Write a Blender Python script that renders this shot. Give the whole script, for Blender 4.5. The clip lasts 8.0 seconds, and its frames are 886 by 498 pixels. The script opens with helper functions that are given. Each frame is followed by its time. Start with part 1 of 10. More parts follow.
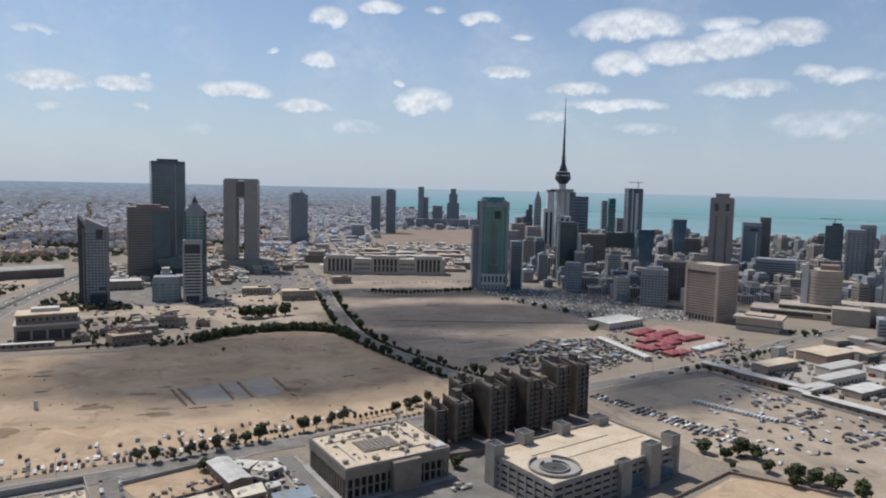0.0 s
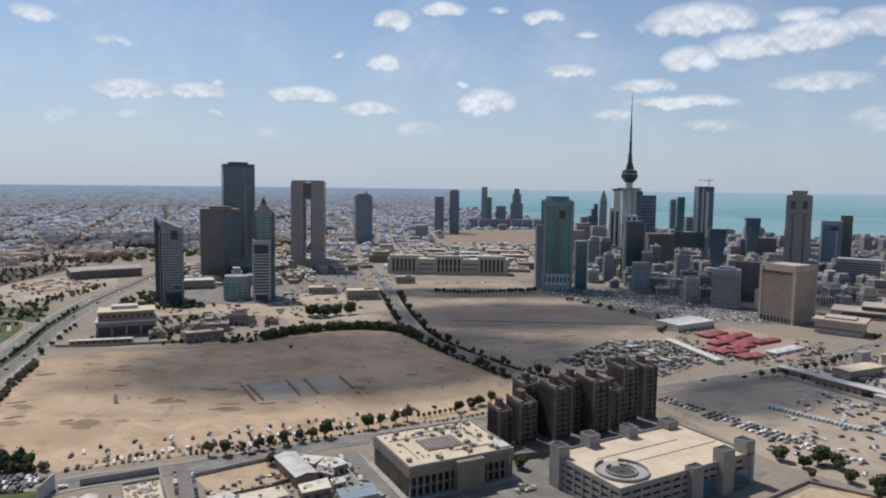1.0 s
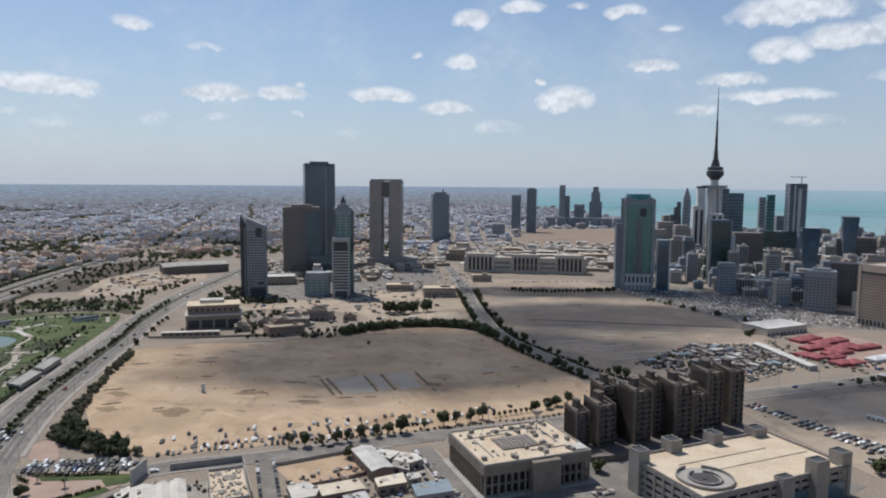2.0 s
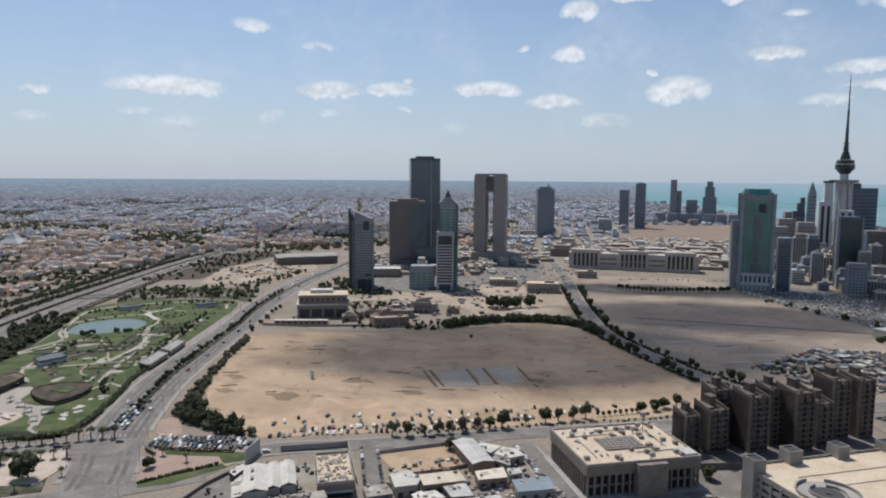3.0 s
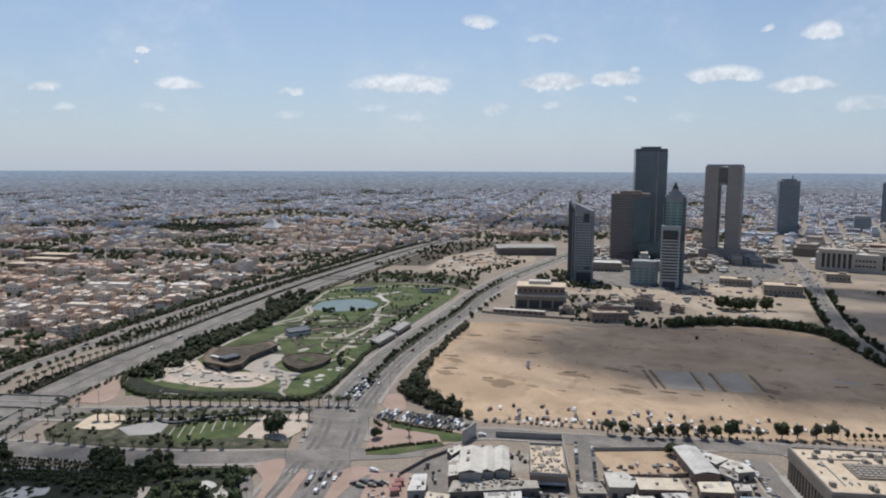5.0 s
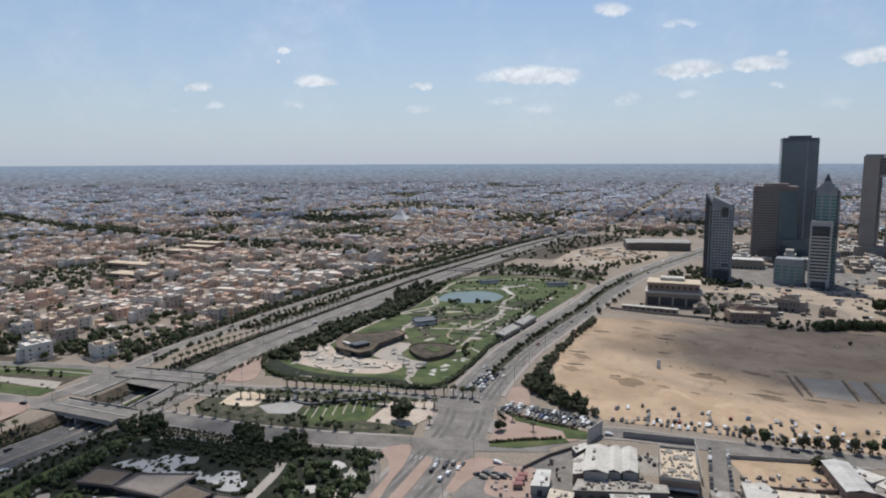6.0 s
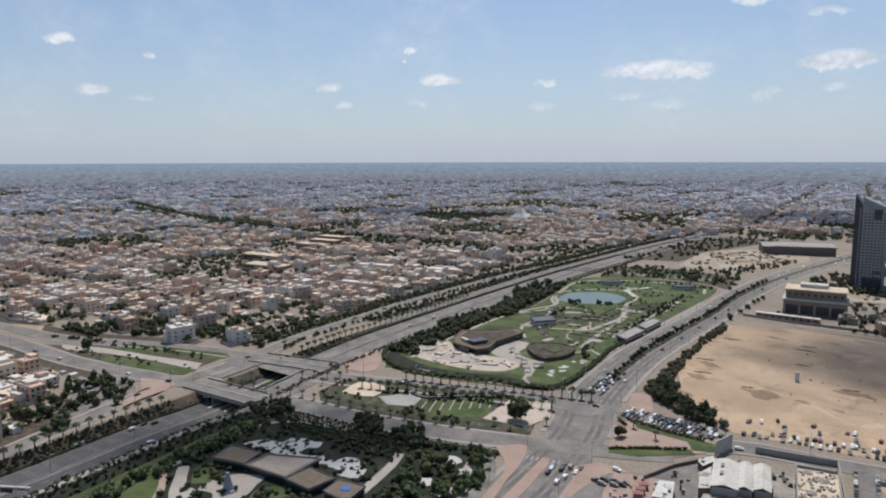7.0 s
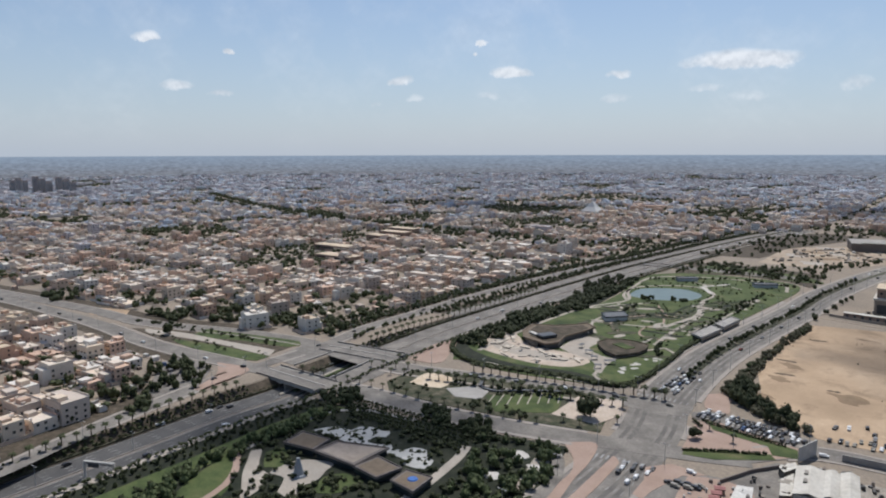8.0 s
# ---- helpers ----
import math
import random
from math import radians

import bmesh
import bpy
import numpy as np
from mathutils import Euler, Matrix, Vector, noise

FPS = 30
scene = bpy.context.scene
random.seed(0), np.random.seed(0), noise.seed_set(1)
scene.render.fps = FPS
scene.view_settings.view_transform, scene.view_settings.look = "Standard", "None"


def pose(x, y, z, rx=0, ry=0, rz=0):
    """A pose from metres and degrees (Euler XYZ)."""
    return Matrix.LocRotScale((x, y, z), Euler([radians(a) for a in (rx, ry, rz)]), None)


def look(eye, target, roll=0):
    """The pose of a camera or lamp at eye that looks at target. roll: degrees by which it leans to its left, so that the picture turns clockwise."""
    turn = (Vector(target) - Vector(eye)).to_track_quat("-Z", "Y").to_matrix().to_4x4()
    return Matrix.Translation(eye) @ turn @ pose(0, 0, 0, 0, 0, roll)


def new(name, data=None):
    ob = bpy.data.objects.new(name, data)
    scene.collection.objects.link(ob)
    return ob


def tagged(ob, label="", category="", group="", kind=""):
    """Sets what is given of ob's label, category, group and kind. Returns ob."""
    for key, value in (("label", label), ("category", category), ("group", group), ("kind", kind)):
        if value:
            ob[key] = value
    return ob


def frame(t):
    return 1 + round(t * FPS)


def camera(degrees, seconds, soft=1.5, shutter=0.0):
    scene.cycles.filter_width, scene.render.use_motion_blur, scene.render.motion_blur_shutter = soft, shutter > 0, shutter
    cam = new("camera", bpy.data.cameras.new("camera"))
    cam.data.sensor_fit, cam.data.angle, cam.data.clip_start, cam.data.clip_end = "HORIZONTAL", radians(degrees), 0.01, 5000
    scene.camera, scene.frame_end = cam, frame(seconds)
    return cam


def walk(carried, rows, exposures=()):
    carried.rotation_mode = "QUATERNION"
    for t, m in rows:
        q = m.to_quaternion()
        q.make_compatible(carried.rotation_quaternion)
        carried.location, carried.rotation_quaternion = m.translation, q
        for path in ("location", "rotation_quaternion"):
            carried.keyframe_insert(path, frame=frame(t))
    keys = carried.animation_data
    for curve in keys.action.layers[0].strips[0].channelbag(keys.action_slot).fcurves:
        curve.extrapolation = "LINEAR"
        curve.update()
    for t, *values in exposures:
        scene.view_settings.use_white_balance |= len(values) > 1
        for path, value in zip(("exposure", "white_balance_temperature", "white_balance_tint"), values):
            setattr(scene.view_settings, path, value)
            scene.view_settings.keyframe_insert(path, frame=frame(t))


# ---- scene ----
from mathutils.geometry import delaunay_2d_cdt

# ---- camera: a drone that turns to its left and drifts a little ----
cam = camera(65.26, 8.0, 2.05)
ROWS = [
    (0.0, 0.00, 0.00, 160.00, 0.00, -5.30, -1.26),
    (0.5, 0.07, 1.01, 159.29, 2.16, -5.32, -1.05),
    (1.0, 0.10, 1.89, 158.69, 5.22, -5.33, -0.70),
    (1.2, 0.10, 2.22, 158.49, 6.63, -5.37, -0.61),
    (2.3, -0.07, 3.73, 157.60, 13.56, -5.60, -0.49),
    (2.5, -0.13, 3.96, 157.48, 15.15, -5.71, -0.53),
    (3.0, -0.35, 4.49, 157.21, 20.17, -5.99, -0.41),
    (3.5, -0.65, 4.96, 156.98, 24.16, -6.25, -0.51),
    (4.0, -1.05, 5.37, 156.78, 29.36, -6.53, -0.35),
    (4.2, -1.24, 5.53, 156.71, 31.37, -6.55, -0.26),
    (5.3, -2.59, 6.30, 156.30, 40.90, -6.87, -0.14),
    (5.5, -2.90, 6.43, 156.22, 42.94, -6.98, -0.04),
    (6.0, -3.77, 6.75, 155.99, 48.58, -7.32, 0.18),
    (6.5, -4.78, 7.08, 155.71, 53.45, -7.38, 0.22),
    (7.0, -5.94, 7.43, 155.38, 58.51, -7.46, 0.13),
    (7.5, -7.26, 7.81, 154.97, 62.12, -7.71, 0.04),
    (8.0, -8.75, 8.22, 154.46, 64.23, -8.03, 0.13),
]
walk(cam, [(t, pose(x, y, z, 90 + pitch, roll, yaw)) for t, x, y, z, yaw, pitch, roll in ROWS], [(0.0, 0.0, 6080, 10), (8.0, 0.0, 6080, 10)])

# ---- sun ----
SUN_AZ, SUN_EL = 48.0, 58.0      # degrees to the left of +y, and above the horizon
SUN_WAY = Vector((-math.sin(radians(SUN_AZ)) * math.cos(radians(SUN_EL)), math.cos(radians(SUN_AZ)) * math.cos(radians(SUN_EL)), math.sin(radians(SUN_EL))))
sun_data = bpy.data.lights.new("sun", "SUN")
sun_data.energy, sun_data.angle, sun_data.color = 4.05, radians(0.6), (1.0, 0.945, 0.86)
sun = new("sun", sun_data)
sun.matrix_world = look((0, 0, 0), tuple(-SUN_WAY))


# ---- node helpers ----
class Nodes:
    """Short names for building node trees."""

    def __init__(self, tree):
        self.tree, self.t = tree, tree.nodes
        self.t.clear()

    def node(self, kind, **values):
        n = self.t.new(kind)
        for k, v in values.items():
            setattr(n, k, v)
        return n

    def link(self, a, b):
        self.tree.links.new(a, b)

    def put(self, socket, value):
        if isinstance(value, bpy.types.NodeSocket):
            self.link(value, socket)
        else:
            socket.default_value = value

    def math(self, op, a, b=0.0, c=0.0, clamp=False):
        n = self.node("ShaderNodeMath", operation=op, use_clamp=clamp)
        for s, v in zip(n.inputs, (a, b, c)):
            self.put(s, v)
        return n.outputs[0]

    def noise(self, scale, detail=4.0, rough=0.55, vector=None, lac=2.0, distortion=0.0):
        n = self.node("ShaderNodeTexNoise")
        for k, v in (("Scale", scale), ("Detail", detail), ("Roughness", rough), ("Lacunarity", lac), ("Distortion", distortion)):
            n.inputs[k].default_value = v
        if vector is not None:
            self.link(vector, n.inputs["Vector"])
        return n.outputs["Fac"]

    def ramp(self, fac, stops, interpolation="LINEAR"):
        n = self.node("ShaderNodeValToRGB")
        n.color_ramp.interpolation = interpolation
        el = n.color_ramp.elements
        while len(el) < len(stops):
            el.new(0.5)
        for e, (p, c) in zip(el, stops):
            e.position = p
            e.color = (*c, 1.0) if len(c) == 3 else c
        self.link(fac, n.inputs[0])
        return n.outputs[0]

    def mix(self, fac, a, b, blend="MIX"):
        n = self.node("ShaderNodeMix", data_type="RGBA", blend_type=blend)
        self.put(n.inputs[0], fac)
        for s, v in ((n.inputs[6], a), (n.inputs[7], b)):
            if isinstance(v, tuple):
                v = (*v, 1.0) if len(v) == 3 else v
            self.put(s, v)
        return n.outputs[2]


# ---- sky with scattered fair-weather clouds ----
# degrees to the left of +y, degrees up, half width, half height, thickness
CLOUDS = [
    (30, 10.2, 2, 0.43, 0.6), (29.3, 6.8, 3.4, 0.9, 1), (24.5, 7, 2.4, 0.71, 1), (23.2, 7.7, 0.5, 0.33, 0.6), (29.5, 5, 1.7, 0.43, 0.5),
    (23.4, 5.4, 0.7, 0.29, 0.6), (16.8, 7.1, 3.3, 0.76, 1), (9.4, 13, 2, 0.86, 1), (10.4, 9.7, 1.5, 0.76, 1), (13.7, 10.1, 0.6, 0.29, 0.7),
    (5.2, 13.8, 2.3, 0.67, 1), (0.9, 13.7, 1.3, 0.43, 0.7), (11.2, 6.1, 2.8, 0.71, 0.95), (1.7, 6.8, 2.9, 1.29, 1), (3.8, 8.2, 0.6, 0.29, 0.8),
    (7.5, 4.6, 2.6, 0.86, 0.55), (19.3, 4, 2, 0.62, 0.4), (-2.7, 13.2, 2.2, 0.62, 0.9), (-6.1, 11.8, 1.2, 0.33, 0.7), (-4.6, 9.2, 2.4, 0.67, 0.85),
    (-14.5, 12.6, 5.3, 1.52, 1), (-10.6, 7.9, 2.8, 0.67, 0.9), (-13.9, 9.8, 3, 1.14, 1), (-17.8, 10.4, 3.4, 1.24, 1), (-22, 11, 3.9, 1.43, 1),
    (-26, 11.5, 3.4, 1.33, 0.9), (-21.5, 12.4, 3, 0.57, 0.7), (-8.5, 5.7, 2.5, 0.57, 0.75), (-13.5, 6.6, 5.2, 0.57, 0.9), (-15.6, 4.8, 3.4, 0.67, 0.6),
    (-22.9, 7.7, 4.4, 0.95, 0.75), (-27.3, 8.7, 2, 0.67, 0.7), (-29.8, 8.3, 3, 0.71, 0.65), (-28.6, 5, 5.7, 1.43, 0.6), (41.5, 6.8, 5.3, 0.9, 1),
    (58.7, 6.3, 2.3, 0.57, 0.9), (50.4, 6, 1.2, 0.38, 0.7), (35.3, 11.5, 1.8, 0.71, 0.75), (33.8, 4.7, 1.5, 0.81, 0.6), (50.4, 4.2, 1.5, 0.52, 0.5),
    (43.8, 4.8, 2, 0.43, 0.5), (40.9, 4.1, 2.2, 0.81, 0.5), (60.6, 4.5, 1.8, 0.52, 0.5), (29.6, 5.1, 1.3, 0.33, 0.5), (86.8, 8.5, 1.4, 0.48, 0.9),
    (81, 7.7, 0.6, 0.33, 0.9), (61.3, 8.6, 0.7, 0.29, 0.9), (61.9, 7.8, 0.4, 0.24, 0.7), (85, 5, 1.6, 0.52, 0.8), (81.8, 4.5, 1.3, 0.38, 0.7),
    (67.4, 5.6, 1.4, 0.52, 0.8), (66.5, 4.4, 1, 0.33, 0.5), (69.5, 3.7, 1, 0.33, 0.5),
]
world = bpy.data.worlds.new("sky")
world.use_nodes = True
scene.world = world
w = Nodes(world.node_tree)
sky = w.node("ShaderNodeTexSky", sky_type="NISHITA", sun_disc=False)
sky.sun_elevation, sky.sun_rotation = radians(SUN_EL), radians(-SUN_AZ)
sky.altitude, sky.air_density, sky.dust_density, sky.ozone_density = 100, 1.0, 0.6, 2.0
way = w.node("ShaderNodeTexCoord").outputs["Generated"]
sep = w.node("ShaderNodeSeparateXYZ")
w.link(way, sep.inputs[0])
lift = w.node("ShaderNodeVectorMath", operation="ADD")
lift.inputs[1].default_value = (0.0, 0.0, 0.007)
w.link(way, lift.inputs[0])
puff = w.noise(30.0, 6.0, 0.56, way)
puff_above = w.noise(30.0, 3.0, 0.56, lift.outputs[0])
wisp = w.noise(9.0, 6.0, 0.6, way)
az = w.math("MULTIPLY", w.math("ARCTAN2", w.math("MULTIPLY", sep.outputs[0], -1.0), sep.outputs[1]), 57.2958)
el = w.math("MULTIPLY", w.math("ARCSINE", sep.outputs[2]), 57.2958)
az_w = w.math("MULTIPLY_ADD", w.math("SUBTRACT", w.noise(16.0, 5.0, 0.6, way), 0.5), 2.6, az)
el_w = w.math("MULTIPLY_ADD", w.math("SUBTRACT", puff, 0.5), 1.3, el)
body = None
for a, e, wide, high, thick in CLOUDS:
    dx = w.math("MULTIPLY_ADD", az_w, 1 / wide, -a / wide)
    up = w.math("MULTIPLY_ADD", el_w, 0.8 / high, -(e - 0.25 * high) * 0.8 / high)
    dy = w.math("MAXIMUM", up, w.math("MULTIPLY", up, -1.7))      # flat below, domed above
    one = w.math("MULTIPLY_ADD", dy, dy, w.math("MULTIPLY", dx, dx))
    one = w.math("MULTIPLY_ADD", one, -thick, thick)
    body = one if body is None else w.math("MAXIMUM", body, one)
body = w.math("MAXIMUM", body, 0.0)
# density: full inside, ragged by the finer noise towards the rim
dens = w.math("MULTIPLY_ADD", w.math("SUBTRACT", puff, 0.5), 1.7, w.math("MULTIPLY_ADD", body, 2.0, -0.42))
dens = w.math("MULTIPLY", w.math("SMOOTH_MIN", dens, 1.0, 0.3), 0.84, clamp=True)
veil = w.math("MULTIPLY", w.math("SUBTRACT", wisp, 0.47, clamp=True), 1.0, clamp=True)
dens = w.math("MAXIMUM", dens, w.math("MULTIPLY", veil, 0.8))
relief = w.math("MULTIPLY_ADD", w.math("SUBTRACT", puff, puff_above), 2.6, 0.5)
tone = w.ramp(relief, [(0.2, (6.7, 6.95, 7.25)), (0.75, (9.9, 9.85, 9.8))])
haze = w.math("POWER", w.math("MULTIPLY_ADD", el, -1 / 26.0, 1.0, clamp=True), 2.0)
air = w.mix(w.math("MULTIPLY", haze, 0.8), sky.outputs[0], (5.15, 5.8, 6.75))
col = w.mix(w.math("MULTIPLY", dens, w.math("MULTIPLY_ADD", el, 1 / 7.5, 0.16, clamp=True)), air, tone)
bg = w.node("ShaderNodeBackground")
w.link(col, bg.inputs[0])
bg.inputs[1].default_value = 0.091
w.link(bg.outputs[0], w.node("ShaderNodeOutputWorld").inputs[0])


# ---- materials ----
TONE = 0.77      # scales all base colours down, so shade reads deeper against a stronger sun


def material(name, stops, scale=0.4, detail=6.0, fine=6.0, fine_amount=0.25, rough=0.85, metal=0.0, bump=0.0, per_object=0.0, per_island=None, spec=0.3, space="world", lac=2.0):
    """A two-scale surface: stops are the ramp of colours over the coarse noise, then finer grain on it."""
    m = bpy.data.materials.new(name)
    m.use_nodes = True
    n = Nodes(m.node_tree)
    if space == "world":
        pos = n.node("ShaderNodeNewGeometry").outputs["Position"]
    else:
        pos = n.node("ShaderNodeTexCoord").outputs["Object"]
    coarse = n.noise(scale, detail, 0.6, pos, lac)
    col = n.ramp(coarse, [(p, tuple(TONE * v for v in c)) for p, c in stops])
    grain = n.noise(fine, 3.0, 0.6, pos)
    col = n.mix(fine_amount, col, n.ramp(grain, [(0.25, (0.25, 0.25, 0.25)), (0.75, (0.85, 0.85, 0.85))]), "OVERLAY")
    if per_object:
        rnd = n.node("ShaderNodeObjectInfo").outputs["Random"]
        col = n.mix(per_object, col, n.ramp(rnd, [(0.0, (0.15, 0.15, 0.15)), (1.0, (0.9, 0.88, 0.84))]), "OVERLAY")
    if per_island:
        rnd = n.node("ShaderNodeNewGeometry").outputs["Random Per Island"]
        col = n.mix(0.92, col, n.ramp(rnd, [(p, tuple(TONE * v for v in c)) for p, c in per_island], "CONSTANT"))
        col = n.mix(fine_amount, col, n.ramp(grain, [(0.25, (0.3, 0.3, 0.3)), (0.75, (0.75, 0.75, 0.75))]), "OVERLAY")
    b = n.node("ShaderNodeBsdfPrincipled")
    n.link(col, b.inputs["Base Color"])
    b.inputs["Roughness"].default_value, b.inputs["Metallic"].default_value = rough, metal
    b.inputs["Specular IOR Level"].default_value = spec
    if bump:
        bp = n.node("ShaderNodeBump")
        bp.inputs["Strength"].default_value, bp.inputs["Distance"].default_value = bump, 0.3
        n.link(grain, bp.inputs["Height"])
        n.link(bp.outputs[0], b.inputs["Normal"])
    n.link(b.outputs[0], n.node("ShaderNodeOutputMaterial").inputs[0])
    return m


def two(a, b):
    return [(0.3, a), (0.7, b)]




def sand_material(name, light, mid, dark, stain):
    """Trodden sand: broad drifts, blotches of darker earth, faint wheel tracks, grit."""
    m = bpy.data.materials.new(name)
    m.use_nodes = True
    n = Nodes(m.node_tree)
    pos = n.node("ShaderNodeNewGeometry").outputs["Position"]
    tone = [tuple(TONE * v for v in c) for c in (light, mid, dark, stain)]
    col = n.ramp(n.noise(0.014, 8, 0.6, pos), [(0.32, tone[2]), (0.48, tone[1]), (0.66, tone[0])])
    blot = n.ramp(n.noise(0.045, 7, 0.68, pos, 2.2, 0.6), [(0.52, (0, 0, 0)), (0.66, (1, 1, 1))])
    col = n.mix(n.math("MULTIPLY", blot, 0.6), col, tone[3])
    pale = n.ramp(n.noise(0.03, 9, 0.7, pos, 2.4, 1.2), [(0.54, (0, 0, 0)), (0.66, (1, 1, 1))])
    col = n.mix(n.math("MULTIPLY", pale, 0.5), col, tuple(1.18 * v for v in tone[0]))
    mp = n.node("ShaderNodeMapping")
    mp.inputs["Rotation"].default_value = (0, 0, radians(28))
    mp.inputs["Scale"].default_value = (0.012, 0.35, 1)
    n.link(pos, mp.inputs[0])
    track = n.ramp(n.noise(1.0, 4, 0.6, mp.outputs[0], 2.0, 1.5), [(0.58, (0, 0, 0)), (0.68, (1, 1, 1))])
    col = n.mix(n.math("MULTIPLY", track, 0.3), col, tone[2])
    grit = n.noise(1.1, 4, 0.7, pos)
    col = n.mix(0.35, col, n.ramp(grit, [(0.25, (.25, .25, .25)), (0.75, (.8, .8, .8))]), "OVERLAY")
    b = n.node("ShaderNodeBsdfPrincipled")
    n.link(col, b.inputs["Base Color"])
    b.inputs["Roughness"].default_value, b.inputs["Specular IOR Level"].default_value = 0.95, 0.2
    bp = n.node("ShaderNodeBump")
    bp.inputs["Strength"].default_value, bp.inputs["Distance"].default_value = 0.35, 0.4
    n.link(grit, bp.inputs["Height"])
    n.link(bp.outputs[0], b.inputs["Normal"])
    n.link(b.outputs[0], n.node("ShaderNodeOutputMaterial").inputs[0])
    return m


SAND = sand_material("desert_sand", (.61, .452, .305), (.52, .374, .243), (.41, .295, .19), (.25, .18, .118))
GREY_SAND = sand_material("trodden_grey_sand", (.46, .37, .285), (.38, .30, .225), (.30, .24, .185), (.22, .18, .14))
PALE_SAND = sand_material("pale_trodden_sand", (.52, .42, .315), (.44, .352, .262), (.35, .278, .205), (.23, .18, .135))
DUST = material("city_dust", [(0.3, (.25, .205, .16)), (0.5, (.32, .26, .198)), (0.7, (.225, .196, .165))], 0.012, 9, 0.5, 0.4, 0.95)
PALE = material("pale_gravel", two((.40, .35, .29), (.50, .44, .37)), 0.05, 8, 1.5, 0.3, 0.95)
ASPHALT = material("asphalt", [(0.3, (.15, .134, .118)), (0.5, (.225, .202, .176)), (0.7, (.31, .28, .242))], 0.07, 9, 0.7, 0.4, 0.9)
WORN = material("worn_asphalt", [(0.3, (.12, .109, .098)), (0.5, (.165, .149, .132)), (0.7, (.225, .204, .178))], 0.08, 9, 0.7, 0.4, 0.9)
DARK_ASPHALT = material("dark_asphalt", two((.08, .077, .076), (.125, .119, .113)), 0.05, 8, 0.7, 0.3, 0.88)
CONCRETE = material("concrete", two((.34, .32, .29), (.46, .43, .39)), 0.08, 8, 1.5, 0.3, 0.9)
KERB = material("kerb_stone", two((.34, .30, .26), (.42, .37, .32)), 0.3, 6, 2.0, 0.2, 0.9)
PAVER = material("pink_paving", two((.36, .25, .19), (.47, .34, .27)), 0.06, 8, 2.0, 0.3, 0.9)
LAWN = material("lawn_grass", [(0.28, (.034, .050, .017)), (0.42, (.060, .083, .026)), (0.52, (.088, .115, .037)), (0.62, (.115, .128, .048)), (0.74, (.19, .165, .085))], 0.05, 8, 1.6, 0.4, 0.95)
SCRUB = material("dry_planting", [(0.3, (.035, .045, .02)), (0.5, (.07, .07, .04)), (0.72, (.19, .16, .11))], 0.15, 8, 1.0, 0.4, 0.95)
LEAF = material("leaves", two((.034, .043, .016), (.08, .09, .033)), 0.5, 5, 3.0, 0.3, 0.8, per_object=0.35)
DRY_LEAF = material("dusty_leaves", two((.07, .068, .035), (.13, .12, .07)), 0.5, 5, 3.0, 0.3, 0.85, per_object=0.3)
FRESH_LEAF = material("sunlit_green_leaves", two((.05, .072, .024), (.115, .135, .05)), 0.5, 5, 3.0, 0.3, 0.75, per_object=0.35)
BANK_SOIL = material("planted_brown_earth", [(0.3, (.04, .035, .022)), (0.5, (.09, .07, .048)), (0.72, (.16, .125, .09))], 0.2, 8, 1.0, 0.4, 0.95)
STAIN = sand_material("damp_dark_sand", (.37, .265, .17), (.31, .22, .14), (.25, .175, .11), (.19, .135, .088))
BARK = material("bark", two((.12, .09, .06), (.2, .16, .12)), 1.0, 5, 4.0, 0.3, 0.95)
WHITE_LINE = material("road_paint", two((.30, .29, .28), (.42, .41, .39)), 0.5, 5, 2.0, 0.2, 0.8)
# mottled near-black ground tone for the garden and the tree belts
DARK_GARDEN = material("near_black_garden_ground", [(0.3, (.012, .016, .009)), (0.5, (.022, .027, .014)), (0.72, (.055, .052, .034))], 0.12, 8, 1.0, 0.4, 0.95)
WATER = material("pond_water", two((.12, .165, .14), (.17, .215, .185)), 0.05, 5, 1.0, 0.1, 0.3, spec=0.4)


# ---- building blocks ----
def bx(bm, cx, cy, z0, sx, sy, sz, yaw=0.0, top=1.0):
    """A box with its base centre at (cx, cy, z0); top scales its upper face."""
    c, s = math.cos(radians(yaw)), math.sin(radians(yaw))
    vs = []
    for k, f in ((z0, 1.0), (z0 + sz, top)):
        for u, v in ((-1, -1), (1, -1), (1, 1), (-1, 1)):
            x, y = u * sx / 2 * f, v * sy / 2 * f
            vs.append(bm.verts.new((cx + c * x - s * y, cy + s * x + c * y, k)))
    for f in ((3, 2, 1, 0), (4, 5, 6, 7), (0, 1, 5, 4), (1, 2, 6, 5), (2, 3, 7, 6), (3, 0, 4, 7)):
        bm.faces.new([vs[i] for i in f])
    return vs


def prism(bm, pts, z0, z1):
    """An upright prism over a plan outline."""
    area = sum(a[0] * b[1] - b[0] * a[1] for a, b in zip(pts, pts[1:] + pts[:1]))
    if area < 0:
        pts = pts[::-1]
    lo, hi = [bm.verts.new((x, y, z0)) for x, y in pts], [bm.verts.new((x, y, z1)) for x, y in pts]
    bm.faces.new(hi)
    bm.faces.new(lo[::-1])
    for i in range(len(pts)):
        j = (i + 1) % len(pts)
        bm.faces.new((lo[i], lo[j], hi[j], hi[i]))


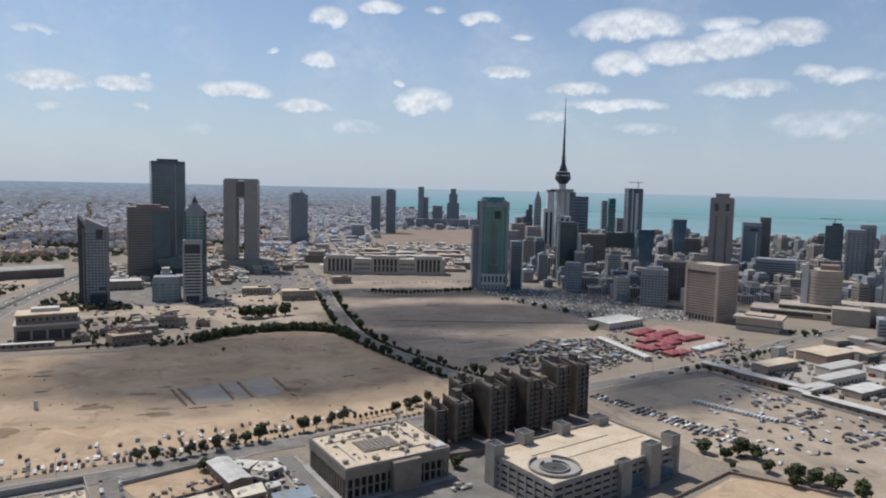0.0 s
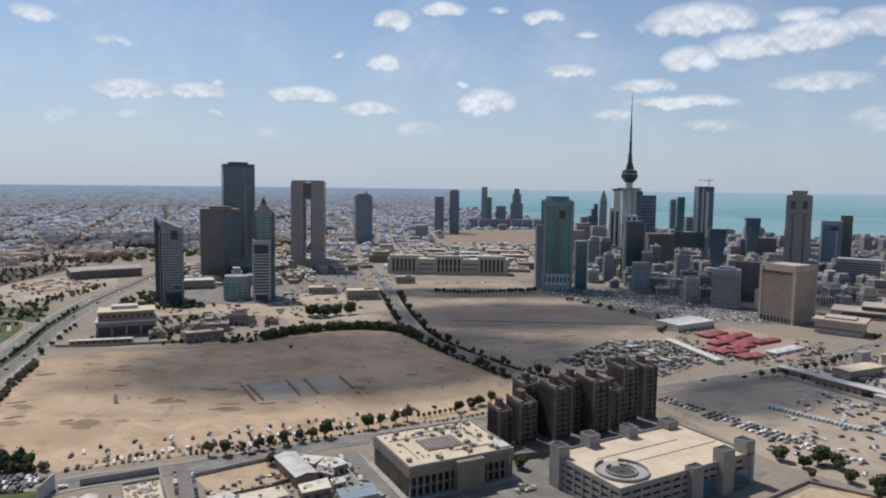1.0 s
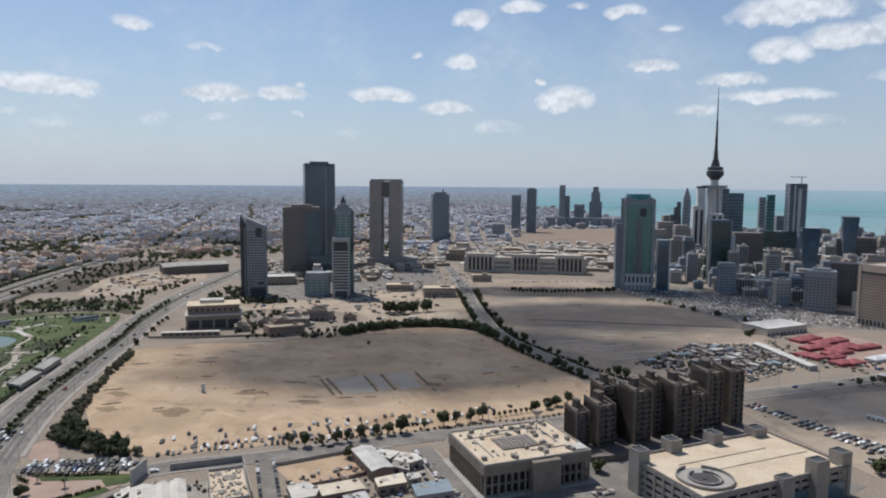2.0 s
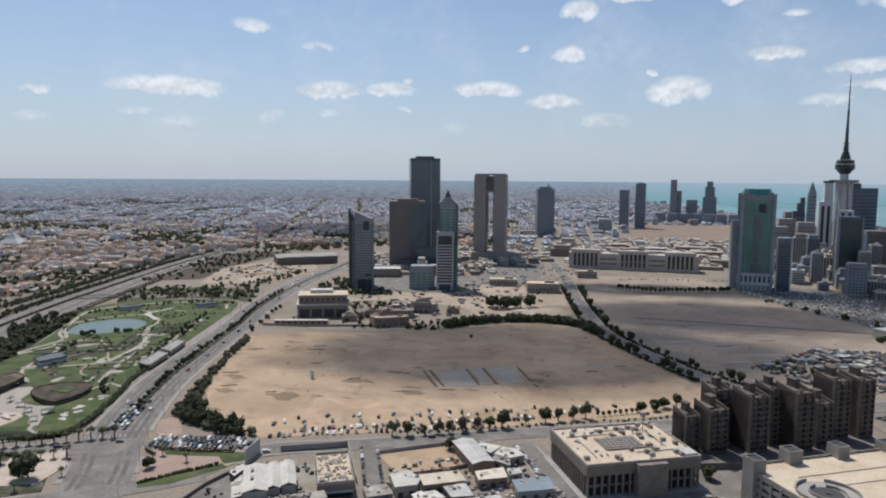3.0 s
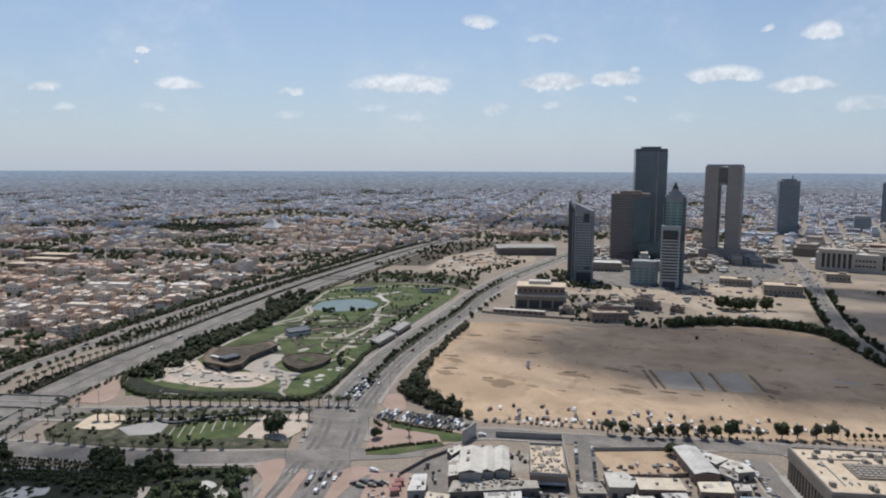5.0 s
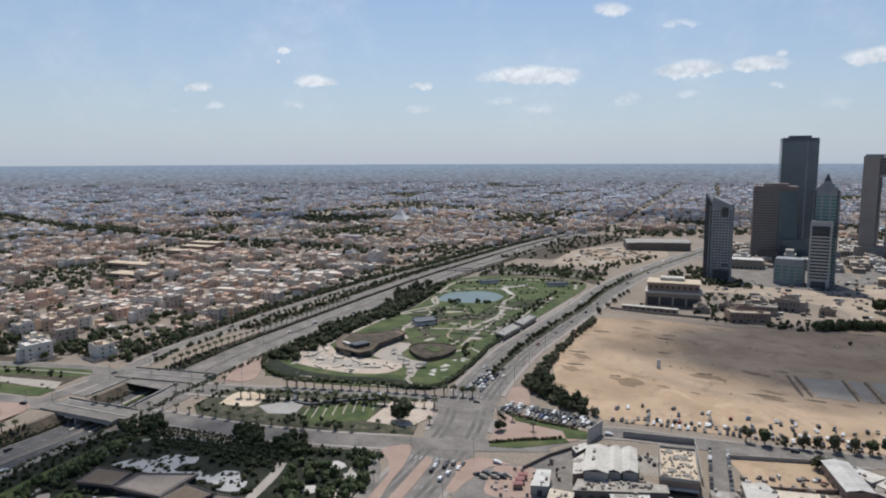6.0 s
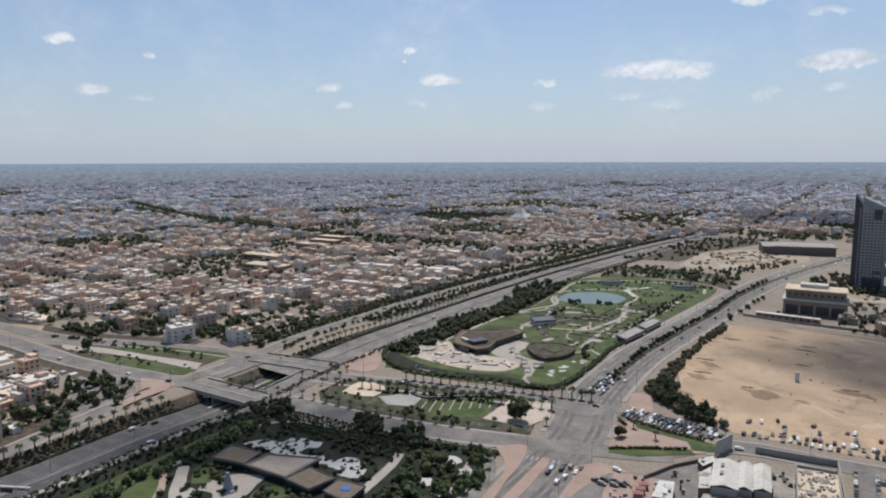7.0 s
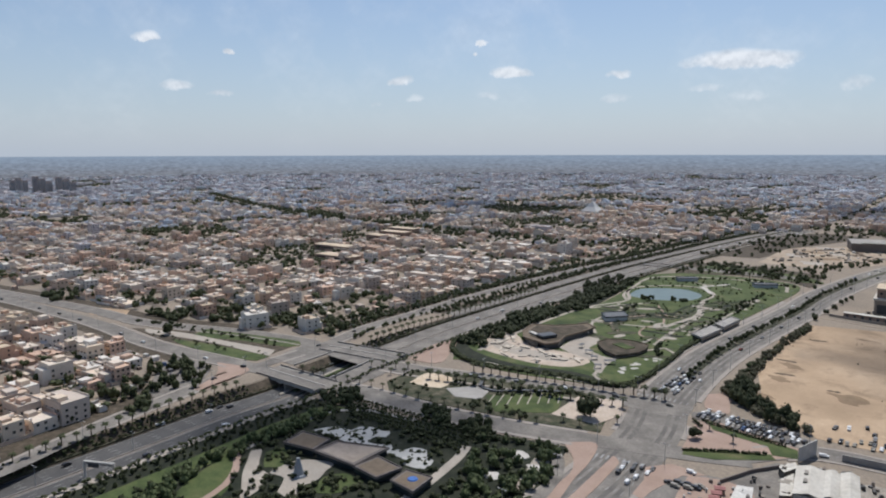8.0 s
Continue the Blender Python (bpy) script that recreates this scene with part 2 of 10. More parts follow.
def cyl(bm, cx, cy, z0, z1, r0, r1, n=12, cap=True):
    lo = [bm.verts.new((cx + r0 * math.cos(2 * math.pi * i / n), cy + r0 * math.sin(2 * math.pi * i / n), z0)) for i in range(n)]
    hi = [bm.verts.new((cx + r1 * math.cos(2 * math.pi * i / n), cy + r1 * math.sin(2 * math.pi * i / n), z1)) for i in range(n)]
    for i in range(n):
        j = (i + 1) % n
        bm.faces.new((lo[i], lo[j], hi[j], hi[i]))
    if cap:
        bm.faces.new(hi)
        bm.faces.new(lo[::-1])


def smooth_line(pts, step=12.0):
    """A Catmull-Rom line through plan points (x, y) or (x, y, z)."""
    pts = [Vector(p if len(p) == 3 else (*p, 0.0)) for p in pts]
    if len(pts) < 3:
        return pts
    ext = [2 * pts[0] - pts[1]] + pts + [2 * pts[-1] - pts[-2]]
    out = []
    for i in range(1, len(ext) - 2):
        a, b, c, d = ext[i - 1:i + 3]
        n = max(1, int((c - b).length / step))
        for k in range(n):
            t = k / n
            out.append(0.5 * (2 * b + (c - a) * t + (2 * a - 5 * b + 4 * c - d) * t * t + (3 * b - a - 3 * c + d) * t ** 3))
    out.append(pts[-1])
    return out


def offset_line(line, off):
    """A line moved off metres to its left."""
    out = []
    for i, p in enumerate(line):
        d = line[min(i + 1, len(line) - 1)] - line[max(i - 1, 0)]
        d.z = 0
        d.normalize()
        out.append(p + Vector((-d.y, d.x, 0)) * off)
    return out


def ribbon(bm, line, left, right, z0, z1):
    """A strip along a line, from right to left of it, with its own thickness."""
    a, b = offset_line(line, left), offset_line(line, right)
    rows = []
    for p, q in zip(a, b):
        rows.append([bm.verts.new((p.x, p.y, p.z + z1)), bm.verts.new((q.x, q.y, q.z + z1)), bm.verts.new((q.x, q.y, q.z + z0)), bm.verts.new((p.x, p.y, p.z + z0))])
    for r, s in zip(rows, rows[1:]):
        for i in range(4):
            j = (i + 1) % 4
            bm.faces.new((r[j], r[i], s[i], s[j]))
    bm.faces.new(rows[0])
    bm.faces.new(rows[-1][::-1])


def mesh_of(bm, name, mat, smooth=False):
    bmesh.ops.recalc_face_normals(bm, faces=bm.faces)
    me = bpy.data.meshes.new(name)
    bm.to_mesh(me)
    bm.free()
    for m in mat if isinstance(mat, (list, tuple)) else [mat]:
        me.materials.append(m)
    if smooth:
        for p in me.polygons:
            p.use_smooth = True
    return me


def part(name, bm, mat, parent, label="", smooth=False):
    ob = new(name, mesh_of(bm, name, mat, smooth))
    ob.parent = parent
    return tagged(ob, label)


def piece(name, me, parent, m=None):
    """One more object on a shared mesh, as a part."""
    ob = new(name, me)
    ob.parent = parent
    if m is not None:
        ob.matrix_basis = m
    return ob


def structure(name, bm, mat, label, category):
    return tagged(new(name, mesh_of(bm, name, mat)), label, category, kind="structure")


def thing(name, x, y, z=0.0, yaw=0.0, label="", category="", group=""):
    ob = new(name)
    ob.empty_display_size = 2
    ob.matrix_basis = pose(x, y, z, 0, 0, yaw)
    return tagged(ob, label, category, group)


def fast_mesh(name, verts, faces, mat, label="", category="", kind="stuff"):
    me = bpy.data.meshes.new(name)
    me.from_pydata(verts, [], faces)
    for m in mat if isinstance(mat, (list, tuple)) else [mat]:
        me.materials.append(m)
    return tagged(new(name, me), label, category, kind=kind)


def inside(p, poly):
    x, y = p[0], p[1]
    hit = False
    for (x0, y0), (x1, y1) in zip(poly, poly[1:] + poly[:1]):
        if (y0 > y) != (y1 > y) and x < (x1 - x0) * (y - y0) / (y1 - y0) + x0:
            hit = not hit
    return hit


# ---- unseen clouds overhead, added to cast shade on lots, garden and city ----
def cloud_material(name, thick):
    m = bpy.data.materials.new(name)
    m.use_nodes = True
    n = Nodes(m.node_tree)
    co = n.node("ShaderNodeTexCoord").outputs["Object"]
    ln = n.node("ShaderNodeVectorMath", operation="LENGTH")
    n.link(co, ln.inputs[0])
    a = n.math("SUBTRACT", 1.0, ln.outputs["Value"])
    a = n.math("MULTIPLY_ADD", n.math("SUBTRACT", n.noise(2.2, 5, 0.6, co), 0.5), 1.1, n.math("MULTIPLY", a, 2.6))
    a = n.math("MULTIPLY", n.math("MULTIPLY", a, 1.3, clamp=True), thick)
    d, tr, mx = n.node("ShaderNodeBsdfDiffuse"), n.node("ShaderNodeBsdfTransparent"), n.node("ShaderNodeMixShader")
    d.inputs[0].default_value = (.85, .85, .85, 1)
    n.link(a, mx.inputs[0])
    n.link(tr.outputs[0], mx.inputs[1])
    n.link(d.outputs[0], mx.inputs[2])
    n.link(mx.outputs[0], n.node("ShaderNodeOutputMaterial").inputs[0])
    return m


CLOUD = cloud_material("white_cloud", 0.8)
THIN_CLOUD = cloud_material("thin_white_cloud", 0.62)


def cloud(x, y, long, deep, yaw, mat=None):
    """An unseen flat-based cloud 900 m up, added so that its shade falls round (x, y)."""
    at = Vector((x, y, 0)) + SUN_WAY * (900 / SUN_WAY.z)
    r = random.Random(int(x * 7 + y))
    bm = bmesh.new()
    bmesh.ops.create_icosphere(bm, subdivisions=4, radius=1.0)
    for v in bm.verts:
        k = 1 + 0.16 * noise.noise(v.co * 2.3 + Vector((x * .01, y * .01, 0)))
        v.co = Vector((v.co.x * k, v.co.y * k, max(v.co.z, -0.25) * k))
    ob = new("cloud", mesh_of(bm, "cloud", mat or CLOUD, True))
    ob.matrix_basis = pose(*at, 0, 0, yaw) @ Matrix.Diagonal((long, deep, 40, 1))
    return tagged(ob, "unseen cloud added high above the city to shade the ground", "cloud", "clouds overhead")


# dark areas on the lots are taken as cloud shadow, cast from here
cloud(-120, 606, 288, 152, 20)
cloud(40, 838, 225, 112, 10)
cloud(-20, 1010, 230, 62, 8)
cloud(212, 546, 125, 54, 34)
# further unseen clouds, added only to dim city, garden and far houses
cloud(330, 1020, 250, 130, 0)
cloud(-372, 112, 112, 60, 60, THIN_CLOUD)
cloud(-900, 1720, 420, 260, 20)
cloud(-1750, 900, 420, 120, 40)

# ---- lines of the plan ----
BOULEVARD = smooth_line([(-228, 150), (-252, 205), (-285, 265), (-323, 315), (-372.5, 405.5), (-408.7, 495.7), (-446, 596), (-488, 697), (-534, 847), (-568, 1008), (-612, 1250)])
SIDE_STREET = smooth_line([(-246, 282), (-229, 328), (-178, 357), (-126, 390), (-88, 412), (-14, 455), (60, 505), (120, 545), (205, 598), (284, 650), (379, 735), (560, 862)])
LOT_ROAD = smooth_line([(66, 512), (30, 558), (-8, 597), (-80, 702), (-121, 820), (-150, 925), (-180, 1040), (-235, 1230), (-292, 1416)])
PARK_STREET = smooth_line([(-522, 158), (-500, 166), (-457, 188), (-410, 228), (-369, 262), (-325, 296), (-300, 312)])
GARDEN_STREET = smooth_line([(-497, 98), (-450, 128), (-425, 146), (-365, 178), (-322, 210), (-290, 238), (-258, 268), (-238, 290)])
# the motorway's middle, sunk below the streets from the south to beyond the second bridge
MOTORWAY = smooth_line([(-305, -175, -6), (-345, -95, -6), (-377, -33, -6), (-406, 20, -6), (-432, 66, -6), (-449, 105, -6), (-480, 155, -6), (-515, 218, -3.5), (-543, 275, -1.5), (-584, 370, 0.0), (-638, 485, 0.0), (-700, 625, 0.0), (-750, 755, 0.0), (-835, 985, 0.0), (-905, 1230, 0.0)])

# ---- ground: one sheet, with the motorway's cutting in it ----
def ground_sheet():
    top_l, top_r = offset_line(MOTORWAY, 27), offset_line(MOTORWAY, -25)
    toe_l, toe_r = offset_line(MOTORWAY, 18.5), offset_line(MOTORWAY, -18.5)
    n = 1 + max(i for i, p in enumerate(MOTORWAY) if p.z < -0.02)
    pts, zs = [], []
    for line, deep in ((top_l, 0), (toe_l, 1), (toe_r, 1), (top_r, 0)):
        for p in line[:n + 1]:
            pts.append(Vector((p.x, p.y)))
            zs.append(p.z - 0.15 if deep else 0.0)
    m = n + 1
    edges = []
    for k in range(4):
        edges += [(k * m + i, k * m + i + 1) for i in range(m - 1)]
    for i in (0, m - 1):
        edges += [(i, m + i), (m + i, 2 * m + i), (2 * m + i, 3 * m + i)]
    for r in (700, 1200, 2000, 3200, 4850):
        base = len(pts)
        for i in range(48):
            a = 2 * math.pi * i / 48
            pts.append(Vector((r * math.cos(a), r * math.sin(a))))
            zs.append(0.0)
    v, e, f, orig, _, _ = delaunay_2d_cdt(pts, edges, [], 0, 1e-4)
    verts = [(p.x, p.y, zs[o[0]] if o else 0.0) for p, o in zip(v, orig)]
    return fast_mesh("ground", verts, [tuple(x) for x in f], DUST, "dusty pale desert ground of a wide flat city", "ground", "structure")


ground_sheet()

# sea beyond the shore, and the far rim of land and water under the haze
SEA = material("shallow_sea", [(0.3, (.15, .29, .30)), (0.5, (.20, .36, .36)), (0.7, (.27, .41, .40))], 0.0012, 5, 0.02, 0.15, 0.35, spec=0.4)
bm = bmesh.new()
prism(bm, [(-330, 4840), (-60, 3900), (163, 3450), (330, 2900), (496, 2330), (640, 2290), (773, 2060), (1036, 2180), (1194, 2140), (1462, 2230), (2200, 2000), (3500, 1200), (4500, 1400), (3900, 2850), (2900, 3850), (1500, 4580)], 0.2, 0.6)
structure("sea", bm, SEA, "pale turquoise shallow sea beyond the city", "sea")
DEEP = material("deeper_water", two((.13, .22, .25), (.17, .27, .30)), 0.002, 5, 0.02, 0.15, 0.35, spec=0.4)
for line, half in ((((1150, 4150), (1900, 3560), (2500, 2900), (3100, 2150)), 34), (((120, 4350), (420, 4300), (700, 4150)), 110), (((900, 3000), (1500, 2750), (2000, 2350)), 14)):
    bm = bmesh.new()
    ribbon(bm, smooth_line(line, 90), half, -half, 0.3, 0.66)
    structure("sea_channel", bm, DEEP, "darker streak of deeper water", "sea")


def rim(name, a0, a1, r, height, mat, label):
    bm = bmesh.new()
    n = max(2, int((a1 - a0) / 1.5))
    ring = []
    for i in range(n + 1):
        a = radians(a0 + (a1 - a0) * i / n)
        x, y = -math.sin(a) * r, math.cos(a) * r
        ring.append((bm.verts.new((x, y, 0)), bm.verts.new((x, y, height)), bm.verts.new((x * 1.004, y * 1.004, height)), bm.verts.new((x * 1.004, y * 1.004, 0))))
    for p, q in zip(ring, ring[1:]):
        for i in range(3):
            bm.faces.new((p[i], q[i], q[i + 1], p[i + 1]))
    return tagged(new(name, mesh_of(bm, name, mat)), label, "backdrop", kind="structure")


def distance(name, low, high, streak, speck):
    """Far land or water as a glowing backdrop, distance haze painted into its colours; low and high are its colours at
    its foot and its skyline.
    """
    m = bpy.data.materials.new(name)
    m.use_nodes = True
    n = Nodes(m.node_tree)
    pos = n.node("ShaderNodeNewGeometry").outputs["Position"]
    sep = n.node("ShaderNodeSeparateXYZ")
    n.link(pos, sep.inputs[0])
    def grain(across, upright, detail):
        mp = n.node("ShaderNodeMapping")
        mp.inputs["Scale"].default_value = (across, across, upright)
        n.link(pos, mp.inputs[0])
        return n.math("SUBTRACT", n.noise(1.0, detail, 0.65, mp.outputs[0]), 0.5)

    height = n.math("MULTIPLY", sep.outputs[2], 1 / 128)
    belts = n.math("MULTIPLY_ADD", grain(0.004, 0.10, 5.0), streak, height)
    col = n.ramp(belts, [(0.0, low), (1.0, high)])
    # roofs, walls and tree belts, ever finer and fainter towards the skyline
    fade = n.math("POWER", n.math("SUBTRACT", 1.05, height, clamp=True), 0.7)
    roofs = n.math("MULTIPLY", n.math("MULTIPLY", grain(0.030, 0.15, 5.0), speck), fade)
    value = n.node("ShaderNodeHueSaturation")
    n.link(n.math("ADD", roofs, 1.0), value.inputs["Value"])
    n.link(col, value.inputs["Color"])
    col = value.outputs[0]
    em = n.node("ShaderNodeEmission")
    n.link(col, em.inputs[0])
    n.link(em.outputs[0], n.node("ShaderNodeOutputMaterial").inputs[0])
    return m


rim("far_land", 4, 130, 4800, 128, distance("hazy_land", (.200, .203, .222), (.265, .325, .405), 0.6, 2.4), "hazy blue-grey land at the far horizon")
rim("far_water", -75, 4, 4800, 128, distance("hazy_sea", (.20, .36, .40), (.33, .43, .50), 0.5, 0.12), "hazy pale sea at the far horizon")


WEST_LAWN_A = [(-633, 78), (-594, 112), (-556, 142), (-545, 130), (-583, 97), (-612, 66)]
WEST_LAWN_B = [(-614, 47), (-578, 77), (-546, 98), (-526, 111), (-519, 100), (-540, 82), (-585, 56)]
WEST_PATH = [(-658, 30), (-627, 60), (-586, 87), (-540, 118), (-527, 111), (-572, 85), (-609, 59), (-640, 32)]
# ---- lots, pavements, roads ----
def slab(name, pts, z, mat, label, category, curve=0):
    bm = bmesh.new()
    if curve:
        loop = smooth_line(pts + [pts[0]], curve)[:-1]
        pts = [(p.x, p.y) for p in loop]
    prism(bm, pts, -0.02, z)
    return structure(name, bm, mat, label, category)


SAND_LOT = [(-242, 345), (-262, 352), (-301, 374), (-335, 411), (-360, 450), (-385, 495), (-415, 560), (-363, 602), (-295, 625), (-239, 680), (-211, 712), (-150, 735), (-104, 718), (-92, 700), (-40, 622), (2, 558), (44, 505), (-14, 474), (-88, 428), (-178, 378)]
slab("ground_sand_lot", SAND_LOT, 0.10, SAND, "wide empty sandy lot with tyre tracks and rubble", "sand lot")
slab("ground_second_lot", [(-80, 748), (-50, 718), (12, 605), (70, 545), (130, 590), (205, 650), (190, 735), (187, 810), (60, 800)], 0.10, GREY_SAND, "empty sandy lot beside a tree-lined road", "sand lot")
slab("ground_third_lot", [(-104, 850), (-80, 760), (60, 806), (187, 818), (120, 930), (51, 1018), (-60, 960), (-125, 900)], 0.09, GREY_SAND, "empty sandy lot before the city centre", "sand lot")
slab("ground_tower_lot", [(-470, 790), (-400, 640), (-363, 612), (-295, 635), (-239, 690), (-211, 722), (-150, 745), (-128, 800), (-160, 930), (-190, 1040), (-300, 1020), (-420, 960)], 0.08, PALE_SAND, "sandy open land around the towers", "sand lot")
slab("ground_bus_park", [(105, 515), (160, 405), (245, 330), (360, 380), (470, 480), (340, 520), (268, 598), (205, 572)], 0.08, PALE_SAND, "pale gravel parking ground with rows of parked vehicles", "parking")
slab("ground_far_sand", [(-677, 820), (-751, 992), (-680, 1103), (-592, 1005), (-595, 873), (-638, 832)], 0.10, PALE_SAND, "bright sandy building site beside the motorway", "sand lot", 20)
slab("ground_city_parking", [(40, 1064), (120, 930), (190, 830), (330, 830), (430, 900), (340, 1010), (250, 1090), (150, 1120)], 0.08, ASPHALT, "large crowded city car park", "parking")


rg = random.Random(8)
for x, y, rx, ry in ((-334, 444, 10, 6), (-321, 411, 9, 5), (-274, 416, 15, 9), (-299, 376, 8, 3), (-194, 459, 12, 4), (-219, 501, 9, 4), (-209, 522, 7, 3), (-248, 426, 6, 2.5), (-228, 430, 5, 2.5), (-240, 468, 13, 6), (-323, 557, 8, 3), (-196, 470, 8, 3), (-111, 521, 8, 5), (-354, 560, 10, 3), (-150, 480, 6, 2)):
    for k in range(4):
        u, v, q = x + rg.uniform(-.5, .5) * rx, y + rg.uniform(-.6, .6) * ry, rg.uniform(.4, .8)
        slab("sand_patch", [(u + q * rx * rg.uniform(.5, 1.3) * math.cos(a) - .3 * ry * math.sin(a), v + q * ry * rg.uniform(.5, 1.4) * math.sin(a) + .3 * q * rx * math.cos(a)) for a in [2 * math.pi * i / 13 for i in range(13)]], .106 + .004 * k, STAIN, "patch of darker disturbed sand", "sand", 2)


for x, y, ln, wd, a in ((30, 690, 26, 3, 25), (60, 672, 22, 4, 24), (95, 655, 20, 3, 30), (40, 640, 18, 3, 20), (120, 700, 26, 4, 18), (20, 735, 24, 2.5, 14), (-10, 700, 16, 3, 30), (-118, 640, 22, 1.6, 24), (-75, 578, 14, 5, 18), (80, 760, 30, 3, 10)):
    c, s = math.cos(radians(a)), math.sin(radians(a))
    slab("sand_patch", [(x + c * ln * u * rg.uniform(.7, 1.1) - s * wd * v * rg.uniform(.5, 1.2), y + s * ln * u + c * wd * v * rg.uniform(.5, 1.2)) for u, v in ((-1, 0), (-.6, -.7), (0, -1), (.5, -.8), (1, -.1), (.7, .6), (.1, 1), (-.5, .8))], .113, PALE, "pale patch of scraped sand", "sand", 3)


CROSSINGS = []      # (line, half width) of every street, so that kerbs stop at junctions


def road(name, line, half, mat, label, z=0.16, walk_side=3.0):
    bm = bmesh.new()
    ribbon(bm, line, half, -half, -0.02, z)
    ob = structure(name, bm, mat, label, "road")
    CROSSINGS.append((line, half))
    if walk_side:
        FOOTWAYS.append((line, half, z, walk_side))
    return ob


FOOTWAYS = []


def footways():
    for line, half, z, walk_side in FOOTWAYS:
        fine = []
        for p, q in zip(line, line[1:]):
            n = max(1, int((q - p).length / 4))
            fine += [p.lerp(q, k / n) for k in range(n)]
        for k in (1, -1):
            mid = offset_line(fine, k * (half + walk_side / 2))
            free = []
            for p in mid:
                free.append(not any(other is not line and any((p.x - q.x) ** 2 + (p.y - q.y) ** 2 < (h2 + 9) ** 2 for q in other) for other, h2 in CROSSINGS))
            run = []
            for i in range(len(fine) + 1):
                if i < len(fine) and free[i]:
                    run.append(fine[i])
                    continue
                if len(run) > 3:
                    bm = bmesh.new()
                    ribbon(bm, run, k * (half + walk_side), k * half, -0.02, z + 0.14)
                    structure("pavement", bm, KERB, "tan paved footway with a raised kerb", "pavement")
                run = []


road("road_boulevard", BOULEVARD, 17, ASPHALT, "wide grey asphalt boulevard with two carriageways", 0.16)
road("road_side_street", SIDE_STREET, 7.5, ASPHALT, "grey asphalt street beside the sandy lot", 0.20, walk_side=2.0)
road("road_lot", LOT_ROAD, 8, ASPHALT, "grey asphalt road lined with trees", 0.18, walk_side=2.0)
road("road_park", PARK_STREET, 10, ASPHALT, "grey asphalt street lined with palms", 0.22)
road("road_garden", GARDEN_STREET, 8, ASPHALT, "grey asphalt street between two gardens", 0.24)
CUT = max(i for i, p in enumerate(MOTORWAY) if p.y < 215)
road("road_motorway", MOTORWAY[:CUT + 1], 18, DARK_ASPHALT, "dark asphalt motorway running in a cutting", 0.02, walk_side=0)
road("road_motorway", MOTORWAY[CUT:], 18, ASPHALT, "grey asphalt motorway at street level", 0.02, walk_side=0)



# ---- more materials ----
GLASS = material("dark_glass", two((.025, .032, .035), (.045, .055, .06)), 0.05, 4, 0.4, 0.2, 0.12, spec=0.6)
TOWER_GLASS = material("tower_glass", two((.12, .15, .175), (.18, .22, .25)), 0.05, 4, 0.4, 0.2, 0.18, metal=0.5, spec=0.6)
GREEN_GLASS = material("green_glass", two((.065, .215, .185), (.115, .33, .285)), 0.03, 5, 0.3, 0.3, 0.14, metal=0.25, spec=0.8)
BLUE_GLASS = material("blue_glass", two((.10, .165, .235), (.155, .235, .31)), 0.04, 4, 0.3, 0.3, 0.14, metal=0.4, spec=0.7)
BEIGE = material("beige_stone", two((.44, .37, .30), (.54, .46, .375)), 0.06, 6, 1.0, 0.2, 0.85)
BROWN = material("brown_stone", two((.30, .21, .16), (.37, .27, .21)), 0.06, 6, 1.0, 0.2, 0.85)
GREY = material("grey_cladding", two((.30, .31, .325), (.40, .41, .42)), 0.06, 6, 1.0, 0.2, 0.7)
WHITE = material("white_cladding", two((.62, .61, .59), (.74, .73, .70)), 0.06, 6, 1.0, 0.15, 0.7)
SLATE = material("slate_blue_cladding", two((.10, .12, .14), (.14, .165, .19)), 0.06, 6, 1.0, 0.2, 0.35, metal=0.2)
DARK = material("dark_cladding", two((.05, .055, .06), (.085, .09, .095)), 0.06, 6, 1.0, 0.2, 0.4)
DARK_BROWN = material("dark_brown_cladding", two((.17, .14, .125), (.23, .195, .17)), 0.06, 6, 1.0, 0.2, 0.7)
TAN = material("tan_render", [(0.3, (.30, .25, .20)), (0.5, (.36, .30, .25)), (0.7, (.40, .34, .28))], 0.12, 8, 1.2, 0.25, 0.9)
ROOF_SAND = material("sandy_roof_screed", [(0.3, (.58, .45, .31)), (0.5, (.69, .555, .40)), (0.7, (.75, .625, .475))], 0.08, 8, 0.8, 0.3, 0.95)
SHEET = material("pale_sheet_metal", [(0.3, (.46, .43, .39)), (0.5, (.60, .57, .52)), (0.7, (.70, .67, .62))], 0.16, 6, 0.8, 0.2, 0.6, per_object=0.2)
BLUE_SHEET = material("blue_grey_sheet_metal", two((.22, .27, .30), (.30, .35, .38)), 0.12, 6, 0.8, 0.2, 0.6)
RUST_SHEET = material("weathered_sheet_metal", two((.26, .23, .19), (.42, .38, .33)), 0.2, 8, 0.8, 0.35, 0.8, per_object=0.3)
RED_CLOTH = material("red_tent_cloth", two((.30, .085, .09), (.40, .13, .135)), 0.15, 6, 0.8, 0.25, 0.85, per_object=0.15)
WHITE_CLOTH = material("white_tent_cloth", two((.66, .65, .62), (.76, .75, .72)), 0.15, 6, 0.8, 0.15, 0.85)
STEEL = material("galvanised_steel", two((.30, .31, .32), (.42, .43, .44)), 0.5, 5, 3.0, 0.2, 0.5, metal=0.4)
TYRE = material("black_rubber", two((.02, .02, .02), (.035, .035, .035)), 2, 4, 6, 0.2, 0.9)
DECK_WOOD = material("brown_roof_decking", two((.16, .12, .085), (.22, .17, .12)), 0.3, 6, 2.0, 0.3, 0.9)
SUMMIT = material("dark_bronze", two((.07, .075, .08), (.12, .12, .125)), 0.4, 6, 2.0, 0.3, 0.5)
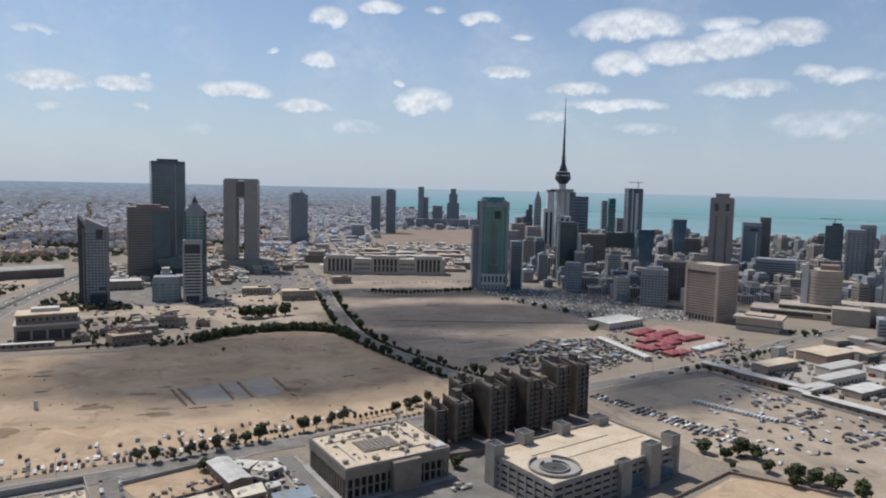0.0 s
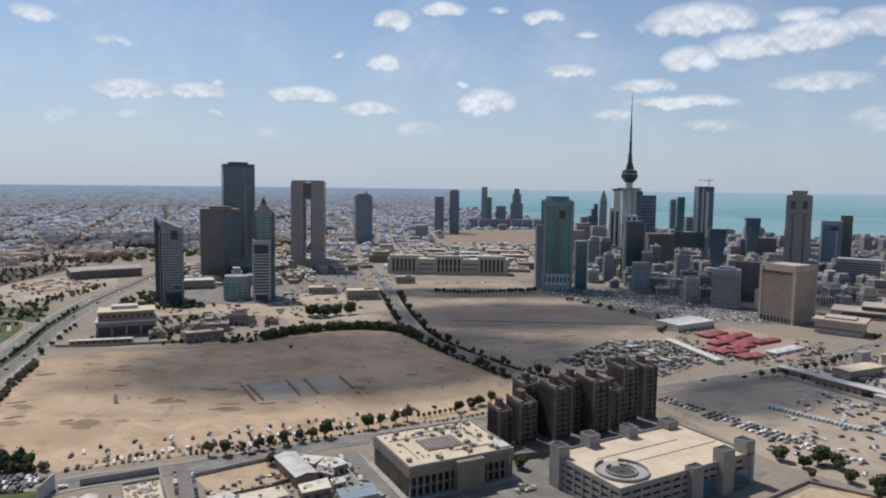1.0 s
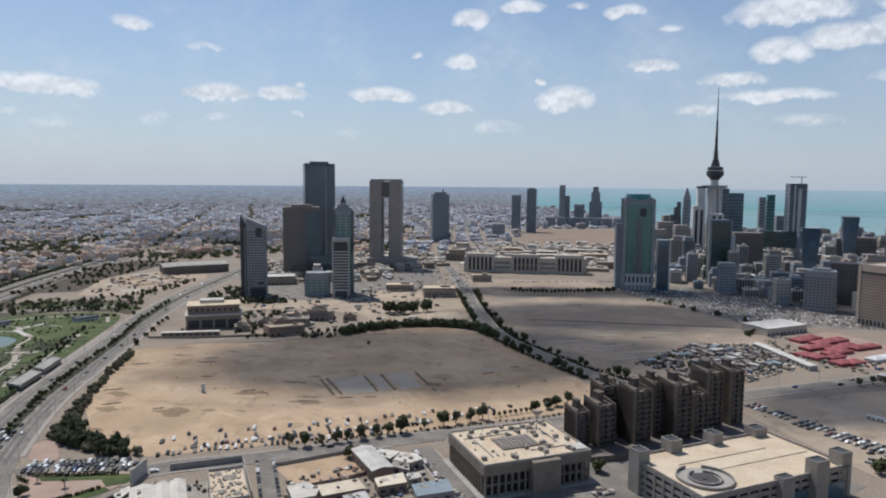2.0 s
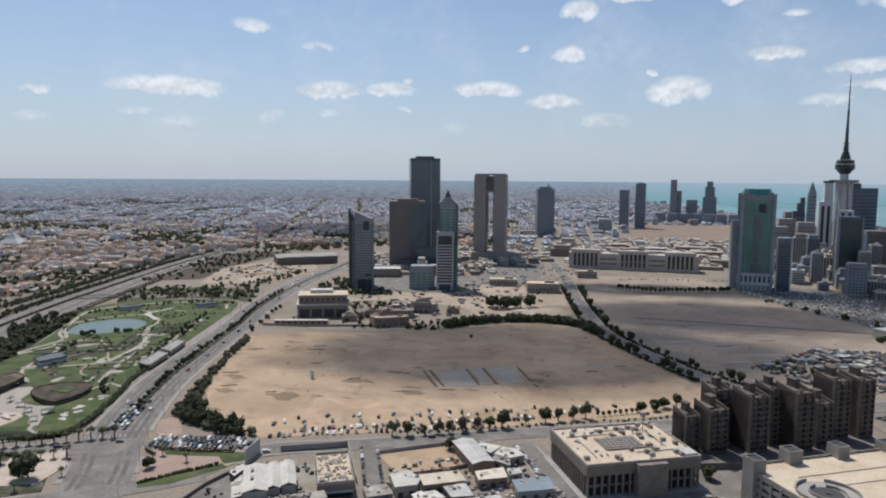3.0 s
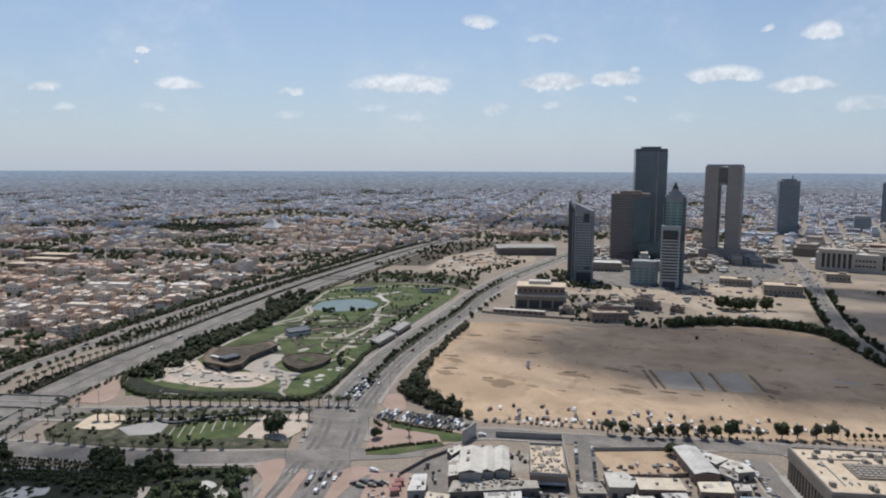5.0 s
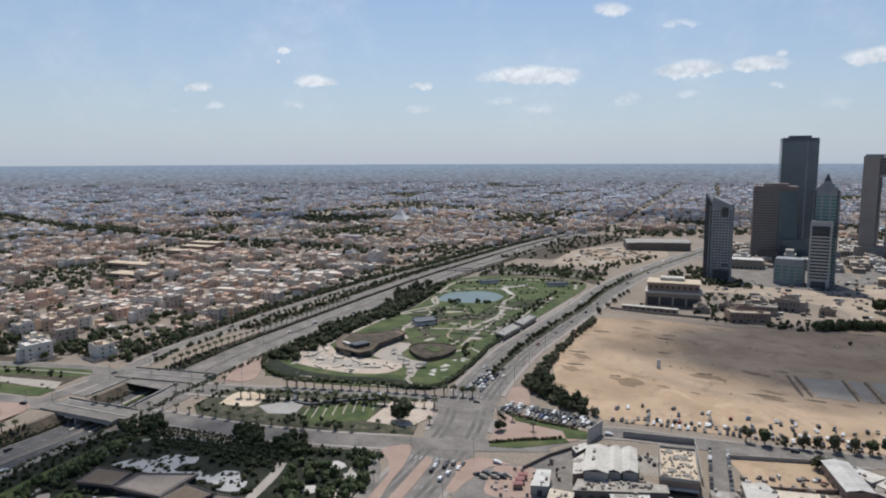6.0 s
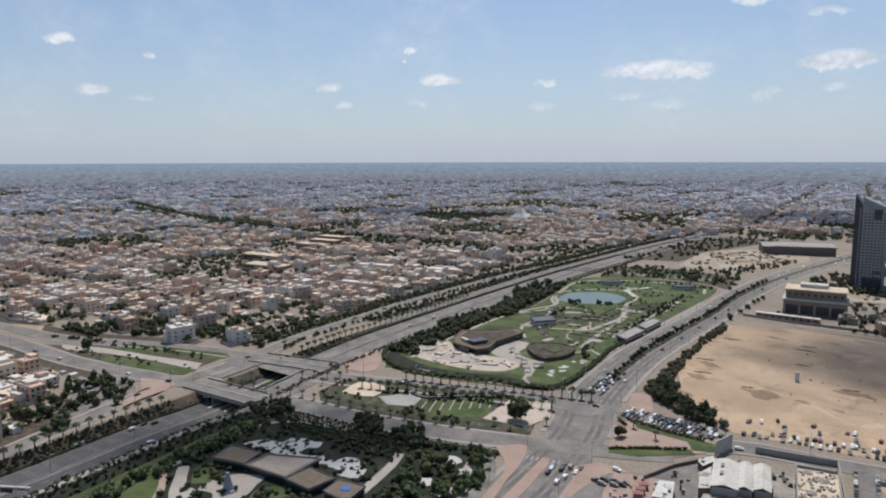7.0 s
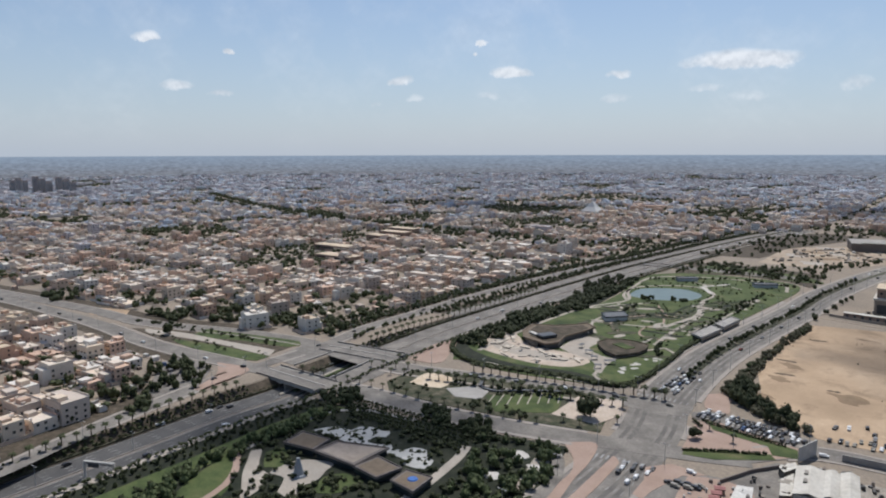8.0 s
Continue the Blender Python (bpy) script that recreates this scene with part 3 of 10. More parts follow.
PINK_DISH = material("pale_stone_paving", two((.54, .50, .45), (.66, .62, .56)), 0.1, 8, 1.0, 0.25, 0.9)
BLUE_MARK = material("blue_rooflight", two((.03, .10, .38), (.06, .18, .50)), 0.3, 4, 2.0, 0.2, 0.4)


def random_paint(name, stops, rough, spec=0.4):
    m = bpy.data.materials.new(name)
    m.use_nodes = True
    n = Nodes(m.node_tree)
    col = n.ramp(n.node("ShaderNodeObjectInfo").outputs["Random"], [(p, tuple(TONE * 1.13 * v for v in c)) for p, c in stops], "CONSTANT")
    pos = n.node("ShaderNodeNewGeometry").outputs["Position"]
    col = n.mix(0.25, col, n.ramp(n.noise(0.7, 5, 0.6, pos), [(0.3, (.3, .3, .3)), (0.7, (.8, .78, .74))]), "OVERLAY")
    b = n.node("ShaderNodeBsdfPrincipled")
    n.link(col, b.inputs["Base Color"])
    b.inputs["Roughness"].default_value, b.inputs["Specular IOR Level"].default_value = rough, spec
    n.link(b.outputs[0], n.node("ShaderNodeOutputMaterial").inputs[0])
    return m


CAR_STOPS = [(0.0, (.84, .82, .79)), (0.27, (.32, .31, .30)), (0.32, (.10, .10, .10)), (0.54, (.035, .035, .038)), (0.82, (.30, .27, .22)), (0.955, (.24, .05, .04)), (0.975, (.05, .09, .18))]
CAR_PAINT = random_paint("car_paint", CAR_STOPS, 0.3)
HOUSE_STOPS = [(p, (1.06 * r0, 1.05 * g0, 1.01 * b0)) for p, (r0, g0, b0) in [(0.0, (0.692, 0.528, 0.416)), (0.12, (0.814, 0.665, 0.531)), (0.25, (0.615, 0.427, 0.327)), (0.36, (0.814, 0.700, 0.600)), (0.5, (0.781, 0.541, 0.416)), (0.6, (0.513, 0.427, 0.372)), (0.68, (0.814, 0.757, 0.700)), (0.82, (0.640, 0.541, 0.474)), (0.9, (0.802, 0.746, 0.690))]]
# house colours paled and blued: distance haze is put into them
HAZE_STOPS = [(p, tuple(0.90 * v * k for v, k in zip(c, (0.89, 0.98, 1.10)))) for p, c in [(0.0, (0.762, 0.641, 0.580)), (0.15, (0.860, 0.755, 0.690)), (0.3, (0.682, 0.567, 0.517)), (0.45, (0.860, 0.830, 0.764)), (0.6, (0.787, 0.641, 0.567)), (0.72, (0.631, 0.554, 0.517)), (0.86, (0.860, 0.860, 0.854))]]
# brown render for far blocks, with distance haze put into its colour
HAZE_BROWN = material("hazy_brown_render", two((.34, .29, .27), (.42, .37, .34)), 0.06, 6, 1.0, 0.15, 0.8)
HOUSE_WALL = random_paint("painted_house_render", [(p, tuple(.8 * v for v in c)) for p, c in HOUSE_STOPS], 0.9, 0.2)
HOUSE_HAZE = material("hazed_distant_render", two((.38, .36, .35), (.48, .46, .44)), 0.02, 6, 0.5, 0.2, 0.9, per_island=HAZE_STOPS)
HOUSE_FAR = material("sunbaked_render", two((.38, .32, .26), (.48, .41, .33)), 0.02, 6, 0.5, 0.25, 0.9, per_island=HOUSE_STOPS)
CAR_FAR = material("parked_car_paint", two((.5, .5, .5), (.6, .6, .6)), 0.5, 3, 2.0, 0.1, 0.35, per_island=CAR_STOPS)
STREET_STOPS = [(0.0, (.46, .42, .37)), (0.2, (.36, .37, .39)), (0.38, (.56, .51, .45)), (0.5, (.34, .30, .27)), (0.65, (.62, .61, .60)), (0.75, (.27, .30, .34)), (0.9, (.48, .39, .34))]
# glass and cladding for far towers, haze put into their colours
HAZE_GLASS = material("hazed_blue_glass", two((.17, .205, .24), (.22, .255, .29)), 0.05, 4, 0.4, 0.2, 0.3, metal=0.2)
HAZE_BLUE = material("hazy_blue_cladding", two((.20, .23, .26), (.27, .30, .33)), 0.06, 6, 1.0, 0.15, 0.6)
BLOCK_FAR = material("city_block_cladding", two((.34, .30, .26), (.44, .40, .35)), 0.02, 6, 0.5, 0.2, 0.85, per_island=STREET_STOPS)

# ---- streets across the motorway, frontage roads ----
def along(line, gap, start=0.0):
    """Points every gap metres on a line, with the heading there."""
    out, left = [], start
    for p, q in zip(line, line[1:]):
        d = (q - p).length
        while left < d:
            out.append((p.lerp(q, left / d), math.degrees(math.atan2(q.y - p.y, q.x - p.x))))
            left += gap
        left -= d
    return out


FRONTAGE = smooth_line([(-330, -140), (-362, -85), (-392, -46), (-413, -25), (-437, 2), (-463, 35), (-488, 68), (-508, 103), (-540, 160), (-574, 205), (-604, 262), (-645, 340), (-690, 440), (-742, 566), (-782, 690), (-850, 870), (-930, 1090)])
WEST_STREET = smooth_line([(-492, 101), (-510, 90), (-533, 75), (-602, 33), (-708, -14), (-850, -92), (-1000, -190)])
WEST_STREET_TWO = smooth_line([(-516, 161), (-551, 147), (-605, 106), (-684, 30), (-760, -14), (-890, -98), (-1050, -205)])
road("road_frontage", FRONTAGE, 6, ASPHALT, "grey frontage road beside the motorway", 0.17, walk_side=2.5)
road("road_west", WEST_STREET, 8, ASPHALT, "grey asphalt street leading west between houses", 0.25, walk_side=2.0)
road("road_west", WEST_STREET_TWO, 8, ASPHALT, "grey asphalt street leading west past planted verges", 0.21, walk_side=2.0)


def bridge(x, y, yaw, span, wide):
    b = thing("road_bridge", x, y, 0, yaw, "concrete road bridge over the sunken motorway", "bridge", "motorway bridges")
    bm = bmesh.new()
    bx(bm, 0, 0, -1.5, span, wide, 1.62)
    bx(bm, 0, 0, 0.12, span, 1.2, 0.5)
    part("deck", bm, CONCRETE, b)
    for s in (-1, 1):
        bm = bmesh.new()
        bx(bm, 0, s * (wide - 3) / 4, 0.12, span, (wide - 6) / 2, 0.16)
        part("carriageway", bm, ASPHALT, b, "grey asphalt lanes")
        bm = bmesh.new()
        bx(bm, 0, s * (wide / 2 - 0.25), 0.12, span, 0.5, 1.1)
        part("parapet", bm, KERB, b)
    for k in (-span / 2 + 3, 0, span / 2 - 3):
        bm = bmesh.new()
        bx(bm, k, 0, -6.2, 1.2, wide - 1, 4.8)
        part("pier_wall", bm, CONCRETE, b)
    return b


bridge(-468, 117, 26, 60, 22)
bridge(-507, 178, 34, 66, 24)
bm = bmesh.new()
prism(bm, [(-452, 135), (-481, 179), (-494, 196), (-470, 200), (-447, 172), (-432, 147), (-441, 130)], -1.2, 0.27)
structure("pavement_bridge_deck", bm, ASPHALT, "wide grey paved deck between the two bridges", "pavement")
bm = bmesh.new()
for a, b in (((-454, 136), (-484, 180)), ((-495, 122), (-516, 158))):
    d = Vector((b[0] - a[0], b[1] - a[1]))
    n = Vector((-d.y, d.x)).normalized() * .4
    prism(bm, [(a[0] - n.x, a[1] - n.y), (b[0] - n.x, b[1] - n.y), (b[0] + n.x, b[1] + n.y), (a[0] + n.x, a[1] + n.y)], -6, 1.2)
structure("wall_cutting", bm, CONCRETE, "pale concrete retaining wall of the cutting", "wall")
bm = bmesh.new()
ribbon(bm, [Vector((x, y, -5.6)) for x, y in ((-452, 116), (-470, 140), (-492, 172))], 7, 4.5, -.3, .5)
structure("planting_cutting", bm, LAWN, "green planted strip in the sunken road", "planting")
# pale ribbons give the sunken lanes their sunlit tone by colour
bm = bmesh.new()
for k in (-12, -4, 10):
    ribbon(bm, [Vector((x, y, -5.8)) for x, y in ((-447, 108), (-468, 138), (-490, 172))], k + 1.1, k - 1.1, -.1, .3)
structure("lit_lane_cutting", bm, PALE, "pale strips painting sunlit lanes in the sunken road", "kerb")
slab("pavement_frontage_corner", [(-497, 121), (-518, 158), (-545, 166), (-548, 145), (-520, 112)], .29, ASPHALT, "grey paved corner beside the bridges", "pavement")
bridge(-712, 678, 30, 74, 22)

# median barrier, lane lines and edge lines of the motorway
bm = bmesh.new()
ribbon(bm, MOTORWAY, 1.7, -1.7, 0.0, 0.35)
ribbon(bm, MOTORWAY, 0.3, -0.3, 0.3, 1.0)
structure("median_barrier", bm, KERB, "pale concrete median barrier of the motorway", "barrier")
verts, faces = [], []


def dash(p, yaw, length, wide, z):
    c, s = math.cos(radians(yaw)), math.sin(radians(yaw))
    b = len(verts)
    for u, v in ((-.5, -.5), (.5, -.5), (.5, .5), (-.5, .5)):
        verts.append((p.x + c * u * length - s * v * wide, p.y + s * u * length + c * v * wide, p.z + z))
    faces.append((b, b + 1, b + 2, b + 3))


for off in (-13.4, -9.6, -5.8, 5.8, 9.6, 13.4):
    for p, a in along(offset_line(MOTORWAY, off), 12):
        dash(p, a, 4, 0.35, 0.045)
for off in (-17, -2, 2, 17):
    for p, a in along(offset_line(MOTORWAY, off), 8):
        dash(p, a, 8.1, 0.3, 0.045)
for off in (-13, -9.2, -5.4, 5.4, 9.2, 13):
    for p, a in along(offset_line(BOULEVARD, off), 12):
        if 40 < (p - Vector((-280, 262, 0))).length:
            dash(p, a, 4, 0.35, 0.19)
for p, a in along(SIDE_STREET, 12):
    dash(p, a, 4, 0.25, 0.225)
for p, a in along(LOT_ROAD, 12):
    dash(p, a, 4, 0.25, 0.205)
for k in range(9):        # zebra and stop lines at the wide junction
    dash(Vector((-268 - k * 0.1 + k * 2.4 - 14, 228 + k * 1.5 - 6, 0)), 122, 5, 0.9, 0.3)
    dash(Vector((-338 + k * 2.4, 306 + k * 1.5, 0)), 122, 5, 0.9, 0.3)
fast_mesh("lane_markings", verts, faces, WHITE_LINE, "worn white lane lines on the roads", "road marking")

# darker worn lanes on the boulevard and across the junction
for off in (-11.5, -7.0, 7.0, 11.5):
    bm = bmesh.new()
    ribbon(bm, [p for p in offset_line(BOULEVARD, off) if p.y < 760], 1.25, -1.25, 0.1, 0.166)
    structure("road_worn_lane", bm, WORN, "darker worn lane of the boulevard", "road")
# boulevard median: planted strip with a kerb
strip = [p for p in BOULEVARD if p.y > 352]
bm = bmesh.new()
ribbon(bm, strip, 3.4, -3.4, 0.1, 0.34)
structure("median_strip", bm, KERB, "raised planted median of the boulevard", "median")
bm = bmesh.new()
ribbon(bm, strip, 3.0, -3.0, 0.1, 0.40)
structure("median_planting", bm, SCRUB, "low dry shrubs on the boulevard median", "planting")

# sloping planted sides of the cutting
def bank(name, near, far, mat, label):
    """A sloping bank from the motorway's edge up to the street level."""
    bm = bmesh.new()
    a, b = offset_line(MOTORWAY, near), offset_line(MOTORWAY, far)
    rows = []
    for p, q, m in zip(a, b, MOTORWAY):
        if m.z > -0.3:
            break
        rows.append((bm.verts.new((p.x, p.y, m.z + .06)), bm.verts.new((q.x, q.y, .1))))
    for r0, r1 in zip(rows, rows[1:]):
        bm.faces.new((r0[0], r0[1], r1[1], r1[0]))
    return structure(name, bm, mat, label, "bank")


bank("bank_west", 18.3, 27.2, BANK_SOIL, "brown planted sloping bank of the cutting")
bm = bmesh.new()
ribbon(bm, [p for p in BOULEVARD if 360 < p.y < 640], 25.5, 21.2, -.02, .22)
structure("pavement_park_side", bm, KERB, "tan paved strip between the boulevard and the park", "pavement")
bm = bmesh.new()
ribbon(bm, [p for p in FRONTAGE if p.y > 185], 27, 8.8, -.02, .15)
ribbon(bm, [p for p in FRONTAGE if p.y < 60], 26, 8.8, -.02, .15)
structure("verge_frontage", bm, BANK_SOIL, "brown planted verge before the houses", "planting")
bm = bmesh.new()
ribbon(bm, [p for p in WEST_STREET_TWO if p.x < -590], -10.2, -24, -.02, .14)
ribbon(bm, [p for p in WEST_STREET if p.x < -545], 10.2, 20, -.02, .14)
structure("verge_west_street", bm, BANK_SOIL, "brown planted verge beside a street of houses", "planting")
level = [Vector((p.x, p.y, 0)) for p in MOTORWAY if p.y > 300]
bm = bmesh.new()
ribbon(bm, level, 40, 22.5, -.02, .13)
structure("road_collector", bm, ASPHALT, "grey collector lanes beside the motorway", "road")
bm = bmesh.new()
ribbon(bm, level, 52, 40.2, -.02, .16)
structure("verge_collector", bm, BANK_SOIL, "brown planted strip between two roads", "planting")
slab("verge_park_north", [(-662, 652), (-716, 742), (-640, 792), (-566, 806), (-520, 716), (-552, 728), (-612, 712)], .12, BANK_SOIL, "brown planted ground north of the park", "planting")
slab("verge_motorway_north", [(-772, 800), (-880, 1130), (-860, 1215), (-780, 1225), (-760, 1110), (-752, 1000), (-700, 850)], .06, BANK_SOIL, "brown planted ground beside the motorway", "planting")
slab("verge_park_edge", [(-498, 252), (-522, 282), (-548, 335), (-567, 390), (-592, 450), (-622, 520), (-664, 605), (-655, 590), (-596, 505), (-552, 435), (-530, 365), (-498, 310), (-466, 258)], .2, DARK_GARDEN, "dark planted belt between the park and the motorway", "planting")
slab("road_shop_forecourt", [(-236, 248), (-230, 262), (-222, 292), (-212, 288), (-196, 262), (-188, 248), (-200, 220), (-222, 208)], .17, ASPHALT, "worn asphalt forecourt of the shops", "road")
slab("pavement_shop_corner", [(-256, 238), (-253, 252), (-236, 258), (-241, 247), (-236, 224), (-232, 214), (-238, 214), (-246, 228)], .33, PAVER, "pink block paving curving round a street corner", "pavement")
slab("lawn_bridge_corner", [(-500, 264), (-480, 246), (-458, 233), (-447, 247), (-468, 262), (-492, 282)], .31, LAWN, "green corner lawn beside the park", "lawn")
slab("road_shop_service", [(-252, 236), (-240, 256), (-231, 262), (-231, 300), (-223, 304), (-222, 272), (-208, 238), (-222, 208), (-240, 216)], .22, ASPHALT, "grey asphalt service lane beside the shops", "road")
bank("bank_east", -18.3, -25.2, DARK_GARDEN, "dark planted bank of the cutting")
bm = bmesh.new()
ribbon(bm, offset_line(MOTORWAY, 0), 22.0, 19.0, 0.4, 1.4)
structure("verge_west", bm, SCRUB, "dry planted slope beside the motorway", "planting")
bm = bmesh.new()
ribbon(bm, offset_line(MOTORWAY, 0), -19.0, -21.0, 0.3, 1.2)
structure("verge_east", bm, PALE, "pale kerb strip beside the motorway", "planting")

# wide paved corners at the junctions
slab("pavement_corner", [(-298, 219), (-289, 234), (-272, 216), (-262, 200), (-246, 178), (-240, 166), (-246, 162), (-258, 184), (-268, 202), (-280, 212)], 0.34, PAVER, "pink block paving at a street corner", "pavement", 4)
bm = bmesh.new()
ribbon(bm, smooth_line([(-300, 214), (-292, 209), (-280, 203), (-268, 193), (-255, 176), (-243, 156)], 4), 3.2, -3.2, 0.0, 0.39)
structure("road_slip", bm, ASPHALT, "grey curved slip road round a garden corner", "road")
slab("pavement_garden_edge", [(-296, 205), (-282, 199), (-271, 188), (-258, 170), (-262, 165), (-276, 180), (-288, 194)], 0.36, PALE, "pale paved strip beside the garden", "pavement", 4)
slab("pavement_median_island", [(-273, 232), (-262, 212), (-252, 194), (-243, 178), (-239, 180), (-247, 198), (-256, 214), (-266, 230)], 0.36, PAVER, "pink paved median island of the boulevard", "pavement", 3)
slab("pavement_triangle", [(-263, 268), (-288, 309), (-262, 318), (-232, 325), (-230, 315), (-240, 292)], 0.30, PAVER, "pink block paving on a traffic island", "pavement", 6)
slab("pavement_north_corner", [(-318, 345), (-302, 326), (-288, 330), (-300, 345), (-312, 366)], 0.26, PAVER, "pink block paving beside the sandy lot", "pavement", 6)
slab("pavement_bridge_corner", [(-474, 204), (-458, 212), (-456, 224), (-484, 246), (-500, 262), (-502, 240)], 0.28, PAVER, "pink block paving beside the bridge", "pavement", 6)
slab("pavement_west_corner", [(-528, 73), (-504, 91), (-488, 82), (-468, 55), (-473, 50), (-499, 68)], 0.31, PAVER, "pink block paving beside the motorway ramp", "pavement", 6)
slab("pavement_south_corner", [(-240, 250), (-228, 262), (-212, 262), (-205, 240), (-222, 225)], 0.29, PAVER, "pink block paving at a street corner", "pavement", 6)
slab("road_jam_lane", [(-300, 312), (-294, 325), (-270, 332), (-240, 340), (-234, 326), (-284, 307)], 0.27, ASPHALT, "asphalt slip lane crowded with cars", "road", 6)

# verges
slab("lawn_island", [(-282.5, 308.4), (-236, 322), (-228.6, 313), (-237.6, 305), (-246, 312), (-275, 303.5)], 0.42, LAWN, "clipped green verge on a traffic island", "lawn")
slab("lawn_island", [(-259, 265), (-263, 270), (-255.4, 282), (-238.6, 305), (-233, 302), (-247, 275)], 0.42, LAWN, "clipped green verge on a traffic island", "lawn")
slab("ground_west_verge", [(-665, 20), (-640, 55), (-590, 100), (-546, 134), (-538, 122), (-522, 98), (-560, 72), (-610, 42)], 0.27, BANK_SOIL, "brown planted verge between two streets", "verge")
slab("lawn_west_verge", WEST_LAWN_A, 0.33, LAWN, "long green verge between two streets", "lawn", 8)
slab("lawn_west_verge", WEST_LAWN_B, 0.33, LAWN, "long green verge between two streets", "lawn", 8)
slab("ground_verge_path", WEST_PATH, 0.36, PALE, "pale sandy path through a green verge", "verge", 8)
slab("parking_district", [(-484, 24), (-520, 30), (-545, 37), (-553, 54), (-532, 63), (-512, 66), (-474, 49), (-465, 28)], .2, ASPHALT, "small grey car park between houses and trees", "parking", 6)
slab("ground_north_sand", [(-790, -30), (-745, 20), (-712, 14), (-740, -14)], 0.2, SAND, "bare sand triangle beside a street", "verge")
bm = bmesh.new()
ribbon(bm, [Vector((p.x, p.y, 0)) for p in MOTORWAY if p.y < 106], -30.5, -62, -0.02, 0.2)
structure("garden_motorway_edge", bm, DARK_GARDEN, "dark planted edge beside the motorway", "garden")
bm = bmesh.new()
ribbon(bm, [Vector((p.x, p.y, 0)) for p in MOTORWAY if p.y < 106], -25.4, -30.4, -0.02, 0.25)
structure("pavement_motorway", bm, PALE, "tan walkway along the edge of the cutting", "pavement")

# gantry over the motorway
def gantry(x, y, yaw):
    g = thing("sign_gantry", x, y, -6, yaw, "grey steel sign gantry over the motorway", "gantry")
    for s in (-1, 1):
        bm = bmesh.new()
        bx(bm, s * 8.4, 0, 0, 0.9, 0.9, 8.5)
        part("post", bm, SHEET, g)
    bm = bmesh.new()
    bx(bm, 0, -0.6, 7.2, 17, 0.3, 0.4)
    bx(bm, 0, 0.6, 7.2, 17, 0.3, 0.4)
    bx(bm, 0, 0, 8.3, 17, 1.4, 0.4)
    for k in range(9):
        bx(bm, -8 + k * 2, 0, 7.3, 0.25, 1.2, 1.1)
    part("beam", bm, SHEET, g)
    bm = bmesh.new()
    bx(bm, -2.5, -1.0, 6.0, 6, 0.3, 2.2)
    part("sign_panel", bm, DARK, g, "dark back of a road sign")
    return g


gantry(-375, -4.5, 52)


# ---- the flat-roofed office building with a colonnade ----
def slotted_wall(bm, length, y, z0, z1, n, gap):
    """A row of piers along x at depth y, standing before the dark glazing."""
    for i in range(n + 1):
        bx(bm, -length / 2 + i * length / n, y, z0, gap, 1.0, z1 - z0)


# tan darkened in its colour for the shadow on the office's upper wall
OFFICE = material("shadowed_tan_render", [(0.3, (.23, .185, .145)), (0.5, (.28, .23, .185)), (0.7, (.33, .275, .22))], 0.12, 8, 1.2, 0.25, 0.9)


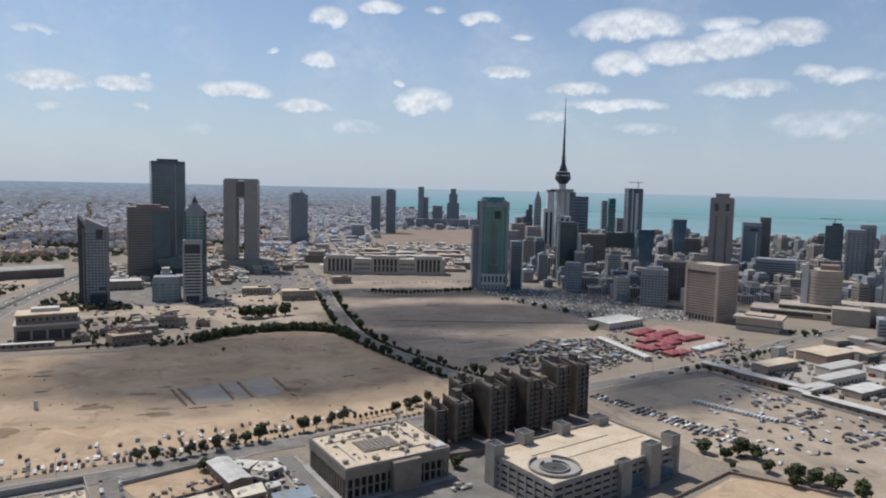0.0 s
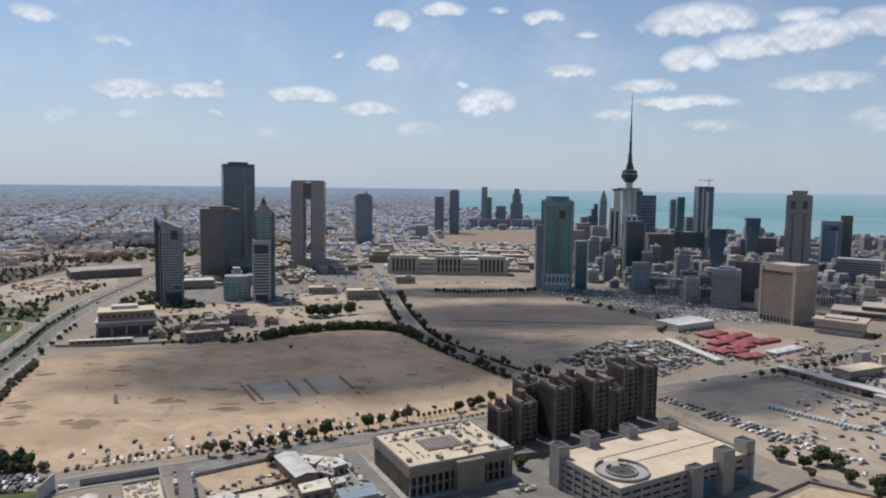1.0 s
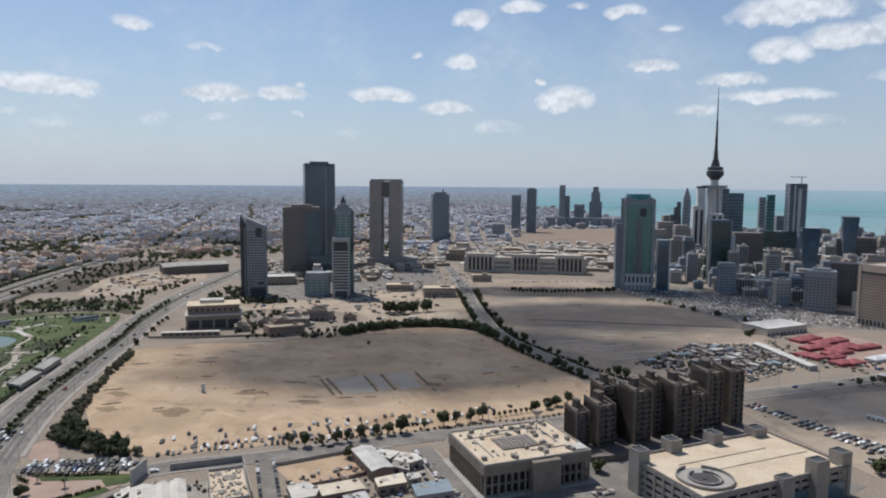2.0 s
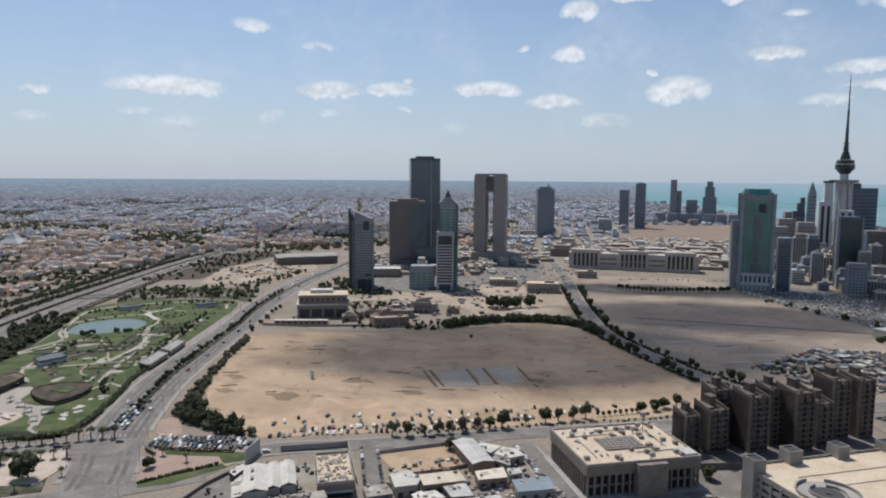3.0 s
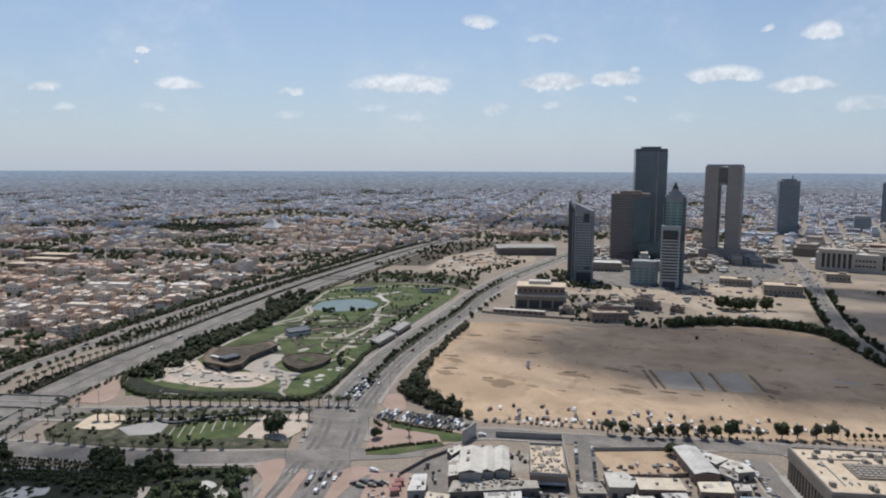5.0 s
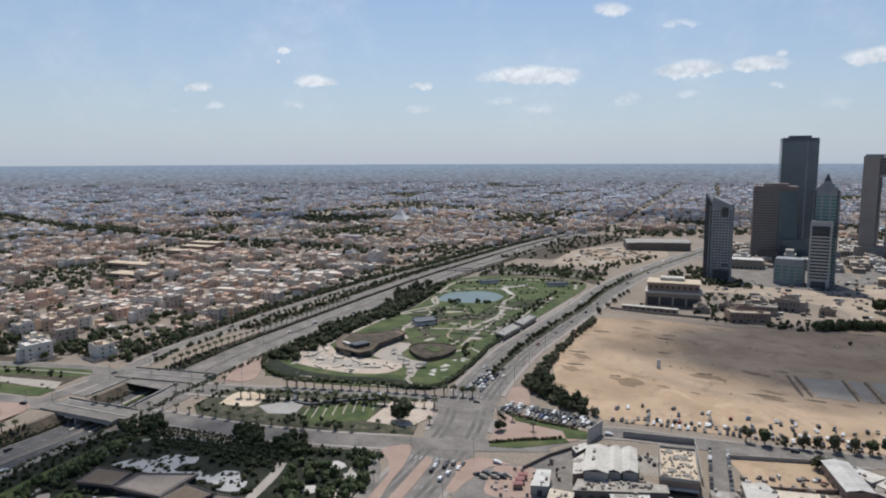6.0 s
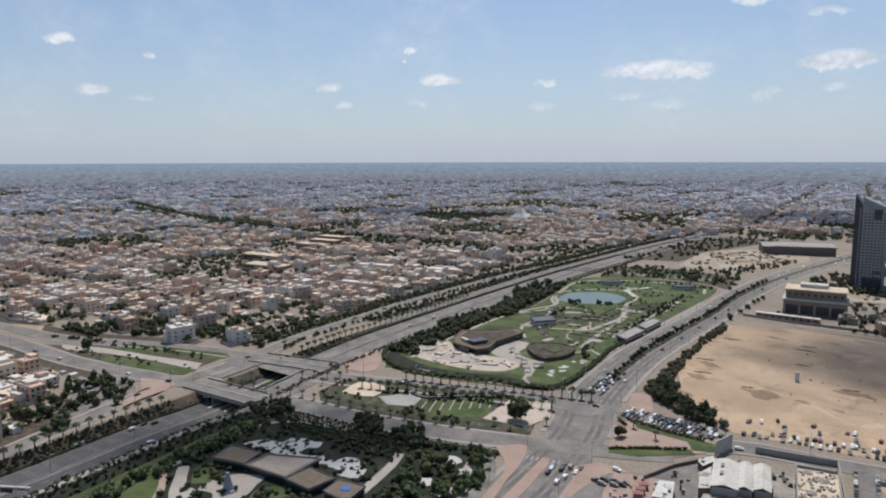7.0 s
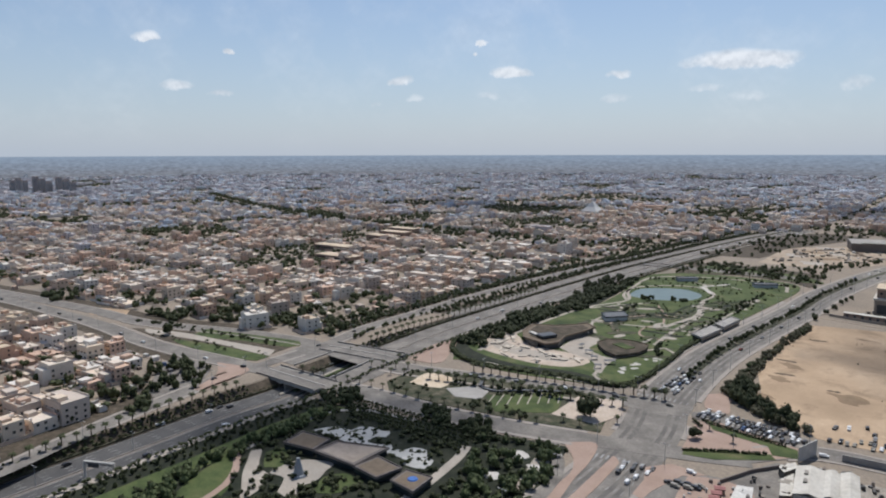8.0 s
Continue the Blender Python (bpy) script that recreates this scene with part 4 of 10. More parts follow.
def office_block():
    b = thing("office_building", -32.5, 372, 0, 32, "low beige office building with a deep-set colonnade and cluttered sandy roof", "building")
    W_, D_, H_ = 62.0, 50.0, 17.0
    bm = bmesh.new()
    bx(bm, 0, 0, 0, W_ - 5, D_ - 5, H_ - 0.6)
    part("core", bm, GLASS, b, "dark recessed glazing")
    bm = bmesh.new()
    bx(bm, 0, 0, 11.2, W_, D_, 5.0)
    part("upper_wall", bm, OFFICE, b)
    bm = bmesh.new()
    bx(bm, 0, 0, 16.2, W_ - 1.4, D_ - 1.4, 0.5)
    part("roof", bm, ROOF_SAND, b, "sandy screeded flat roof")
    for cx, cy, sx, sy in ((0, -D_ / 2 + 0.35, W_, 0.7), (0, D_ / 2 - 0.35, W_, 0.7), (-W_ / 2 + 0.35, 0, 0.7, D_ - 1.4), (W_ / 2 - 0.35, 0, 0.7, D_ - 1.4)):
        bm = bmesh.new()
        bx(bm, cx, cy, 16.2, sx, sy, 1.3)
        part("parapet", bm, KERB, b)
    bm = bmesh.new()
    bx(bm, 0, 0, 0, 0.9, 1.3, 11.2)
    col = mesh_of(bm, "column", OFFICE)
    for i in range(17):
        x = -W_ / 2 + 1 + i * (W_ - 2) / 16
        if not -6 < x < 12:
            piece("column", col, b, pose(x, -D_ / 2 + 0.8, 0))
        piece("column", col, b, pose(x, D_ / 2 - 0.8, 0))
    for i in range(1, 14):
        y = -D_ / 2 + 1 + i * (D_ - 2) / 14
        for s in (-1, 1):
            piece("column", col, b, pose(s * (W_ / 2 - 0.8), y, 0, 0, 0, 90))
    bm = bmesh.new()
    bx(bm, 0, 0, 5.2, W_ - 2.2, D_ - 2.2, 0.9)
    part("floor_slab", bm, OFFICE, b)
    bm = bmesh.new()
    bx(bm, 3, -D_ / 2 - 0.6, 0, 16, 6, 16.4)
    part("stair_block", bm, OFFICE, b, "plain projecting stair block")
    bm = bmesh.new()
    bx(bm, 0, 0, 0, W_ + 6, D_ + 6, 0.5)
    part("plinth", bm, CONCRETE, b)
    r = random.Random(3)
    # roof plant: long raised skylight grid, boxes, pipes, a mast
    bm = bmesh.new()
    bx(bm, -2, -1, 16.7, 22, 16, 0.8)
    part("raised_roof", bm, OFFICE, b)
    bm = bmesh.new()
    bx(bm, 0, 0, 0, 2.6, 2.0, 1.6)
    bx(bm, 0, 0, 1.6, 2.2, 1.6, 0.3)
    unit = mesh_of(bm, "roof_unit", RUST_SHEET)
    for k in range(34):
        x, y = r.uniform(-28, 28), r.uniform(-22, 22)
        if abs(x + 2) < 13 and abs(y + 1) < 9.5:
            continue
        piece("roof_unit", unit, b, pose(x, y, 16.7, 0, 0, r.choice((0, 90))))
    bm = bmesh.new()
    bx(bm, 0, 0, 0, 1.0, .9, .8)
    crate = mesh_of(bm, "roof_box", CONCRETE)
    for k in range(46):
        x, y = r.uniform(-29, 29), r.uniform(-23, 23)
        if abs(x + 2) < 13 and abs(y + 1) < 9.5:
            continue
        piece("roof_box", crate, b, pose(x, y, 16.7, 0, 0, r.choice((0, 90))) @ Matrix.Diagonal((r.uniform(.6, 2.6), r.uniform(.6, 1.4), r.uniform(.5, 1.3), 1)))
    bm = bmesh.new()
    bx(bm, 0, 0, 0, 2.0, 1.6, .5)
    hatch = mesh_of(bm, "skylight", KERB)
    for k in range(8):
        for q in range(5):
            piece("skylight", hatch, b, pose(-11 + k * 2.6, -6.4 + q * 2.6, 17.5))
    bm = bmesh.new()
    bx(bm, 0, 0, 0, 26, 0.4, 0.4)
    pipe = mesh_of(bm, "roof_pipe", STEEL)
    for x, y, a in ((-14, 12, 0), (14, -14, 0), (20, 4, 90), (-22, -4, 90), (4, 17, 0)):
        piece("roof_pipe", pipe, b, pose(x, y, 16.9, 0, 0, a))
    bm = bmesh.new()
    cyl(bm, 18, 12, 16.7, 26, 0.35, 0.2, 8)
    cyl(bm, 18, 12, 26, 28.4, 1.6, 1.9, 12)
    part("water_mast", bm, KERB, b, "small water tank on a mast")
    bm = bmesh.new()
    bx(bm, 26, -18, 16.7, 9, 8, 0.9)
    part("canopy", bm, SHEET, b, "white sheet canopy")
    return b


office_block()


# ---- the parking garage ----
def garage():
    g = thing("parking_garage", 81, 371, 0, 35, "pale multi-storey car park with a sandy roof deck and stair towers", "garage")
    W_, D_, H_ = 97.0, 52.0, 16.0
    # solid dark block paints the shade behind the deck openings
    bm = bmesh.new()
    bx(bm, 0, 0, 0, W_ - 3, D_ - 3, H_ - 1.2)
    part("interior", bm, DARK, g, "dark block standing in for the shaded parking decks")
    for k in range(5):
        z = k * 3.6
        for cx, cy, sx, sy in ((0, -D_ / 2 + 0.3, W_, 0.6), (0, D_ / 2 - 0.3, W_, 0.6), (-W_ / 2 + 0.3, 0, 0.6, D_ - 1.2), (W_ / 2 - 0.3, 0, 0.6, D_ - 1.2)):
            bm = bmesh.new()
            bx(bm, cx, cy, z, sx, sy, 2.2 if k < 4 else 2.8)
            part("deck_wall", bm, BEIGE_PALE, g)
    bm = bmesh.new()
    bx(bm, 0, 0, 0, 1.3, 0.9, H_)
    post = mesh_of(bm, "pier", BEIGE_PALE)
    for i in range(15):
        for s in (-1, 1):
            piece("pier", post, g, pose(-W_ / 2 + 0.7 + i * (W_ - 1.4) / 14, s * (D_ / 2 - 0.15), 0))
    for i in range(1, 8):
        for s in (-1, 1):
            piece("pier", post, g, pose(s * (W_ / 2 - 0.15), -D_ / 2 + i * D_ / 8, 0, 0, 0, 90))
    bm = bmesh.new()
    bx(bm, 0, 0, H_ - 0.9, W_ - 1.3, D_ - 1.3, 0.9)
    part("roof_deck", bm, ROOF_SAND, g, "sandy pale roof deck")
    bm = bmesh.new()
    for x, y, sx, sy in ((-2, 8, 60, 0.5), (10, -4, 70, 0.3)):
        bx(bm, x, y, H_, sx, sy, 0.3)
    part("deck_joint", bm, TAN, g)
    # spiral ramp: rings sunk into and standing on the deck
    cx, cy = -31.5, -9.5
    bm = bmesh.new()
    n = 40
    for i in range(n):
        if 6 <= i <= 9:
            continue
        for r0, h in ((13.0, 1.5), (7.4, 1.2)):
            a, b2 = 2 * math.pi * i / n, 2 * math.pi * (i + 1) / n
            p = [(cx + (r0 + d) * math.cos(t), cy + (r0 + d) * math.sin(t)) for d, t in ((0, a), (0.6, a), (0.6, b2), (0, b2))]
            prism(bm, p, H_ - 0.1, H_ + h)
    part("ramp_wall", bm, BEIGE_PALE, g)
    bm = bmesh.new()
    cyl(bm, cx, cy, H_ - 0.2, H_ + 0.06, 13.0, 13.0, 40)
    part("ramp_floor", bm, CONCRETE, g, "grey spiral ramp floor")
    bm = bmesh.new()
    cyl(bm, cx, cy, H_ - 0.2, H_ + 0.12, 6.8, 6.8, 32)
    cyl(bm, cx, cy, H_ + 0.12, H_ + 0.5, 1.2, 1.2, 10)
    part("ramp_well", bm, DARK_ASPHALT, g, "dark well of the spiral ramp")
    # stair towers
    for x, y, sx, sy, top in ((-W_ / 2 + 1.5, 20, 7, 8, 22), (-W_ / 2 + 27, D_ / 2 - 1, 7.5, 8, 22), (-W_ / 2 + 56, D_ / 2 - 1, 7, 8, 21.5), (2, -D_ / 2 - 0.4, 8, 5.5, 18), (24, -D_ / 2 - 0.6, 8.5, 7, 23), (W_ / 2 - 2, -D_ / 2 + 4, 7, 8, 22.5), (W_ / 2 - 9, D_ / 2 - 1, 9, 8, 20)):
        bm = bmesh.new()
        bx(bm, x, y, 0, sx, sy, top)
        st = part("stair_tower", bm, BEIGE_PALE, g)
        bm = bmesh.new()
        bx(bm, x, y, top, sx - 1.2, sy - 1.2, 0.3)
        part("hatch", bm, DARK, st, "dark recessed top")
        bm = bmesh.new()
        for u, v, a, c in ((0, -1, sx, .5), (0, 1, sx, .5)):
            bx(bm, x, y + v * (sy / 2 - .25), top, a, c, 0.9)
        for u in (-1, 1):
            bx(bm, x + u * (sx / 2 - .25), y, top, .5, sy - 1, 0.9)
        part("rim", bm, BEIGE_PALE, st)
    bm = bmesh.new()
    bx(bm, 33, -D_ / 2 - 0.5, 1, 22, 0.4, 8.5)
    part("screen", bm, BLUE_GLASS, g, "dark blue glazed screen")
    bm = bmesh.new()
    bx(bm, 11.5, -D_ / 2 - 0.5, 1, 12, 0.4, 8.5)
    part("screen", bm, BLUE_GLASS, g, "dark blue glazed screen")
    return g


BEIGE_PALE = material("pale_painted_concrete", [(0.3, (.29, .26, .225)), (0.55, (.355, .32, .28)), (0.75, (.39, .36, .32))], 0.1, 8, 1.0, 0.25, 0.9)
garage()


# ---- apartment towers with notched tops ----
APT = material("brown_apartment_render", [(0.3, (.12, .095, .078)), (0.55, (.16, .13, .107)), (0.75, (.20, .165, .137))], 0.12, 8, 1.0, 0.25, 0.9)
bm = bmesh.new()
bx(bm, 0, 0, 0, 2.3, 0.5, 1.7)
APT_WINDOW = mesh_of(bm, "window", GLASS)
bm = bmesh.new()
bx(bm, 0, 0, 0, 2.2, 1.6, 1.05)
APT_BALCONY = mesh_of(bm, "balcony", APT)


def apartment_tower(x, y, wide, deep, high, label, cols):
    """Plain brown side walls, projecting window bays with pointed heads, dark panels painting the shade of the balcony
    slots between them.
    """
    t = thing("apartment_tower", x, y, 0, 35, label, "apartment block", "apartment towers")
    r = random.Random(int(x * 3 + y))
    bm = bmesh.new()
    bx(bm, 0, 0.8, 0, wide, deep - 1.6, high - 3)
    bx(bm, -wide * 0.3, 0.8, high - 3, wide * 0.3, deep - 3, 1.6)
    part("body", bm, APT, t)
    bm = bmesh.new()
    bx(bm, wide * 0.1, deep * 0.2, high - 3, wide * 0.32, deep * 0.34, 5.5)
    bx(bm, wide * 0.1, deep * 0.2, high + 2.5, wide * 0.38, deep * 0.4, 0.5)
    part("lift_house", bm, APT, t)
    for s in (-1, 1):
        bm = bmesh.new()
        v = bx(bm, s * (wide / 2 - 0.35), 0, 0, 0.7, deep + 0.6, high + 0.4)
        for k in (4, 5):
            v[k].co.z -= 2.6
        part("fin_wall", bm, APT, t)
    bays = max(1, cols // 2)
    pitch = (wide - 1.4) / bays
    n = int((high - 5) / 3.2)
    for b in range(bays):
        cx = -wide / 2 + 0.7 + (b + 0.5) * pitch
        top = high - 3 - r.choice((0, 1.5, 3))
        bw = pitch * 0.62
        bm = bmesh.new()
        bx(bm, cx - pitch * 0.14, -deep / 2 + 0.9, 0, bw, 2.0, top)
        bx(bm, cx - pitch * 0.14, -deep / 2 + 0.9, top, bw, 2.0, 1.8, 0, 0.45)
        part("bay", bm, APT, t)
        for f in range(n):
            if 2.0 + f * 3.2 > top - 1.2:
                break
            piece("window", APT_WINDOW, t, pose(cx - pitch * 0.14, -deep / 2 - 0.14, 1.9 + f * 3.2))
            piece("balcony", APT_BALCONY, t, pose(cx + pitch * 0.32, -deep / 2 + 0.6, 0.9 + f * 3.2))
        # dark panel on the wall paints the recess's shade
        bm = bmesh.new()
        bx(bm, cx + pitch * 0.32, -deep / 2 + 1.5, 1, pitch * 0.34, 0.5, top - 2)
        part("balcony_shade", bm, DARK, t, "dark panel painting the shade of a balcony recess")
    return t


A_LABEL = "dark brown apartment tower with stacked balconies and notched roof"
apartment_tower(-1, 411, 9, 13, 27, "lower brown apartment wing with plain side wall", 2)
apartment_tower(12, 416, 12, 15, 31, A_LABEL, 4)
apartment_tower(15, 434, 12, 12, 37, A_LABEL, 4)
apartment_tower(33, 426, 12, 16, 38, A_LABEL, 4)
apartment_tower(44, 440, 9, 14, 39, A_LABEL, 2)
apartment_tower(57, 437, 12, 17, 40, A_LABEL, 4)
apartment_tower(70, 447, 11, 13, 32, A_LABEL, 4)
apartment_tower(80, 464, 12, 16, 42, A_LABEL, 4)
apartment_tower(95, 474, 11, 16, 41, A_LABEL, 4)
bm = bmesh.new()
prism(bm, [(-8, 405), (8, 392), (70, 420), (112, 455), (100, 480), (60, 455), (10, 435)], 0.0, 3.5)
structure("apartment_podium", bm, DARK_BROWN, "dark shared podium under the apartment towers", "podium")


# ---- sheds, shops and yards ----
def shed(name, x, y, wide, deep, high, yaw, wall, roof, label, ridge=0.6, group=""):
    """A low building with a shallow gabled roof of sheets."""
    t = thing(name, x, y, 0, yaw, label, "shed", group)
    bm = bmesh.new()
    bx(bm, 0, 0, 0, wide, deep, high)
    part("wall", bm, wall, t)
    bm = bmesh.new()
    w2, d2 = wide / 2 + 0.4, deep / 2 + 0.4
    lo = [bm.verts.new(p) for p in ((-w2, -d2, high), (w2, -d2, high), (w2, 0, high + ridge), (w2, d2, high), (-w2, d2, high), (-w2, 0, high + ridge))]
    hi = [bm.verts.new(v.co + Vector((0, 0, 0.25))) for v in lo]
    for q in ((0, 1, 2, 5), (5, 2, 3, 4)):
        bm.faces.new([hi[i] for i in q])
        bm.faces.new([lo[i] for i in q][::-1])
    for i in range(6):
        j = (i + 1) % 6
        bm.faces.new((lo[i], lo[j], hi[j], hi[i]))
    part("roof", bm, roof, t)
    n = int(wide / 6) if wide > 12 else 0
    if not n:
        return t
    bm = bmesh.new()
    bx(bm, 0, 0, 0, 2.2, 0.3, min(2.6, high - 1))
    me = mesh_of(bm, "shutter", DARK)
    for i in range(n):
        piece("shutter", me, t, pose(-wide / 2 + (i + 0.5) * wide / n, -deep / 2 - 0.05, 0.3))
    return t


WHITE_SHEET = material("white_roof_sheet", [(0.3, (.50, .46, .39)), (0.5, (.64, .59, .51)), (0.7, (.72, .68, .60))], 0.14, 6, 0.8, 0.25, 0.6, per_object=0.15)
CREAM_SHEET = material("cream_roof_sheet", [(0.3, (.58, .48, .36)), (0.5, (.70, .60, .46)), (0.7, (.78, .68, .54))], 0.14, 6, 0.8, 0.25, 0.8, per_object=0.15)


def flat_shop(name, pts, high, wall, roof, label, junk=6, seed=1, awning=False):
    """A low flat-roofed workshop on an odd plot, with parapet, lapped roof sheets and things left on the roof."""
    cx, cy = sum(p[0] for p in pts) / len(pts), sum(p[1] for p in pts) / len(pts)
    t = thing(name, cx, cy, 0, 0, label, "shed")
    loc = [(x - cx, y - cy) for x, y in pts]
    r = random.Random(seed)
    bm = bmesh.new()
    prism(bm, loc, 0, high)
    part("wall", bm, wall, t)
    bm = bmesh.new()
    prism(bm, [(x * 1.03, y * 1.03) for x, y in loc], high, high + .22)
    part("roof", bm, roof, t)
    bm = bmesh.new()
    bx(bm, 0, 0, 0, 1.5, 1.1, .9)
    me = mesh_of(bm, "roof_junk", CLUTTER_ROOF)
    k = 0
    while k < junk:
        x, y = r.uniform(min(p[0] for p in loc), max(p[0] for p in loc)), r.uniform(min(p[1] for p in loc), max(p[1] for p in loc))
        if inside((x * 1.12, y * 1.12), loc):
            piece("roof_junk", me, t, pose(x, y, high + .2, 0, 0, r.choice((35, 125)) + r.uniform(-15, 15)) @ Matrix.Diagonal((r.uniform(.5, 1.6), r.uniform(.5, 1.6), r.uniform(.4, 1.5), 1)))
            k += 1
    # lapped sheets of another age patch the roof
    for k in range(2):
        x, y = loc[k][0] * .4 + r.uniform(-1, 1), loc[k][1] * .4 + r.uniform(-1, 1)
        bm = bmesh.new()
        bx(bm, x, y, high + .2, r.uniform(3, 6), r.uniform(2, 4), .12, r.choice((35, 125)))
        part("roof_sheet", bm, r.choice((SHEET, RUST_SHEET, roof)), t)
    bm = bmesh.new()
    bx(bm, 0, 0, 0, 2.4, .3, min(2.8, high - 1))
    door = mesh_of(bm, "shutter", DARK)
    (x0, y0), (x1, y1) = loc[-1], loc[0]
    for p, q in zip(loc, loc[1:] + loc[:1]):
        d = Vector((q[0] - p[0], q[1] - p[1]))
        if d.length > 7 and (p[1] + q[1]) < 0:
            n = int(d.length / 5)
            for i in range(n):
                u = (i + .5) / n
                piece("shutter", door, t, pose(p[0] + d.x * u, p[1] + d.y * u, .2, 0, 0, math.degrees(math.atan2(d.y, d.x))))
    return t


CLUTTER_ROOF = material("roof_clutter", two((.22, .19, .16), (.46, .42, .37)), 0.5, 5, 2.0, 0.3, 0.85, per_object=0.5)
for x, y, ww, lab in ((-198.4, 279.4, 11.2, "tall shop hall bay with a pale curved sheet roof"), (-192.7, 285.6, 6.7, "shop hall bay with a pale sheet-metal roof"), (-187.4, 291.2, 6.7, "shop hall bay with a pale sheet-metal roof")):
    t = shed("shop_hall", x, y, 30 if ww > 9 else 28, ww, 9 if ww > 9 else 8.5, -56, CONCRETE, WHITE_SHEET, lab, 1.5)
    if ww > 9:
        add_vent = bmesh.new()
        for u in (-6, 3):
            bx(add_vent, u, -1.5, 9.9, 3.4, 1.6, 1.3)
        part("roof_vent", add_vent, RUST_SHEET, t, "weathered roof ventilator")
flat_shop("shop_row", [(-196, 262), (-165, 287), (-160, 281), (-190.5, 251)], 5, DARK_BROWN, RUST_SHEET, "low row of shops with cluttered parapet roof", 34, 3)
flat_shop("market_shed", [(-216, 255), (-211, 259.5), (-200.6, 245.6), (-207, 240)], 5, CONCRETE, SHEET, "long shed with a pale sheet roof", 3, 4)
flat_shop("market_shed", [(-210, 276), (-211, 286), (-197.5, 267), (-200, 262.6)], 6, BROWN, WHITE_SHEET, "narrow market shed with a white roof", 2, 5)
flat_shop("market_shed", [(-222, 290), (-221.5, 301), (-217.4, 297), (-216.7, 287)], 4, DARK, WHITE_SHEET, "open market shed with bright metal roof", 1, 6)
flat_shop("market_shed", [(-200, 246), (-190, 251), (-184, 240), (-194, 236)], 4, DARK_BROWN, CREAM_SHEET, "low shed with weathered cream roof", 5, 7)
flat_shop("market_shed", [(-180, 264), (-166, 275), (-160, 266), (-173, 256)], 4, RUST_SHEET, SHEET, "low shed with pale awning", 5, 8)
FADED_CLOTH = material("faded_red_cloth", two((.34, .15, .135), (.42, .21, .19)), 0.3, 6, 0.8, 0.3, 0.9)
for x, y in ((-218.7, 245.3), (-216, 241), (-221, 250)):
    shed("market_stall", x, y, 4.0, 3.0, 2.6, 50, BROWN, FADED_CLOTH, "small market stall under a faded red awning", 0.5, "market stalls")
shed("workshop", -111.3, 357.5, 33, 12, 6, -52, BROWN, SHEET, "long workshop with pale sheet-metal roof", 1.2)
flat_shop("workshop", [(-118, 375), (-111, 373.5), (-99, 372), (-102, 361), (-108, 364)], 5, CONCRETE, WHITE_SHEET, "workshop with white irregular roof", 3, 9)
flat_shop("workshop", [(-98.5, 372.3), (-89.7, 372), (-84.2, 365.6), (-90, 359), (-100, 361)], 4.6, CONCRETE, WHITE_SHEET, "workshop with bright metal roof", 3, 10)
flat_shop("workshop", [(-100, 360.4), (-90.5, 358.4), (-88, 350), (-98, 353.5)], 4.2, CONCRETE, RUST_SHEET, "workshop with weathered metal roof", 4, 11)
flat_shop("workshop", [(-141.4, 313.4), (-134.2, 321.2), (-125.2, 314.5), (-124.1, 307.5), (-133.1, 301)], 6, BEIGE, WHITE_SHEET, "workshop with white roof and plain walls", 2, 12)
flat_shop("workshop", [(-128, 320.4), (-111.4, 332.4), (-104, 322.5), (-121.5, 309.8)], 5, BROWN, CREAM_SHEET, "workshop with cream roof and brown walls", 2, 13)
flat_shop("workshop", [(-102.7, 334.5), (-90.3, 344.5), (-85.3, 333.8), (-97.9, 325.4)], 5, BROWN, CREAM_SHEET, "workshop with sunlit cream roof", 1, 14)
flat_shop("workshop", [(-124.2, 300.9), (-115, 308.5), (-108, 303.5), (-119.7, 294.8)], 4, DARK_BROWN, WHITE_SHEET, "small workshop with white roof", 3, 15)
flat_shop("workshop", [(-112.5, 313.4), (-103.4, 321), (-95.8, 309.7), (-105, 304.5)], 4.2, TAN, SHEET, "workshop with pale roof", 3, 16)
flat_shop("workshop", [(-82.1, 331.6), (-65.8, 342.3), (-60.3, 329.4), (-76.1, 319.6)], 5, CONCRETE, BLUE_SHEET, "workshop with blue-grey metal roof", 2, 17)
flat_shop("workshop", [(-88.6, 344.9), (-82.5, 349.3), (-79.9, 343.8), (-85.4, 339)], 4, CONCRETE, WHITE_SHEET, "small hut with white roof", 1, 18)
flat_shop("workshop", [(-150, 300), (-140, 306), (-133, 298), (-143, 290)], 4, DARK_BROWN, RUST_SHEET, "low workshop with rusty roof", 5, 19)
flat_shop("workshop", [(-100, 303), (-84, 314), (-78, 305), (-93, 295)], 4.5, TAN, SHEET, "workshop with pale roof", 4, 20)


